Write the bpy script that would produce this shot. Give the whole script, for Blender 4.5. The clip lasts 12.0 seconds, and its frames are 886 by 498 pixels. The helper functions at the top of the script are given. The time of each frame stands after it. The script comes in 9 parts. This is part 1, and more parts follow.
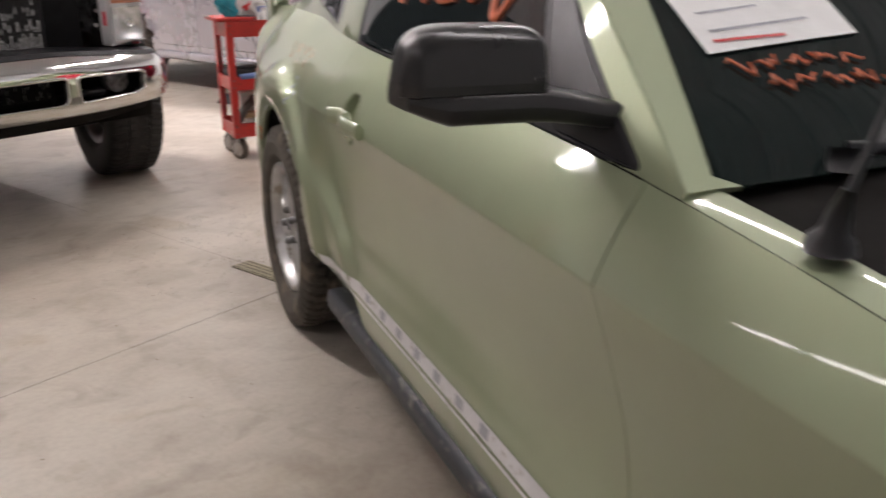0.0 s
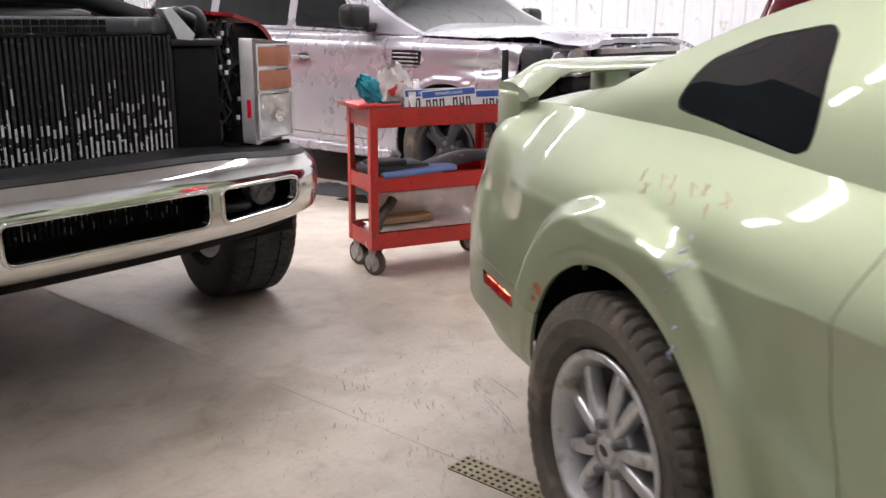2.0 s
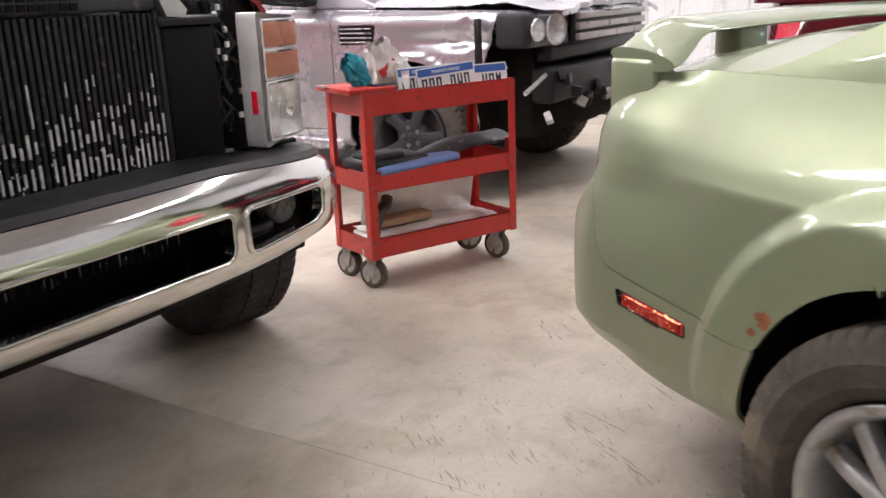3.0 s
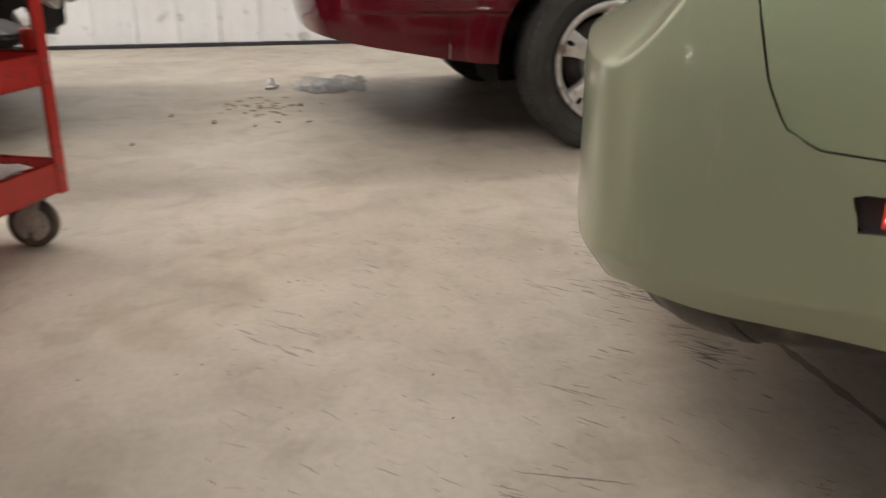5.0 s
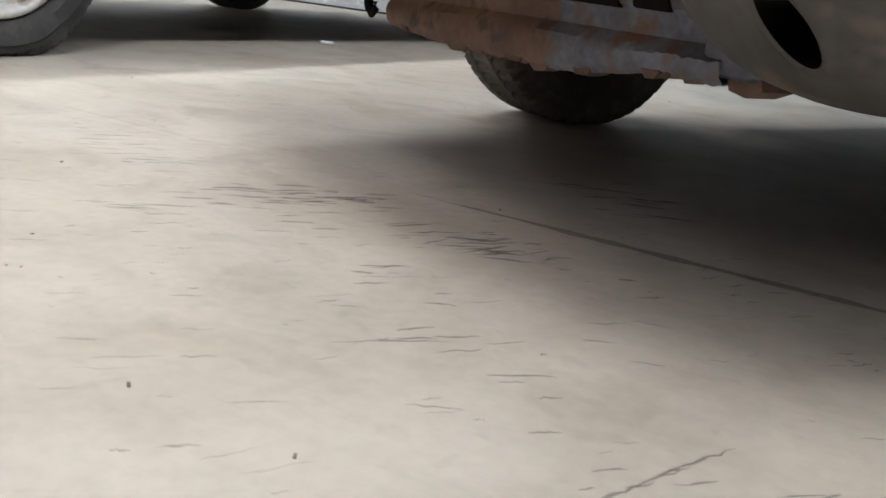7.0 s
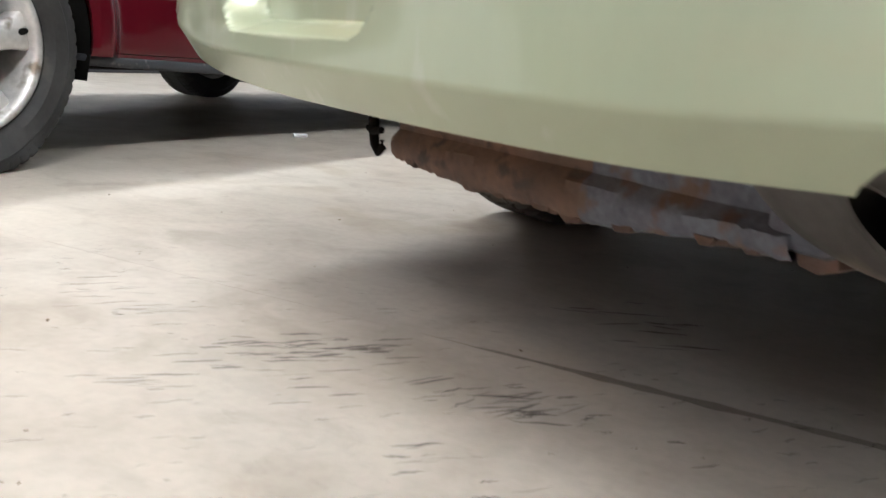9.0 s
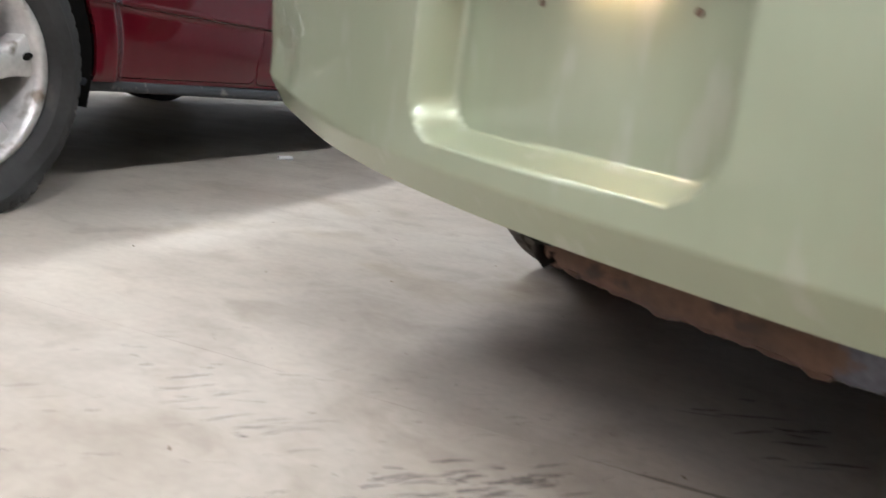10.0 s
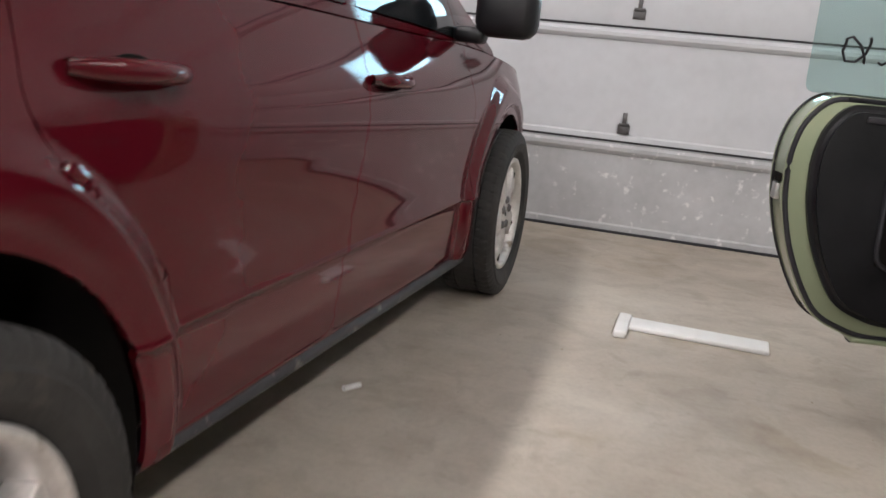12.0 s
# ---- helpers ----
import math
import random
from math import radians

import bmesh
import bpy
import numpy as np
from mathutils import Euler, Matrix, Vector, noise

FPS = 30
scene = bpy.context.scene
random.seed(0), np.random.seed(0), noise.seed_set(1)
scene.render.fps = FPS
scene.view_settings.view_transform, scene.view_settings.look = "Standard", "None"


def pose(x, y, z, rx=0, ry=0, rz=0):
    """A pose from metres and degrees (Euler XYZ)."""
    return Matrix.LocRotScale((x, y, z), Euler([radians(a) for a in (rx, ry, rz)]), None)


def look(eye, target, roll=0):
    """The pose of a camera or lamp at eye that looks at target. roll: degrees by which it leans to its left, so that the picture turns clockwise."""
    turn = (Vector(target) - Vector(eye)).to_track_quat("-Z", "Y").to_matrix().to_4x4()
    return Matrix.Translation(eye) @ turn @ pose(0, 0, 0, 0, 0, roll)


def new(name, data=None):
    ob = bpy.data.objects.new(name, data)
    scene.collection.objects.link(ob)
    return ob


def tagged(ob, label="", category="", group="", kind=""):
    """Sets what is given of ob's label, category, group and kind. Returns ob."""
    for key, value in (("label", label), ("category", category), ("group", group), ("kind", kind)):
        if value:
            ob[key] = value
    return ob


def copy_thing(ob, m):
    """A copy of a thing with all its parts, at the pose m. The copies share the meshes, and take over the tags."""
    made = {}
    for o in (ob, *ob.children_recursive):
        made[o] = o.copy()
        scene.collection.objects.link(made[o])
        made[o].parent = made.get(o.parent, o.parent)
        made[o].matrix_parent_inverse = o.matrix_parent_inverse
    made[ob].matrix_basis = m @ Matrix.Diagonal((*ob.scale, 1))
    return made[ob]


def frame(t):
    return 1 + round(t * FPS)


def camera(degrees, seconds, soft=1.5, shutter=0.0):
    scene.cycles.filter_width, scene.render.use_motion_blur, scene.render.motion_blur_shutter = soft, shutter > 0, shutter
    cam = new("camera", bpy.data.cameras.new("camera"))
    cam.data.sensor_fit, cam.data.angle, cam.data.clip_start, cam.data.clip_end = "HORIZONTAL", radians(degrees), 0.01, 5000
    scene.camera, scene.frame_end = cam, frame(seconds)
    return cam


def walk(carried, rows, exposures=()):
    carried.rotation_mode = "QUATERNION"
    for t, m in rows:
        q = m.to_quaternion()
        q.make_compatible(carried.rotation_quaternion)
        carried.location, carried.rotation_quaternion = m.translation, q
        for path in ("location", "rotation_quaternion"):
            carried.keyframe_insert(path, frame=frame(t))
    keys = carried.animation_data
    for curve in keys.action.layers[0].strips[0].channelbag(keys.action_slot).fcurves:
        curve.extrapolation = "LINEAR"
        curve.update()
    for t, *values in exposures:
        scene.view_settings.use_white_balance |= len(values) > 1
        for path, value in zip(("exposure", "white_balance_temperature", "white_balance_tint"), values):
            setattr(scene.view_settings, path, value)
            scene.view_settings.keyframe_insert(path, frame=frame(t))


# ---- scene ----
cam = camera(53.8, 12.0, shutter=0.35)
# ---- camera and its walk (room axes: x to the east wall, y away from the garage door) ----
PATH = [
    (0, (-2.63, -1.734, 1.227), (-1.165, -0.541, 0.573), -0.4),
    (0.5, (-2.581, -1.484, 1.233), (-1.247, -0.134, 0.603), 0.2),
    (1, (-2.553, -1.118, 1.241), (-1.217, 0.233, 0.615), -0.7),
    (1.5, (-2.443, -0.764, 1.226), (-1.005, 0.529, 0.718), -0.3),
    (2, (-2.314, -0.383, 1.234), (-0.83, 0.858, 0.725), 0.4),
    (2.5, (-2.258, 0.03, 1.203), (-0.715, 1.185, 0.667), -0.0),
    (2.7, (-2.238, 0.187, 1.208), (-0.663, 1.292, 0.663), -1.0),
    (4.3, (-1.516, 1.368, 0.93), (0.367, 1.61, 0.302), -2.2),
    (4.5, (-1.392, 1.466, 0.881), (0.504, 1.503, 0.246), -1.7),
    (4.6, (-1.327, 1.512, 0.853), (0.567, 1.458, 0.212), -1.4),
    (5, (-1.095, 1.671, 0.77), (0.753, 1.294, 0.103), -0.0),
    (5.5, (-0.775, 1.806, 0.647), (0.864, 0.896, -0.048), 0.5),
    (6, (-0.495, 1.823, 0.459), (0.928, 0.587, -0.211), 3.9),
    (6.5, (-0.281, 1.826, 0.347), (0.835, 0.291, -0.284), 7.0),
    (7, (-0.144, 1.812, 0.322), (0.782, 0.14, -0.266), 6.4),
    (7.2, (-0.108, 1.807, 0.339), (0.784, 0.111, -0.232), 5.8),
    (8.8, (-0.062, 1.769, 0.376), (0.832, 0.03, -0.042), 4.3),
    (9, (-0.021, 1.764, 0.408), (0.863, 0.026, -0.036), 4.6),
    (9.5, (0.145, 1.78, 0.468), (0.95, 0.006, 0.013), 4.8),
    (10, (0.361, 1.785, 0.51), (1.049, -0.04, 0.067), 7.4),
    (10.5, (0.644, 1.704, 0.674), (1.338, -0.117, 0.224), 7.9),
    (10.8, (0.799, 1.611, 0.762), (1.498, -0.211, 0.327), 7.0),
    (11, (0.906, 1.572, 0.83), (1.587, -0.257, 0.392), 7.4),
    (11.2, (1.011, 1.505, 0.883), (1.664, -0.33, 0.43), 6.6),
    (11.5, (1.153, 1.379, 0.939), (1.769, -0.469, 0.487), 6.5),
    (11.6, (1.197, 1.324, 0.948), (1.798, -0.528, 0.494), 6.6),
    (12, (1.351, 1.023, 1.016), (1.875, -0.852, 0.556), 5.5),
]
EXPOSURES = [(0, -0.44, 6600, 18), (0.5, -0.32, 6600, 17), (1.5, -0.26, 6300, 16), (2.5, -0.18, 6350, 17), (4.5, -0.48, 6800, 12), (5, -0.63, 6850, 11), (5.5, -0.64, 6800, 10), (6, -0.3, 6700, 9),
             (6.5, -0.26, 6400, 10), (7, 0.20, 5900, 7), (9, 0.44, 5950, 8), (9.5, 0.36, 5900, 8), (10, 0.15, 5900, 10), (10.5, -0.21, 5900, 13), (11, 0.05, 5850, 16), (11.5, -0.31, 6150, 19), (12, -0.22, 6500, 15)]
walk(cam, [(t, look(eye, target, roll)) for t, eye, target, roll in PATH], EXPOSURES)

# ---- world and exposure ----
world = bpy.data.worlds.new("world")
scene.world = world
world.use_nodes = True
sky = world.node_tree.nodes.new("ShaderNodeTexSky")
sky.sky_type, sky.sun_disc, sky.sun_elevation, sky.sun_rotation = "NISHITA", False, radians(35), radians(200)
world.node_tree.nodes["Background"].inputs["Strength"].default_value = 0.12
world.node_tree.links.new(sky.outputs["Color"], world.node_tree.nodes["Background"].inputs["Color"])
scene.view_settings.exposure = 0.0

# unseen west and north walls are set far out to dim reflections and bounce
ROOM_X0, ROOM_X1, ROOM_Y0, ROOM_Y1, ROOM_H = -11.0, 5.97, -4.19, 13.0, 4.4
LAMP_POWER = 108.0
LAMP_COLOUR = (1.0, 0.98, 0.95)
# share of the full power for each lamp of a row, tuned for brightness and shadows
LAMP_STARTS = (-2.9, 0.0, 2.9, 5.8, 8.7)
# the row at x = -5.5 is unseen, added as weak fill for the coupe's flank
LAMP_ROWS = ((-5.5, (0.25, 0.25, 0.25, 0.25, 0.25)), (-1.07, (0.5, 0.2, 2.4, 1.2, 0.6)), (3.5, (0.8, 0.85, 1.3, 1.3, 1.3)))


# ---- small helpers ----
def smooth(a, b, t):
    if a == b:
        return 1.0 if t >= b else 0.0
    k = min(1.0, max(0.0, (t - a) / (b - a)))
    return k * k * (3 - 2 * k)


def keyed(keys):
    """A smooth curve through (t, value) pairs, without overshoot."""
    ts = [k[0] for k in keys]
    vs = [k[1] for k in keys]
    n = len(ts)
    d = [(vs[i + 1] - vs[i]) / (ts[i + 1] - ts[i]) for i in range(n - 1)]
    m = [d[0]] + [0 if d[i - 1] * d[i] <= 0 else 2 * d[i - 1] * d[i] / (d[i - 1] + d[i]) for i in range(1, n - 1)] + [d[-1]]

    def value(t):
        if t <= ts[0]:
            return vs[0]
        if t >= ts[-1]:
            return vs[-1]
        i = 0
        while t > ts[i + 1]:
            i += 1
        h = ts[i + 1] - ts[i]
        k = (t - ts[i]) / h
        return ((1 + 2 * k) * (1 - k) ** 2 * vs[i] + k * (1 - k) ** 2 * h * m[i]
                + k * k * (3 - 2 * k) * vs[i + 1] + k * k * (k - 1) * h * m[i + 1])

    return value


def thing(name, m, label, category, group="", kind=""):
    ob = new(name)
    ob.empty_display_size = 0.1
    ob.matrix_world = m
    return tagged(ob, label, category, group, kind)


def part(name, bm, material, parent, label="", smooth_deg=35.0, m=None):
    """Links a bmesh as one mesh object under a thing or a part."""
    me = bpy.data.meshes.new(name)
    if smooth_deg:
        for f in bm.faces:
            f.smooth = True
        lim = radians(smooth_deg)
        for e in bm.edges:
            if len(e.link_faces) == 2 and e.calc_face_angle(0) > lim:
                e.smooth = False
    bm.to_mesh(me)
    bm.free()
    if "nrm" in me.attributes:
        nv = np.empty(len(me.vertices) * 3, np.float32)
        me.attributes["nrm"].data.foreach_get("vector", nv)
        me.normals_split_custom_set([tuple(nv[3 * lp.vertex_index:3 * lp.vertex_index + 3]) for lp in me.loops])
    for mt in (material if isinstance(material, (list, tuple)) else [material]):
        me.materials.append(mt)
    ob = new(name, me)
    if parent is not None:
        ob.parent = parent
    if m is not None:
        ob.matrix_basis = m
    if label:
        ob["label"] = label
    return ob


def lone(name, bm, material, label, category, m=None, group="", kind="", smooth_deg=35.0):
    return tagged(part(name, bm, material, None, "", smooth_deg, m), label, category, group, kind)


def box(bm, lo, hi, bevel=0.0, m=None, seg=2):
    """A box from corner to corner, with rounded edges, added to bm."""
    size = [hi[i] - lo[i] for i in range(3)]
    mid = [(hi[i] + lo[i]) / 2 for i in range(3)]
    mat4 = Matrix.LocRotScale(mid, None, size)
    if m is not None:
        mat4 = m @ mat4
    if not bevel:
        return bmesh.ops.create_cube(bm, size=1, matrix=mat4)["verts"]
    b2 = bmesh.new()
    bmesh.ops.create_cube(b2, size=1, matrix=Matrix.LocRotScale(mid, None, size))
    bmesh.ops.bevel(b2, geom=list(b2.edges), offset=min(bevel, min(size) * 0.49), segments=seg, profile=0.5, affect="EDGES")
    if m is not None:
        bmesh.ops.transform(b2, matrix=m, verts=b2.verts)
    add(bm, b2)


def add(bm, b2):
    """Adds the faces of b2 to bm and frees b2."""
    vs = [bm.verts.new(v.co) for v in b2.verts]
    b2.verts.index_update()
    for f in b2.faces:
        try:
            nf = bm.faces.new([vs[v.index] for v in f.verts])
            nf.material_index = f.material_index
        except ValueError:
            pass
    b2.free()


def boxed(lo, hi, bevel=0.0, m=None, seg=2):
    bm = bmesh.new()
    box(bm, lo, hi, bevel, m, seg)
    return bm


def tube(bm, pts, r, n=10, cap=True):
    """A round bar along a line of points; r is one radius or one for each point."""
    pts = [Vector(p) for p in pts]
    rs = r if isinstance(r, (list, tuple)) else [r] * len(pts)
    rings = []
    up = Vector((0, 0, 1))
    for i, p in enumerate(pts):
        d = (pts[min(i + 1, len(pts) - 1)] - pts[max(i - 1, 0)]).normalized()
        a = d.cross(up)
        if a.length < 1e-3:
            a = d.cross(Vector((0, 1, 0)))
        a.normalize()
        b = d.cross(a)
        rings.append([bm.verts.new(p + rs[i] * (math.cos(2 * math.pi * k / n) * a + math.sin(2 * math.pi * k / n) * b)) for k in range(n)])
    for i in range(len(rings) - 1):
        for k in range(n):
            bm.faces.new((rings[i][k], rings[i][(k + 1) % n], rings[i + 1][(k + 1) % n], rings[i + 1][k]))
    if cap:
        bm.faces.new(rings[0])
        bm.faces.new(list(reversed(rings[-1])))
    return bm


def lathe(bm, profile, n=48, closed=False):
    """Turns a profile of (radius, x) round the x axis."""
    rings = []
    for r, x in profile:
        if r < 1e-6:
            rings.append([bm.verts.new((x, 0, 0))])
        else:
            rings.append([bm.verts.new((x, r * math.cos(2 * math.pi * k / n), r * math.sin(2 * math.pi * k / n))) for k in range(n)])
    pairs = list(zip(rings[:-1], rings[1:])) + ([(rings[-1], rings[0])] if closed else [])
    for a, b in pairs:
        for k in range(n):
            k2 = (k + 1) % n
            if len(a) == 1 and len(b) == 1:
                continue
            if len(a) == 1:
                bm.faces.new((a[0], b[k2], b[k]))
            elif len(b) == 1:
                bm.faces.new((a[k], a[k2], b[0]))
            else:
                bm.faces.new((a[k], a[k2], b[k2], b[k]))
    return bm


def prism(bm, poly, axis, a, b):
    """A flat polygon pushed through from a to b along an axis; the other two axes keep their order."""
    def at(p, d):
        v = list(p)
        v.insert(axis, d)
        return bm.verts.new(v)
    lo = [at(p, a) for p in poly]
    hi = [at(p, b) for p in poly]
    n = len(poly)
    for i in range(n):
        bm.faces.new((lo[i], lo[(i + 1) % n], hi[(i + 1) % n], hi[i]))
    bm.faces.new(list(reversed(lo)))
    bm.faces.new(hi)
    bmesh.ops.recalc_face_normals(bm, faces=bm.faces)
    return bm


def rounded(poly, r, n=4):
    """A polygon with its corners rounded."""
    out = []
    k = len(poly)
    for i in range(k):
        p, a, b = Vector(poly[i]), Vector(poly[i - 1]), Vector(poly[(i + 1) % k])
        d1, d2 = (a - p), (b - p)
        q = min(r, d1.length * 0.45, d2.length * 0.45)
        s, e = p + d1.normalized() * q, p + d2.normalized() * q
        for j in range(n + 1):
            u = j / n
            out.append(tuple((1 - u) ** 2 * s + 2 * u * (1 - u) * p + u * u * e))
    return out


def sheet(bm, rows, flip=False):
    """A skin over a grid of points."""
    vs = [[bm.verts.new(p) for p in row] for row in rows]
    for i in range(len(vs) - 1):
        for j in range(len(vs[i]) - 1):
            q = (vs[i][j], vs[i][j + 1], vs[i + 1][j + 1], vs[i + 1][j])
            try:
                bm.faces.new(tuple(reversed(q)) if flip else q)
            except ValueError:
                pass
    return bm


def inside(poly, x, y):
    c = False
    j = len(poly) - 1
    for i in range(len(poly)):
        xi, yi = poly[i]
        xj, yj = poly[j]
        if (yi > y) != (yj > y) and x < (xj - xi) * (y - yi) / (yj - yi) + xi:
            c = not c
        j = i
    return c


def circle_poly(cx, cy, r, n=48, a0=0.0, a1=360.0):
    return [(cx + r * math.cos(radians(a0 + (a1 - a0) * k / n)), cy + r * math.sin(radians(a0 + (a1 - a0) * k / n))) for k in range(n)]


def panels(us, zs_of, place, regions, default, gap=0.0025, depth=0.014, flip=False):
    """Cuts a surface place(u, z) over a grid into panels along the outlines of the regions (name, polygon in u, z). Gives a bmesh
    for each name; a region named None is a hole. Every panel has a turned-in edge and stands off its neighbour by a small gap."""
    segs = []
    for _, poly in regions:
        for i in range(len(poly)):
            segs.append((*poly[i - 1], *poly[i]))
    segs = np.array(segs, float).reshape(-1, 4)
    a, b = segs[:, :2], segs[:, 2:]
    ab = b - a
    ll = (ab ** 2).sum(1) + 1e-12
    grid = []
    for u in us:
        grid.append([[u, z] for z in zs_of(u)])
    snapped = [[False] * len(col) for col in grid]
    for i, col in enumerate(grid):
        du = max(us[min(i + 1, len(us) - 1)] - us[max(i - 1, 0)], 1e-6) / (2 if 0 < i < len(us) - 1 else 1)
        for j, q in enumerate(col):
            dz = abs(col[min(j + 1, len(col) - 1)][1] - col[max(j - 1, 0)][1]) / (2 if 0 < j < len(col) - 1 else 1)
            if not len(segs):
                continue
            p = np.array(q)
            k = np.clip(((p - a) * ab).sum(1) / ll, 0, 1)
            near = a + k[:, None] * ab
            dd = np.abs(near - p) / (du, max(dz, 1e-6))
            d2 = (dd ** 2).sum(1)
            w = int(np.argmin(d2))
            if dd[w].max() <= 0.5001 or d2[w] < 0.27:
                edge_u = i in (0, len(grid) - 1)
                edge_z = j in (0, len(col) - 1)
                if edge_u and edge_z:
                    continue
                q[0] = q[0] if edge_u else float(near[w][0])
                if edge_z:
                    continue
                q[1] = float(near[w][1])
                snapped[i][j] = True
    pos = [[Vector(place(q[0], q[1])) for q in col] for col in grid]
    eu = (us[-1] - us[0]) * 0.0004
    ez = abs(grid[0][-1][1] - grid[0][0][1]) * 0.003

    def normal_at(i, j):
        u, z = grid[i][j]
        ua, ub = max(us[0], u - eu), min(us[-1], u + eu)
        return (Vector(place(ub, z)) - Vector(place(ua, z))).cross(Vector(place(u, z + ez)) - Vector(place(u, z - ez)))
    faces = {}
    for i in range(len(grid) - 1):
        for j in range(len(grid[i]) - 1):
            ids = ((i, j), (i + 1, j), (i + 1, j + 1), (i, j + 1))
            s = [snapped[x][y] for x, y in ids]
            if s[0] and s[2]:
                tris = [(ids[0], ids[1], ids[2]), (ids[0], ids[2], ids[3])]
            elif s[1] and s[3]:
                tris = [(ids[0], ids[1], ids[3]), (ids[1], ids[2], ids[3])]
            else:
                tris = [ids]
            for t in tris:
                cu = sum(grid[x][y][0] for x, y in t) / len(t)
                cz = sum(grid[x][y][1] for x, y in t) / len(t)
                name = default
                for nm, poly in regions:
                    if inside(poly, cu, cz):
                        name = nm
                        break
                if name is not None:
                    faces.setdefault(name, []).append(t)
    out = {}
    for name, fs in faces.items():
        bm = bmesh.new()
        layer = bm.verts.layers.float_vector.new("nrm")
        vs = {}
        for f in fs:
            for q in f:
                if q not in vs:
                    vs[q] = bm.verts.new(pos[q[0]][q[1]])
            try:
                bm.faces.new([vs[q] for q in (reversed(f) if flip else f)])
            except ValueError:
                pass
        bm.normal_update()
        for q, v in vs.items():
            nn = normal_at(*q)
            if nn.length > 1e-12:
                nn.normalize()
                d = nn.dot(v.normal)
                if abs(d) > 0.6:
                    v[layer] = nn if d > 0 else -nn
        rim = [e for e in bm.edges if len(e.link_faces) == 1]
        moved = {}
        for v in {v for e in rim for v in e.verts}:
            mid = sum((f.calc_center_median() for f in v.link_faces), Vector()) / len(v.link_faces)
            d = mid - v.co
            moved[v] = v.co + d * min(1.0, gap / max(d.length, 1e-6)) if gap else v.co.copy()
        for v, co in moved.items():
            v.co = co
        bm.normal_update()
        if depth:
            inner = {v: bm.verts.new(co - v.normal * depth) for v, co in moved.items()}
            outer = {v: bm.verts.new(co) for v, co in moved.items()}
            for e in rim:
                v1, v2 = (e.verts[0], e.verts[1]) if e.link_loops[0].vert == e.verts[0] else (e.verts[1], e.verts[0])
                try:
                    bm.faces.new((outer[v2], outer[v1], inner[v1], inner[v2]))
                except ValueError:
                    pass
        out[name] = bm
    return out


def pieces(bm):
    """Splits a bmesh into its unconnected pieces."""
    layer = bm.verts.layers.float_vector.get("nrm")
    seen = set()
    out = []
    bm.verts.ensure_lookup_table()
    for v0 in bm.verts:
        if v0 in seen or not v0.link_faces:
            continue
        todo, group = [v0], {v0}
        while todo:
            for e in todo.pop().link_edges:
                for w in e.verts:
                    if w not in group:
                        group.add(w)
                        todo.append(w)
        seen |= group
        b2 = bmesh.new()
        l2 = b2.verts.layers.float_vector.new("nrm") if layer else None
        vs = {}
        for v in group:
            vs[v] = b2.verts.new(v.co)
            if layer:
                vs[v][l2] = v[layer]
        for f in {f for v in group for f in v.link_faces}:
            b2.faces.new([vs[v] for v in f.verts])
        out.append(b2)
    bm.free()
    return out


def joined(bms):
    """Puts shaded skins together again."""
    bm = bmesh.new()
    layer = bm.verts.layers.float_vector.new("nrm")
    for b2 in bms:
        l2 = b2.verts.layers.float_vector.get("nrm")
        vs = {v: bm.verts.new(v.co) for v in b2.verts}
        for v, w in vs.items():
            if l2:
                w[layer] = v[l2]
        for f in b2.faces:
            bm.faces.new([vs[v] for v in f.verts])
        b2.free()
    return bm


def halves(bm, cut):
    """The pieces of a skin gathered into those ahead of y = cut and those behind it."""
    a, b = [], []
    for q in pieces(bm):
        (a if sum(v.co.y for v in q.verts) / len(q.verts) < cut else b).append(q)
    return [joined(k) for k in (a, b) if k]


def steps(a, b, d):
    n = max(1, round(abs(b - a) / d))
    return [a + (b - a) * i / n for i in range(n + 1)]


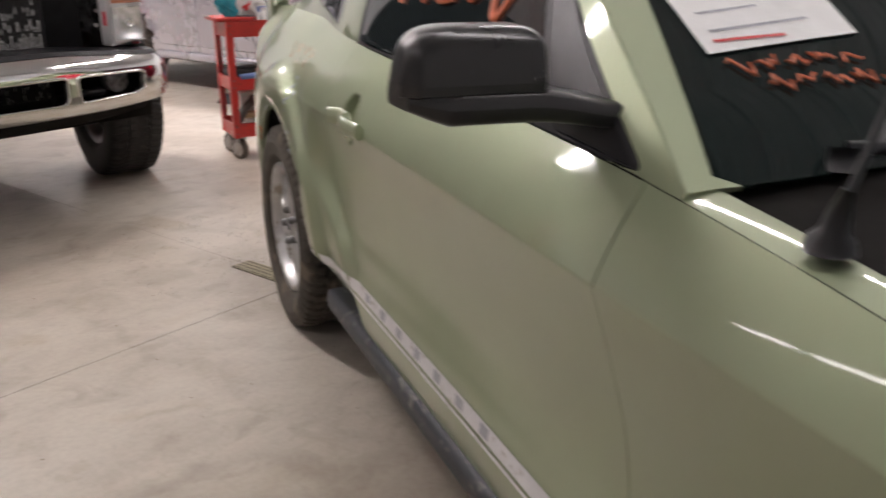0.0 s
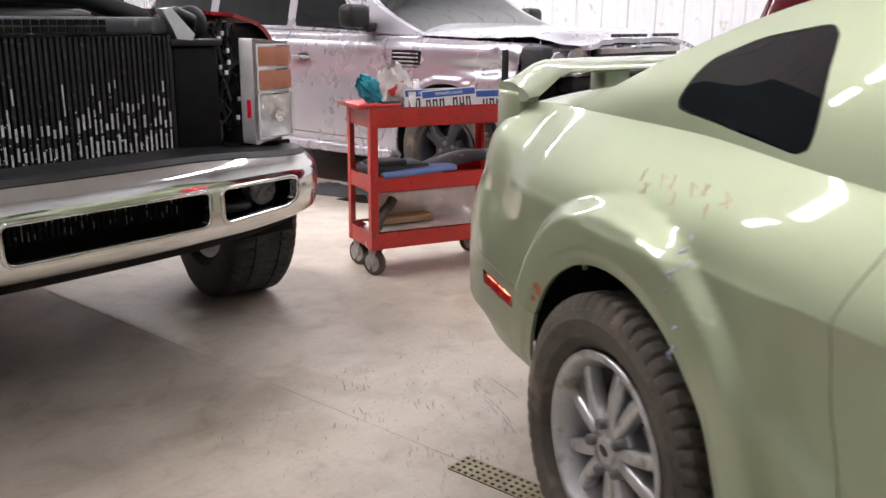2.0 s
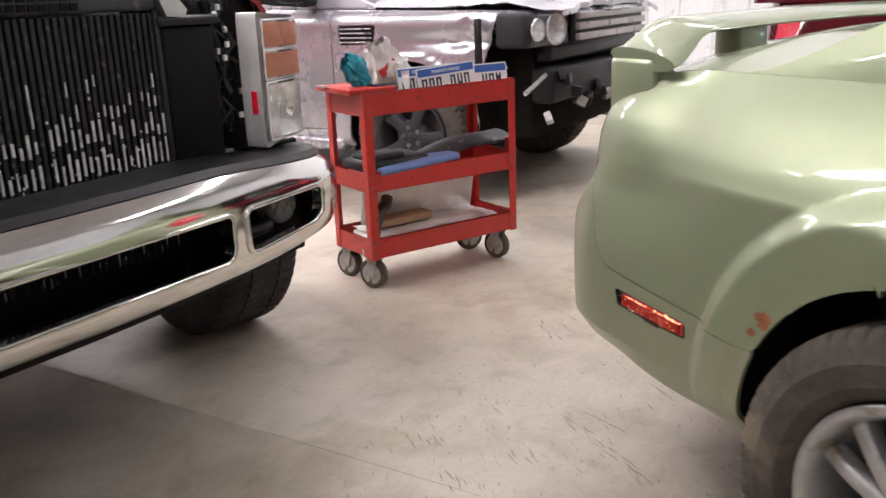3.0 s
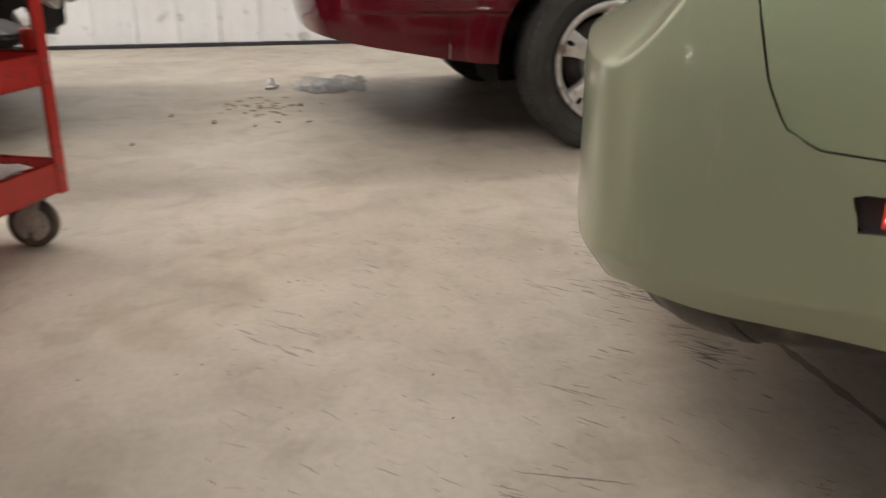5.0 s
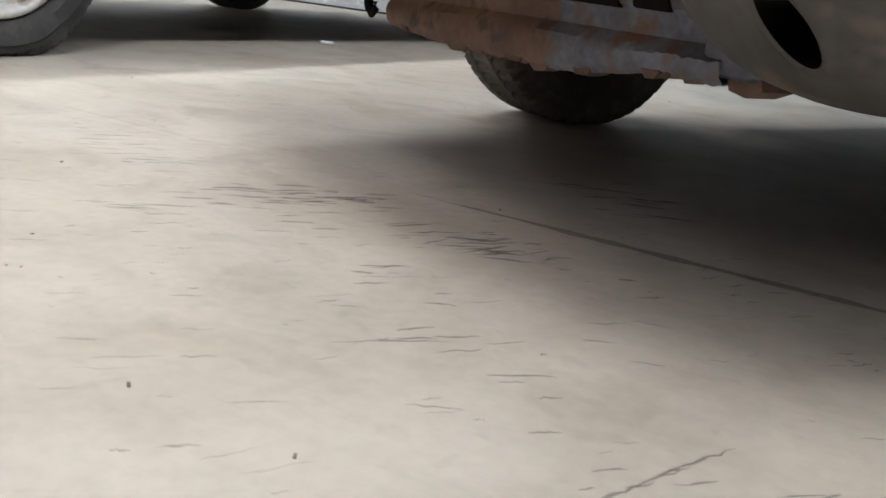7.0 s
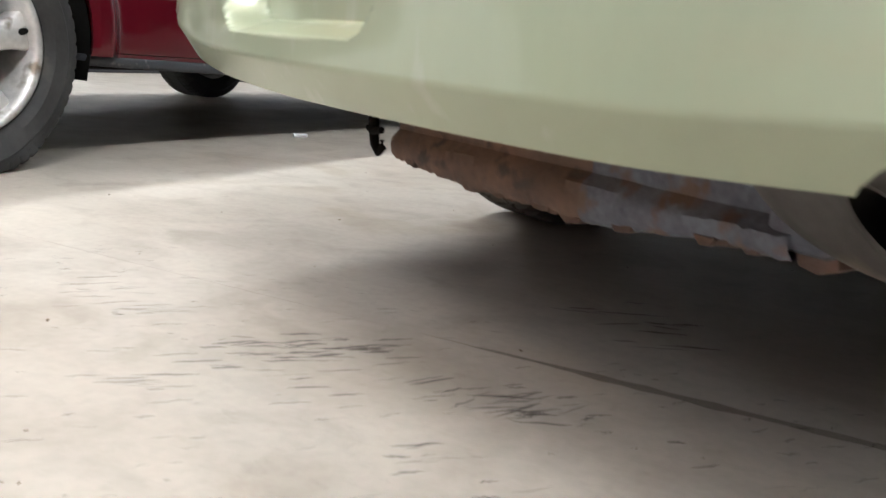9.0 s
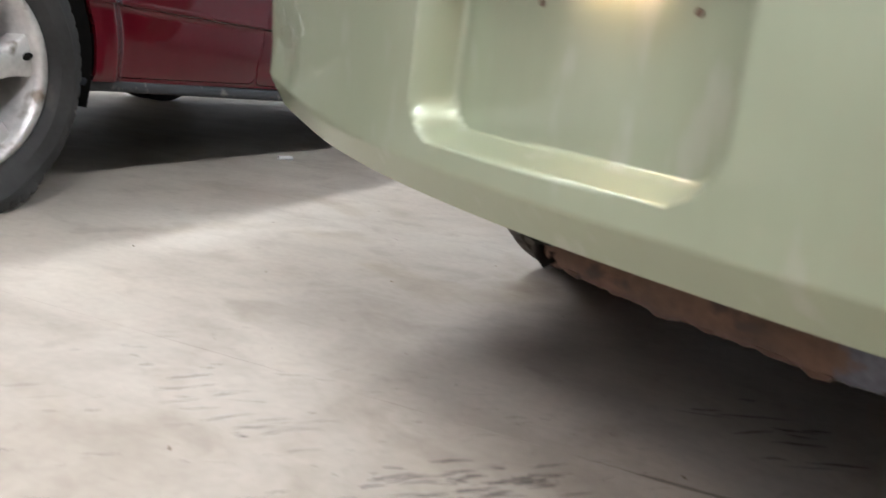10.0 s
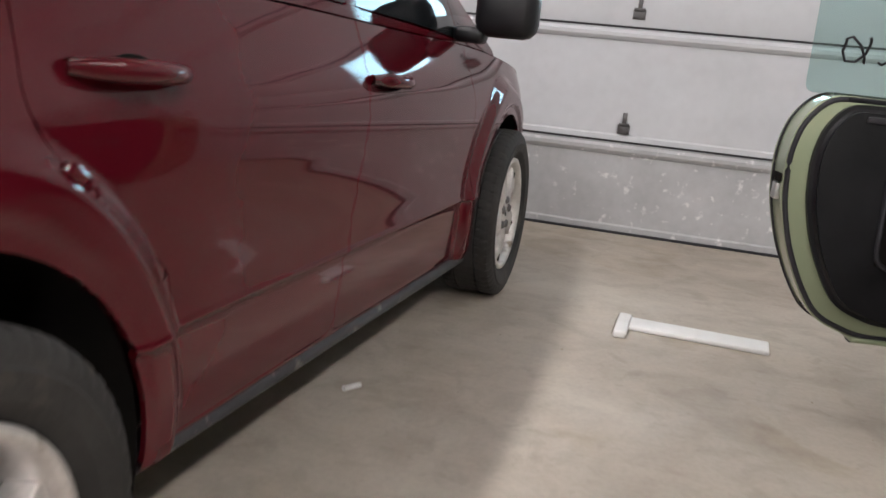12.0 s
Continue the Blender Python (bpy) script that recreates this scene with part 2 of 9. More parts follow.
class Plan:
    """A line seen from above, by its length u: place and outward direction."""

    def __init__(self, pts, left=True, fine=24):
        dense = []
        n = len(pts)
        for i in range(n - 1):
            p0, p1, p2, p3 = (Vector(pts[max(0, min(n - 1, k))]) for k in (i - 1, i, i + 1, i + 2))
            m1 = (p2 - p0) * 0.5
            m2 = (p3 - p1) * 0.5
            ln = (p2 - p1).length
            m1 = m1.normalized() * ln if m1.length else m1
            m2 = m2.normalized() * ln if m2.length else m2
            for k in range(fine):
                t = k / fine
                h = (2 * t ** 3 - 3 * t * t + 1) * p1 + (t ** 3 - 2 * t * t + t) * m1 + (-2 * t ** 3 + 3 * t * t) * p2 + (t ** 3 - t * t) * m2
                dense.append(h)
        dense.append(Vector(pts[-1]))
        self.p = np.array([[v.x, v.y] for v in dense])
        seg = np.linalg.norm(np.diff(self.p, axis=0), axis=1)
        self.u = np.r_[0, np.cumsum(seg)]
        d = np.gradient(self.p, self.u, axis=0)
        nrm = np.stack([-d[:, 1], d[:, 0]], 1) if left else np.stack([d[:, 1], -d[:, 0]], 1)
        nrm /= np.linalg.norm(nrm, axis=1)[:, None]
        self.n = nrm
        self.length = float(self.u[-1])

    def at(self, u):
        return (float(np.interp(u, self.u, self.p[:, 0])), float(np.interp(u, self.u, self.p[:, 1])),
                float(np.interp(u, self.u, self.n[:, 0])), float(np.interp(u, self.u, self.n[:, 1])))

    def where(self, axis, value, lo=0.0, hi=1.0):
        """The u at which x (0) or y (1) takes a value, in the stretch from lo to hi of the length."""
        ok = (self.u >= lo * self.length) & (self.u <= hi * self.length)
        u, d = self.u[ok], self.p[ok, axis] - value
        k = int(np.argmin(np.abs(d)))
        for j in (k, k - 1):
            if 0 <= j < len(d) - 1 and d[j] * d[j + 1] < 0:
                return float(u[j] + (u[j + 1] - u[j]) * d[j] / (d[j] - d[j + 1]))
        return float(u[k])


# ---- materials ----
def material(name, base, rough=0.5, metal=0.0, coat=0.0, vary=0.12, scale=5.0, stretch=(1, 1, 1), bump=0.0, bump_scale=90.0,
             tint=None, rough_vary=0.1, specks=0.0, speck_colour=(0.1, 0.08, 0.06), speck_scale=30.0, glow=0.0, glow_colour=None,
             through_light=0.0, ior=1.5, alpha=1.0, spec=0.5):
    """A surface with a base colour that drifts at two scales, worn gloss, specks of dirt and a fine relief."""
    mt = bpy.data.materials.new(name)
    mt.use_nodes = True
    nt = mt.node_tree
    b = nt.nodes["Principled BSDF"]
    b.inputs["Roughness"].default_value = rough
    b.inputs["Metallic"].default_value = metal
    b.inputs["Coat Weight"].default_value = coat
    b.inputs["Coat Roughness"].default_value = 0.05
    b.inputs["IOR"].default_value = ior
    b.inputs["Transmission Weight"].default_value = through_light
    b.inputs["Alpha"].default_value = alpha
    b.inputs["Specular IOR Level"].default_value = spec
    co = nt.nodes.new("ShaderNodeTexCoord")
    mp = nt.nodes.new("ShaderNodeMapping")
    mp.inputs["Scale"].default_value = stretch
    nt.links.new(co.outputs["Object"], mp.inputs["Vector"])

    def noise_at(sc, detail=4.0):
        n = nt.nodes.new("ShaderNodeTexNoise")
        n.inputs["Scale"].default_value = sc
        n.inputs["Detail"].default_value = detail
        nt.links.new(mp.outputs["Vector"], n.inputs["Vector"])
        return n

    coarse, fine = noise_at(scale), noise_at(scale * 7.3, 6.0)
    mixn = nt.nodes.new("ShaderNodeMath")
    mixn.operation = "MULTIPLY_ADD"
    mixn.inputs[1].default_value = 0.45
    nt.links.new(fine.outputs["Fac"], mixn.inputs[0])
    nt.links.new(coarse.outputs["Fac"], mixn.inputs[2])
    ramp = nt.nodes.new("ShaderNodeValToRGB")
    lo, hi = ramp.color_ramp.elements
    lo.position, hi.position = 0.45, 1.0
    dark = tint or [c * (1 - vary * 1.6) for c in base]
    lo.color = (*dark, 1)
    hi.color = (*[min(1, c * (1 + vary)) for c in base], 1)
    nt.links.new(mixn.outputs[0], ramp.inputs["Fac"])
    colour = ramp.outputs["Color"]
    if specks:
        sp = noise_at(speck_scale, 3.0)
        sr = nt.nodes.new("ShaderNodeValToRGB")
        sr.color_ramp.elements[0].position = 0.62 - specks * 0.14
        sr.color_ramp.elements[1].position = 0.72 - specks * 0.1
        nt.links.new(sp.outputs["Fac"], sr.inputs["Fac"])
        mx = nt.nodes.new("ShaderNodeMix")
        mx.data_type = "RGBA"
        mx.inputs["B"].default_value = (*speck_colour, 1)
        nt.links.new(colour, mx.inputs["A"])
        nt.links.new(sr.outputs["Color"], mx.inputs["Factor"])
        colour = mx.outputs["Result"]
    nt.links.new(colour, b.inputs["Base Color"])
    if rough_vary:
        mr = nt.nodes.new("ShaderNodeMapRange")
        mr.inputs["From Min"].default_value, mr.inputs["From Max"].default_value = 0.35, 1.1
        mr.inputs["To Min"].default_value = max(0.02, rough - rough_vary)
        mr.inputs["To Max"].default_value = min(1, rough + rough_vary)
        nt.links.new(mixn.outputs[0], mr.inputs["Value"])
        nt.links.new(mr.outputs["Result"], b.inputs["Roughness"])
    if bump:
        bn = noise_at(bump_scale, 5.0)
        bp = nt.nodes.new("ShaderNodeBump")
        bp.inputs["Strength"].default_value = min(1.0, bump)
        bp.inputs["Distance"].default_value = 0.002 * max(1.0, bump)
        nt.links.new(bn.outputs["Fac"], bp.inputs["Height"])
        nt.links.new(bp.outputs["Normal"], b.inputs["Normal"])
    if glow:
        b.inputs["Emission Color"].default_value = (*(glow_colour or base), 1)
        b.inputs["Emission Strength"].default_value = glow
    return mt


M_GREEN = material("green_metallic_paint", (0.317, 0.366, 0.238), 0.51, 0.50, 1.0, 0.04, 2.0, rough_vary=0.03)
M_GREEN_DUSTY = material("dusty_green_paint", (0.318, 0.345, 0.236), 0.46, 0.42, 0.7, 0.04, 7.0, (1, 1, 0.3), rough_vary=0.06, specks=0.05, speck_colour=(0.36, 0.37, 0.28), speck_scale=22)
M_MIRROR_SHELL = material("satin_black_shell", (0.012, 0.012, 0.014), 0.32, 0.0, 0.15, 0.1, 12.0, bump=0.05, bump_scale=300)
M_ZINC = material("worn_zinc_hub", (0.46, 0.44, 0.41), 0.5, 0.3, 0.0, 0.3, 14.0, specks=0.15, speck_colour=(0.15, 0.12, 0.09), speck_scale=20)
M_MAROON = material("maroon_paint", (0.084, 0.0045, 0.010), 0.5, 0.0, 0.85, 0.10, 1.6, rough_vary=0.05, spec=0.0)
M_SILVER = material("silver_paint", (0.52, 0.52, 0.575), 0.27, 0.6, 0.8, 0.05, 2.0, rough_vary=0.06)
M_RED_PAINT = material("red_truck_paint", (0.32, 0.012, 0.018), 0.28, 0.2, 0.9, 0.06, 3.0)
M_CART = material("red_cart_enamel", (0.50, 0.025, 0.02), 0.42, 0.0, 0.15, 0.14, 6.0, specks=0.14, speck_colour=(0.16, 0.03, 0.02), speck_scale=40, bump=0.15, bump_scale=60)
M_CHROME = material("chrome", (0.78, 0.77, 0.75), 0.09, 1.0, 0.0, 0.06, 6.0, rough_vary=0.06, bump=0.015, bump_scale=9)
M_ALLOY = material("dull_alloy", (0.50, 0.50, 0.50), 0.38, 0.75, 0.0, 0.14, 9.0, specks=0.22, speck_colour=(0.30, 0.27, 0.23), speck_scale=14, bump=0.1, bump_scale=160)
M_ALLOY_DIRTY = material("brake_dusted_alloy", (0.68, 0.66, 0.64), 0.42, 0.6, 0.0, 0.2, 8.0, specks=0.3, speck_colour=(0.22, 0.18, 0.14), speck_scale=12, bump=0.12, bump_scale=140)
M_RUBBER = material("dusty_tyre_rubber", (0.085, 0.074, 0.062), 0.78, 0.0, 0.0, 0.35, 7.0, specks=0.35, speck_colour=(0.16, 0.13, 0.10), speck_scale=9, bump=0.5, bump_scale=120, spec=0.3)
M_RUBBER_DARK = material("tyre_rubber", (0.040, 0.039, 0.038), 0.68, 0.0, 0.0, 0.3, 7.0, specks=0.08, speck_colour=(0.06, 0.055, 0.05), speck_scale=14, bump=0.4, bump_scale=120, spec=0.3)
M_PIPE = material("dull_exhaust_pipe", (0.095, 0.089, 0.083), 0.5, 0.45, 0.0, 0.35, 9.0, tint=(0.035, 0.031, 0.028), specks=0.3, speck_colour=(0.16, 0.125, 0.10), speck_scale=13, bump=0.25, bump_scale=60)
M_BLACK_PLASTIC = material("black_plastic", (0.011, 0.011, 0.013), 0.40, 0.0, 0.0, 0.2, 8.0, bump=0.25, bump_scale=700, spec=0.35)
M_BLACK_MATT = material("black_underside", (0.012, 0.011, 0.010), 0.85, 0.0, 0.0, 0.3, 6.0, bump=0.4, bump_scale=60, spec=0.08)
M_GREY_PLASTIC = material("grey_plastic", (0.05, 0.053, 0.06), 0.5, 0.0, 0.0, 0.2, 8.0, specks=0.15, speck_colour=(0.2, 0.19, 0.18), speck_scale=20, spec=0.35)
M_TRIM = material("dark_trim", (0.03, 0.03, 0.035), 0.55, 0.0, 0.0, 0.2, 10.0, spec=0.35)
M_GLASS_DARK = material("tinted_glass", (0.012, 0.015, 0.017), 0.03, 0.0, 0.0, 0.1, 3.0, rough_vary=0.0)
M_WINDSCREEN = material("dark_windscreen_glass", (0.008, 0.014, 0.014), 0.03, 0.0, 0.0, 0.1, 3.0, rough_vary=0.0, spec=0.22)
M_GLASS = material("green_tinted_glass", (0.62, 0.80, 0.78), 0.02, 0.0, 0.0, 0.02, 3.0, rough_vary=0.0, through_light=0.9, ior=1.15)
M_LENS_CLEAR = material("clear_lamp_lens", (0.86, 0.87, 0.88), 0.06, 0.0, 0.0, 0.04, 20.0, rough_vary=0.03, alpha=0.07)
M_LENS_AMBER = material("amber_lamp_lens", (0.48, 0.17, 0.09), 0.14, 0.0, 0.3, 0.3, 60.0, bump=0.6, bump_scale=120)
M_LENS_RED = material("red_lamp_lens", (0.42, 0.004, 0.02), 0.12, 0.0, 0.6, 0.45, 55.0, tint=(0.12, 0.001, 0.006), bump=0.9, bump_scale=180, glow=0.32, glow_colour=(0.95, 0.005, 0.055))
M_LENS_LOWER = material("red_lower_lens", (0.60, 0.02, 0.04), 0.15, 0.0, 0.6, 0.4, 60.0, tint=(0.25, 0.004, 0.02), bump=0.9, bump_scale=260, glow=0.22, glow_colour=(1.0, 0.02, 0.06))
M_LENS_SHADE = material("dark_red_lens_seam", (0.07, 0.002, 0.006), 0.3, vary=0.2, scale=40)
M_REVERSING = material("clear_reversing_lens", (0.66, 0.62, 0.63), 0.12, 0.5, 0.4, 0.35, 60.0, tint=(0.35, 0.28, 0.30), bump=1.2, bump_scale=170)
# faint emission stands in for light caught by unlit red lenses and reflectors
M_LENS_RED_GLOW = material("red_reflector_glow", (0.5, 0.01, 0.03), 0.2, 0.0, 0.5, 0.35, 70.0, bump=0.9, bump_scale=220, glow=0.25, glow_colour=(0.9, 0.01, 0.05))
M_MARKER = material("lit_marker_lens", (0.7, 0.05, 0.04), 0.2, 0.0, 0.4, 0.4, 60.0, bump=0.8, bump_scale=190, glow=0.22, glow_colour=(1.0, 0.05, 0.05))
M_BULB = material("lit_filament_glow", (1.0, 0.75, 0.4), 0.3, 0.0, 0.0, 0.2, 80.0, glow=7.0, glow_colour=(1.0, 0.72, 0.38))
M_LED = material("lamp_facets_lit", (1.0, 0.5, 0.45), 0.3, 0.0, 0.0, 0.2, 80.0, glow=2.6, glow_colour=(1.0, 0.52, 0.46))
M_LED_DIM = material("lamp_facets_dim", (1.0, 0.2, 0.2), 0.3, 0.0, 0.0, 0.2, 80.0, glow=0.9, glow_colour=(1.0, 0.13, 0.15))
M_MARKER_LIT = material("marker_facets_lit", (1.0, 0.6, 0.4), 0.3, 0.0, 0.0, 0.2, 80.0, glow=2.2, glow_colour=(1.0, 0.42, 0.22))
M_REFLECTOR = material("lamp_reflector", (0.75, 0.75, 0.76), 0.14, 1.0, 0.0, 0.2, 40.0, bump=0.6, bump_scale=45)
M_RUST = material("rusty_steel", (0.155, 0.092, 0.064), 0.85, 0.15, 0.0, 0.35, 9.0, tint=(0.06, 0.042, 0.036), specks=0.35, speck_colour=(0.07, 0.05, 0.045), speck_scale=30, bump=0.9, bump_scale=70)
M_STEEL_OLD = material("scorched_steel", (0.17, 0.165, 0.165), 0.5, 0.7, 0.0, 0.3, 7.0, specks=0.2, speck_colour=(0.15, 0.115, 0.09), speck_scale=14, bump=0.3, bump_scale=60)
M_STEEL_BLUE = material("flaking_blue_steel", (0.12, 0.125, 0.15), 0.6, 0.2, 0.0, 0.5, 16.0, tint=(0.035, 0.037, 0.05), specks=0.6, speck_colour=(0.13, 0.08, 0.056), speck_scale=26, bump=1.0, bump_scale=60)
M_ALUMINIUM = material("bare_aluminium", (0.62, 0.62, 0.61), 0.4, 0.9, 0.0, 0.15, 12.0, bump=0.2, bump_scale=40)
M_FIN_BLACK = material("black_radiator_fins", (0.009, 0.009, 0.010), 0.6, 0.1, 0.0, 0.3, 20.0, bump=0.5, bump_scale=300, spec=0.10)
M_FIN_TUBE = material("black_fin_tube", (0.018, 0.018, 0.020), 0.38, 0.1, 0.0, 0.3, 30.0, specks=0.1, speck_colour=(0.10, 0.10, 0.10), speck_scale=60, spec=0.45)
M_FIN_BARE = material("scraped_bare_fins", (0.66, 0.66, 0.67), 0.5, 0.35, 0.0, 0.3, 40.0)
M_WHITE_WALL = material("white_ribbed_steel", (0.78, 0.79, 0.80), 0.4, 0.0, 0.1, 0.04, 2.0, specks=0.05, speck_colour=(0.5, 0.48, 0.44), speck_scale=7)
M_DOOR_PANEL = material("white_garage_door_paint", (0.60, 0.62, 0.645), 0.5, 0.0, 0.0, 0.06, 2.2, bump=0.12, bump_scale=220)
M_DOOR_DIRTY = material("splashed_garage_door_paint", (0.47, 0.48, 0.49), 0.55, 0.0, 0.0, 0.12, 2.4, specks=0.12, speck_colour=(0.74, 0.74, 0.73), speck_scale=16, bump=0.12, bump_scale=220)
M_CEILING = material("white_ceiling_steel", (0.66, 0.67, 0.68), 0.35, 0.1, 0.0, 0.05, 1.5)
M_WHITE_PLASTIC = material("white_plastic", (0.80, 0.80, 0.79), 0.45, 0.0, 0.0, 0.05, 14.0)
M_PAPER = material("white_paper", (0.80, 0.80, 0.80), 0.8, 0.0, 0.0, 0.05, 20.0)
M_INK_BLUE = material("blue_print", (0.03, 0.10, 0.38), 0.45, vary=0.06, scale=20)
M_INK_BLACK = material("black_print", (0.015, 0.015, 0.02), 0.5, vary=0.06, scale=20)
M_INK_RED = material("red_print", (0.55, 0.03, 0.03), 0.5, vary=0.06, scale=20)
M_INK_YELLOW = material("yellow_print", (0.80, 0.62, 0.05), 0.5, vary=0.06, scale=20)
M_MARKER_ORANGE = material("orange_glass_marker", (0.75, 0.20, 0.10), 0.6, vary=0.3, scale=30, bump=0.3, bump_scale=120)
M_RUST_CHIP = material("orange_surface_rust", (0.36, 0.14, 0.06), 0.85, vary=0.4, scale=60, tint=(0.20, 0.08, 0.04), bump=0.5, bump_scale=150)
M_CRAYON_YELLOW = material("yellow_crayon", (0.75, 0.66, 0.05), 0.8, vary=0.3, scale=50)
M_SCUFF_WHITE = material("bare_scuff", (0.74, 0.76, 0.70), 0.6, vary=0.2, scale=50, alpha=0.22)
M_SCUFF_BLUE = material("blue_scuff", (0.56, 0.61, 0.76), 0.6, vary=0.3, scale=50, alpha=0.65)
M_STRIPE = material("white_side_stripe", (0.70, 0.70, 0.72), 0.35, 0.0, 0.4, 0.08, 12.0, specks=0.15, speck_colour=(0.42, 0.40, 0.38), speck_scale=40)
M_LETTER = material("silver_letter", (0.36, 0.37, 0.42), 0.4, 0.4, vary=0.1, scale=40)
M_CARDBOARD = material("cardboard", (0.40, 0.27, 0.15), 0.85, vary=0.14, scale=9, bump=0.4, bump_scale=80)
M_FOIL = material("crumpled_foil_wrap", (0.84, 0.82, 0.80), 0.34, 0.3, 0.0, 0.12, 10.0, bump=1.3, bump_scale=34)
M_BLUE_PAD = material("blue_grey_foam", (0.13, 0.20, 0.42), 0.7, vary=0.15, scale=10, bump=0.3, bump_scale=90)
M_TEAL = material("teal_foil_bag", (0.03, 0.36, 0.46), 0.3, 0.2, vary=0.2, scale=14, bump=1.5, bump_scale=24)
M_BAG = material("printed_paper_bag", (0.66, 0.62, 0.60), 0.6, vary=0.15, scale=14, bump=1.5, bump_scale=24)
M_SCREEN = material("daylight_sky_glow", (0.62, 0.78, 1.0), 0.5, glow=14.0, glow_colour=(0.62, 0.82, 1.0))
M_LEAF = material("dry_leaf_brown", (0.20, 0.15, 0.10), 0.85, vary=0.3, scale=40)
M_SCUFF_FLOOR = material("tyre_scuff", (0.16, 0.15, 0.155), 0.8, vary=0.4, scale=60, alpha=0.5)
M_CLEAR_WRAP = material("clear_plastic_wrap", (0.85, 0.87, 0.88), 0.12, alpha=0.42, vary=0.05, scale=20, bump=1.0, bump_scale=60)


def concrete():
    """Trowelled, stained slab concrete: wide drifts, drag marks of the trowel, blots and pores."""
    mt = bpy.data.materials.new("trowelled_concrete")
    mt.use_nodes = True
    nt = mt.node_tree
    b = nt.nodes["Principled BSDF"]
    geo = nt.nodes.new("ShaderNodeNewGeometry")

    def mapped(rot=0.0, sc=(1, 1, 1)):
        m = nt.nodes.new("ShaderNodeMapping")
        m.inputs["Rotation"].default_value = (0, 0, rot)
        m.inputs["Scale"].default_value = sc
        nt.links.new(geo.outputs["Position"], m.inputs["Vector"])
        return m

    def noisy(m, sc, detail, dist=0.0):
        n = nt.nodes.new("ShaderNodeTexNoise")
        n.inputs["Scale"].default_value, n.inputs["Detail"].default_value, n.inputs["Distortion"].default_value = sc, detail, dist
        nt.links.new(m.outputs["Vector"], n.inputs["Vector"])
        return n.outputs["Fac"]

    def ramp(fac, stops):
        r = nt.nodes.new("ShaderNodeValToRGB")
        el = r.color_ramp.elements
        while len(el) < len(stops):
            el.new(0.5)
        for e, (p, c) in zip(el, stops):
            e.position, e.color = p, (*c, 1)
        nt.links.new(fac, r.inputs["Fac"])
        return r.outputs["Color"]

    def mix(a, bb, fac, mode="MULTIPLY"):
        m = nt.nodes.new("ShaderNodeMix")
        m.data_type, m.blend_type = "RGBA", mode
        nt.links.new(a, m.inputs["A"])
        nt.links.new(bb, m.inputs["B"])
        m.inputs["Factor"].default_value = fac
        return m.outputs["Result"]

    plain = mapped()
    drag = mapped(-radians(28.7), (1.0, 7.0, 1.0))
    c = ramp(noisy(plain, 0.9, 5, 0.6), [(0.3, (0.375, 0.325, 0.265)), (0.5, (0.455, 0.405, 0.34)), (0.72, (0.53, 0.485, 0.42))])
    c = mix(c, ramp(noisy(plain, 4.5, 6, 0.8), [(0.32, (0.80, 0.78, 0.76)), (0.55, (1, 1, 1)), (0.75, (1.08, 1.07, 1.05))]), 0.75)
    c = mix(c, ramp(noisy(drag, 3.2, 7, 0.3), [(0.30, (0.84, 0.83, 0.83)), (0.5, (1, 1, 1)), (0.7, (1.05, 1.05, 1.05))]), 0.25)
    c = mix(c, ramp(noisy(drag, 14.0, 5, 0.2), [(0.60, (1, 1, 1)), (0.72, (0.76, 0.75, 0.76))]), 0.15)
    c = mix(c, ramp(noisy(plain, 55.0, 6, 0.0), [(0.35, (0.86, 0.85, 0.84)), (0.6, (1.03, 1.03, 1.03))]), 0.4)
    c = mix(c, ramp(noisy(plain, 1.7, 3, 1.2), [(0.60, (1, 1, 1)), (0.68, (0.86, 0.82, 0.75)), (0.8, (0.74, 0.68, 0.60))]), 0.7)
    c = mix(c, ramp(noisy(plain, 7.0, 5, 0.7), [(0.56, (1, 1, 1)), (0.64, (0.86, 0.84, 0.82)), (0.76, (0.72, 0.69, 0.66))]), 0.6)
    c = mix(c, ramp(noisy(plain, 24.0, 4, 0.6), [(0.62, (1, 1, 1)), (0.70, (0.80, 0.78, 0.76))]), 0.35)
    nt.links.new(c, b.inputs["Base Color"])
    r = nt.nodes.new("ShaderNodeMapRange")
    r.inputs["To Min"].default_value, r.inputs["To Max"].default_value = 0.38, 0.66
    nt.links.new(noisy(plain, 3.0, 5, 0.5), r.inputs["Value"])
    nt.links.new(r.outputs["Result"], b.inputs["Roughness"])
    bp = nt.nodes.new("ShaderNodeBump")
    bp.inputs["Strength"].default_value, bp.inputs["Distance"].default_value = 0.08, 0.001
    nt.links.new(noisy(drag, 26.0, 6, 0.2), bp.inputs["Height"])
    nt.links.new(bp.outputs["Normal"], b.inputs["Normal"])
    return mt


M_CONCRETE = concrete()
M_JOINT = material("dirty_joint", (0.075, 0.06, 0.042), 0.9, vary=0.25, scale=12, bump=0.5, bump_scale=60)


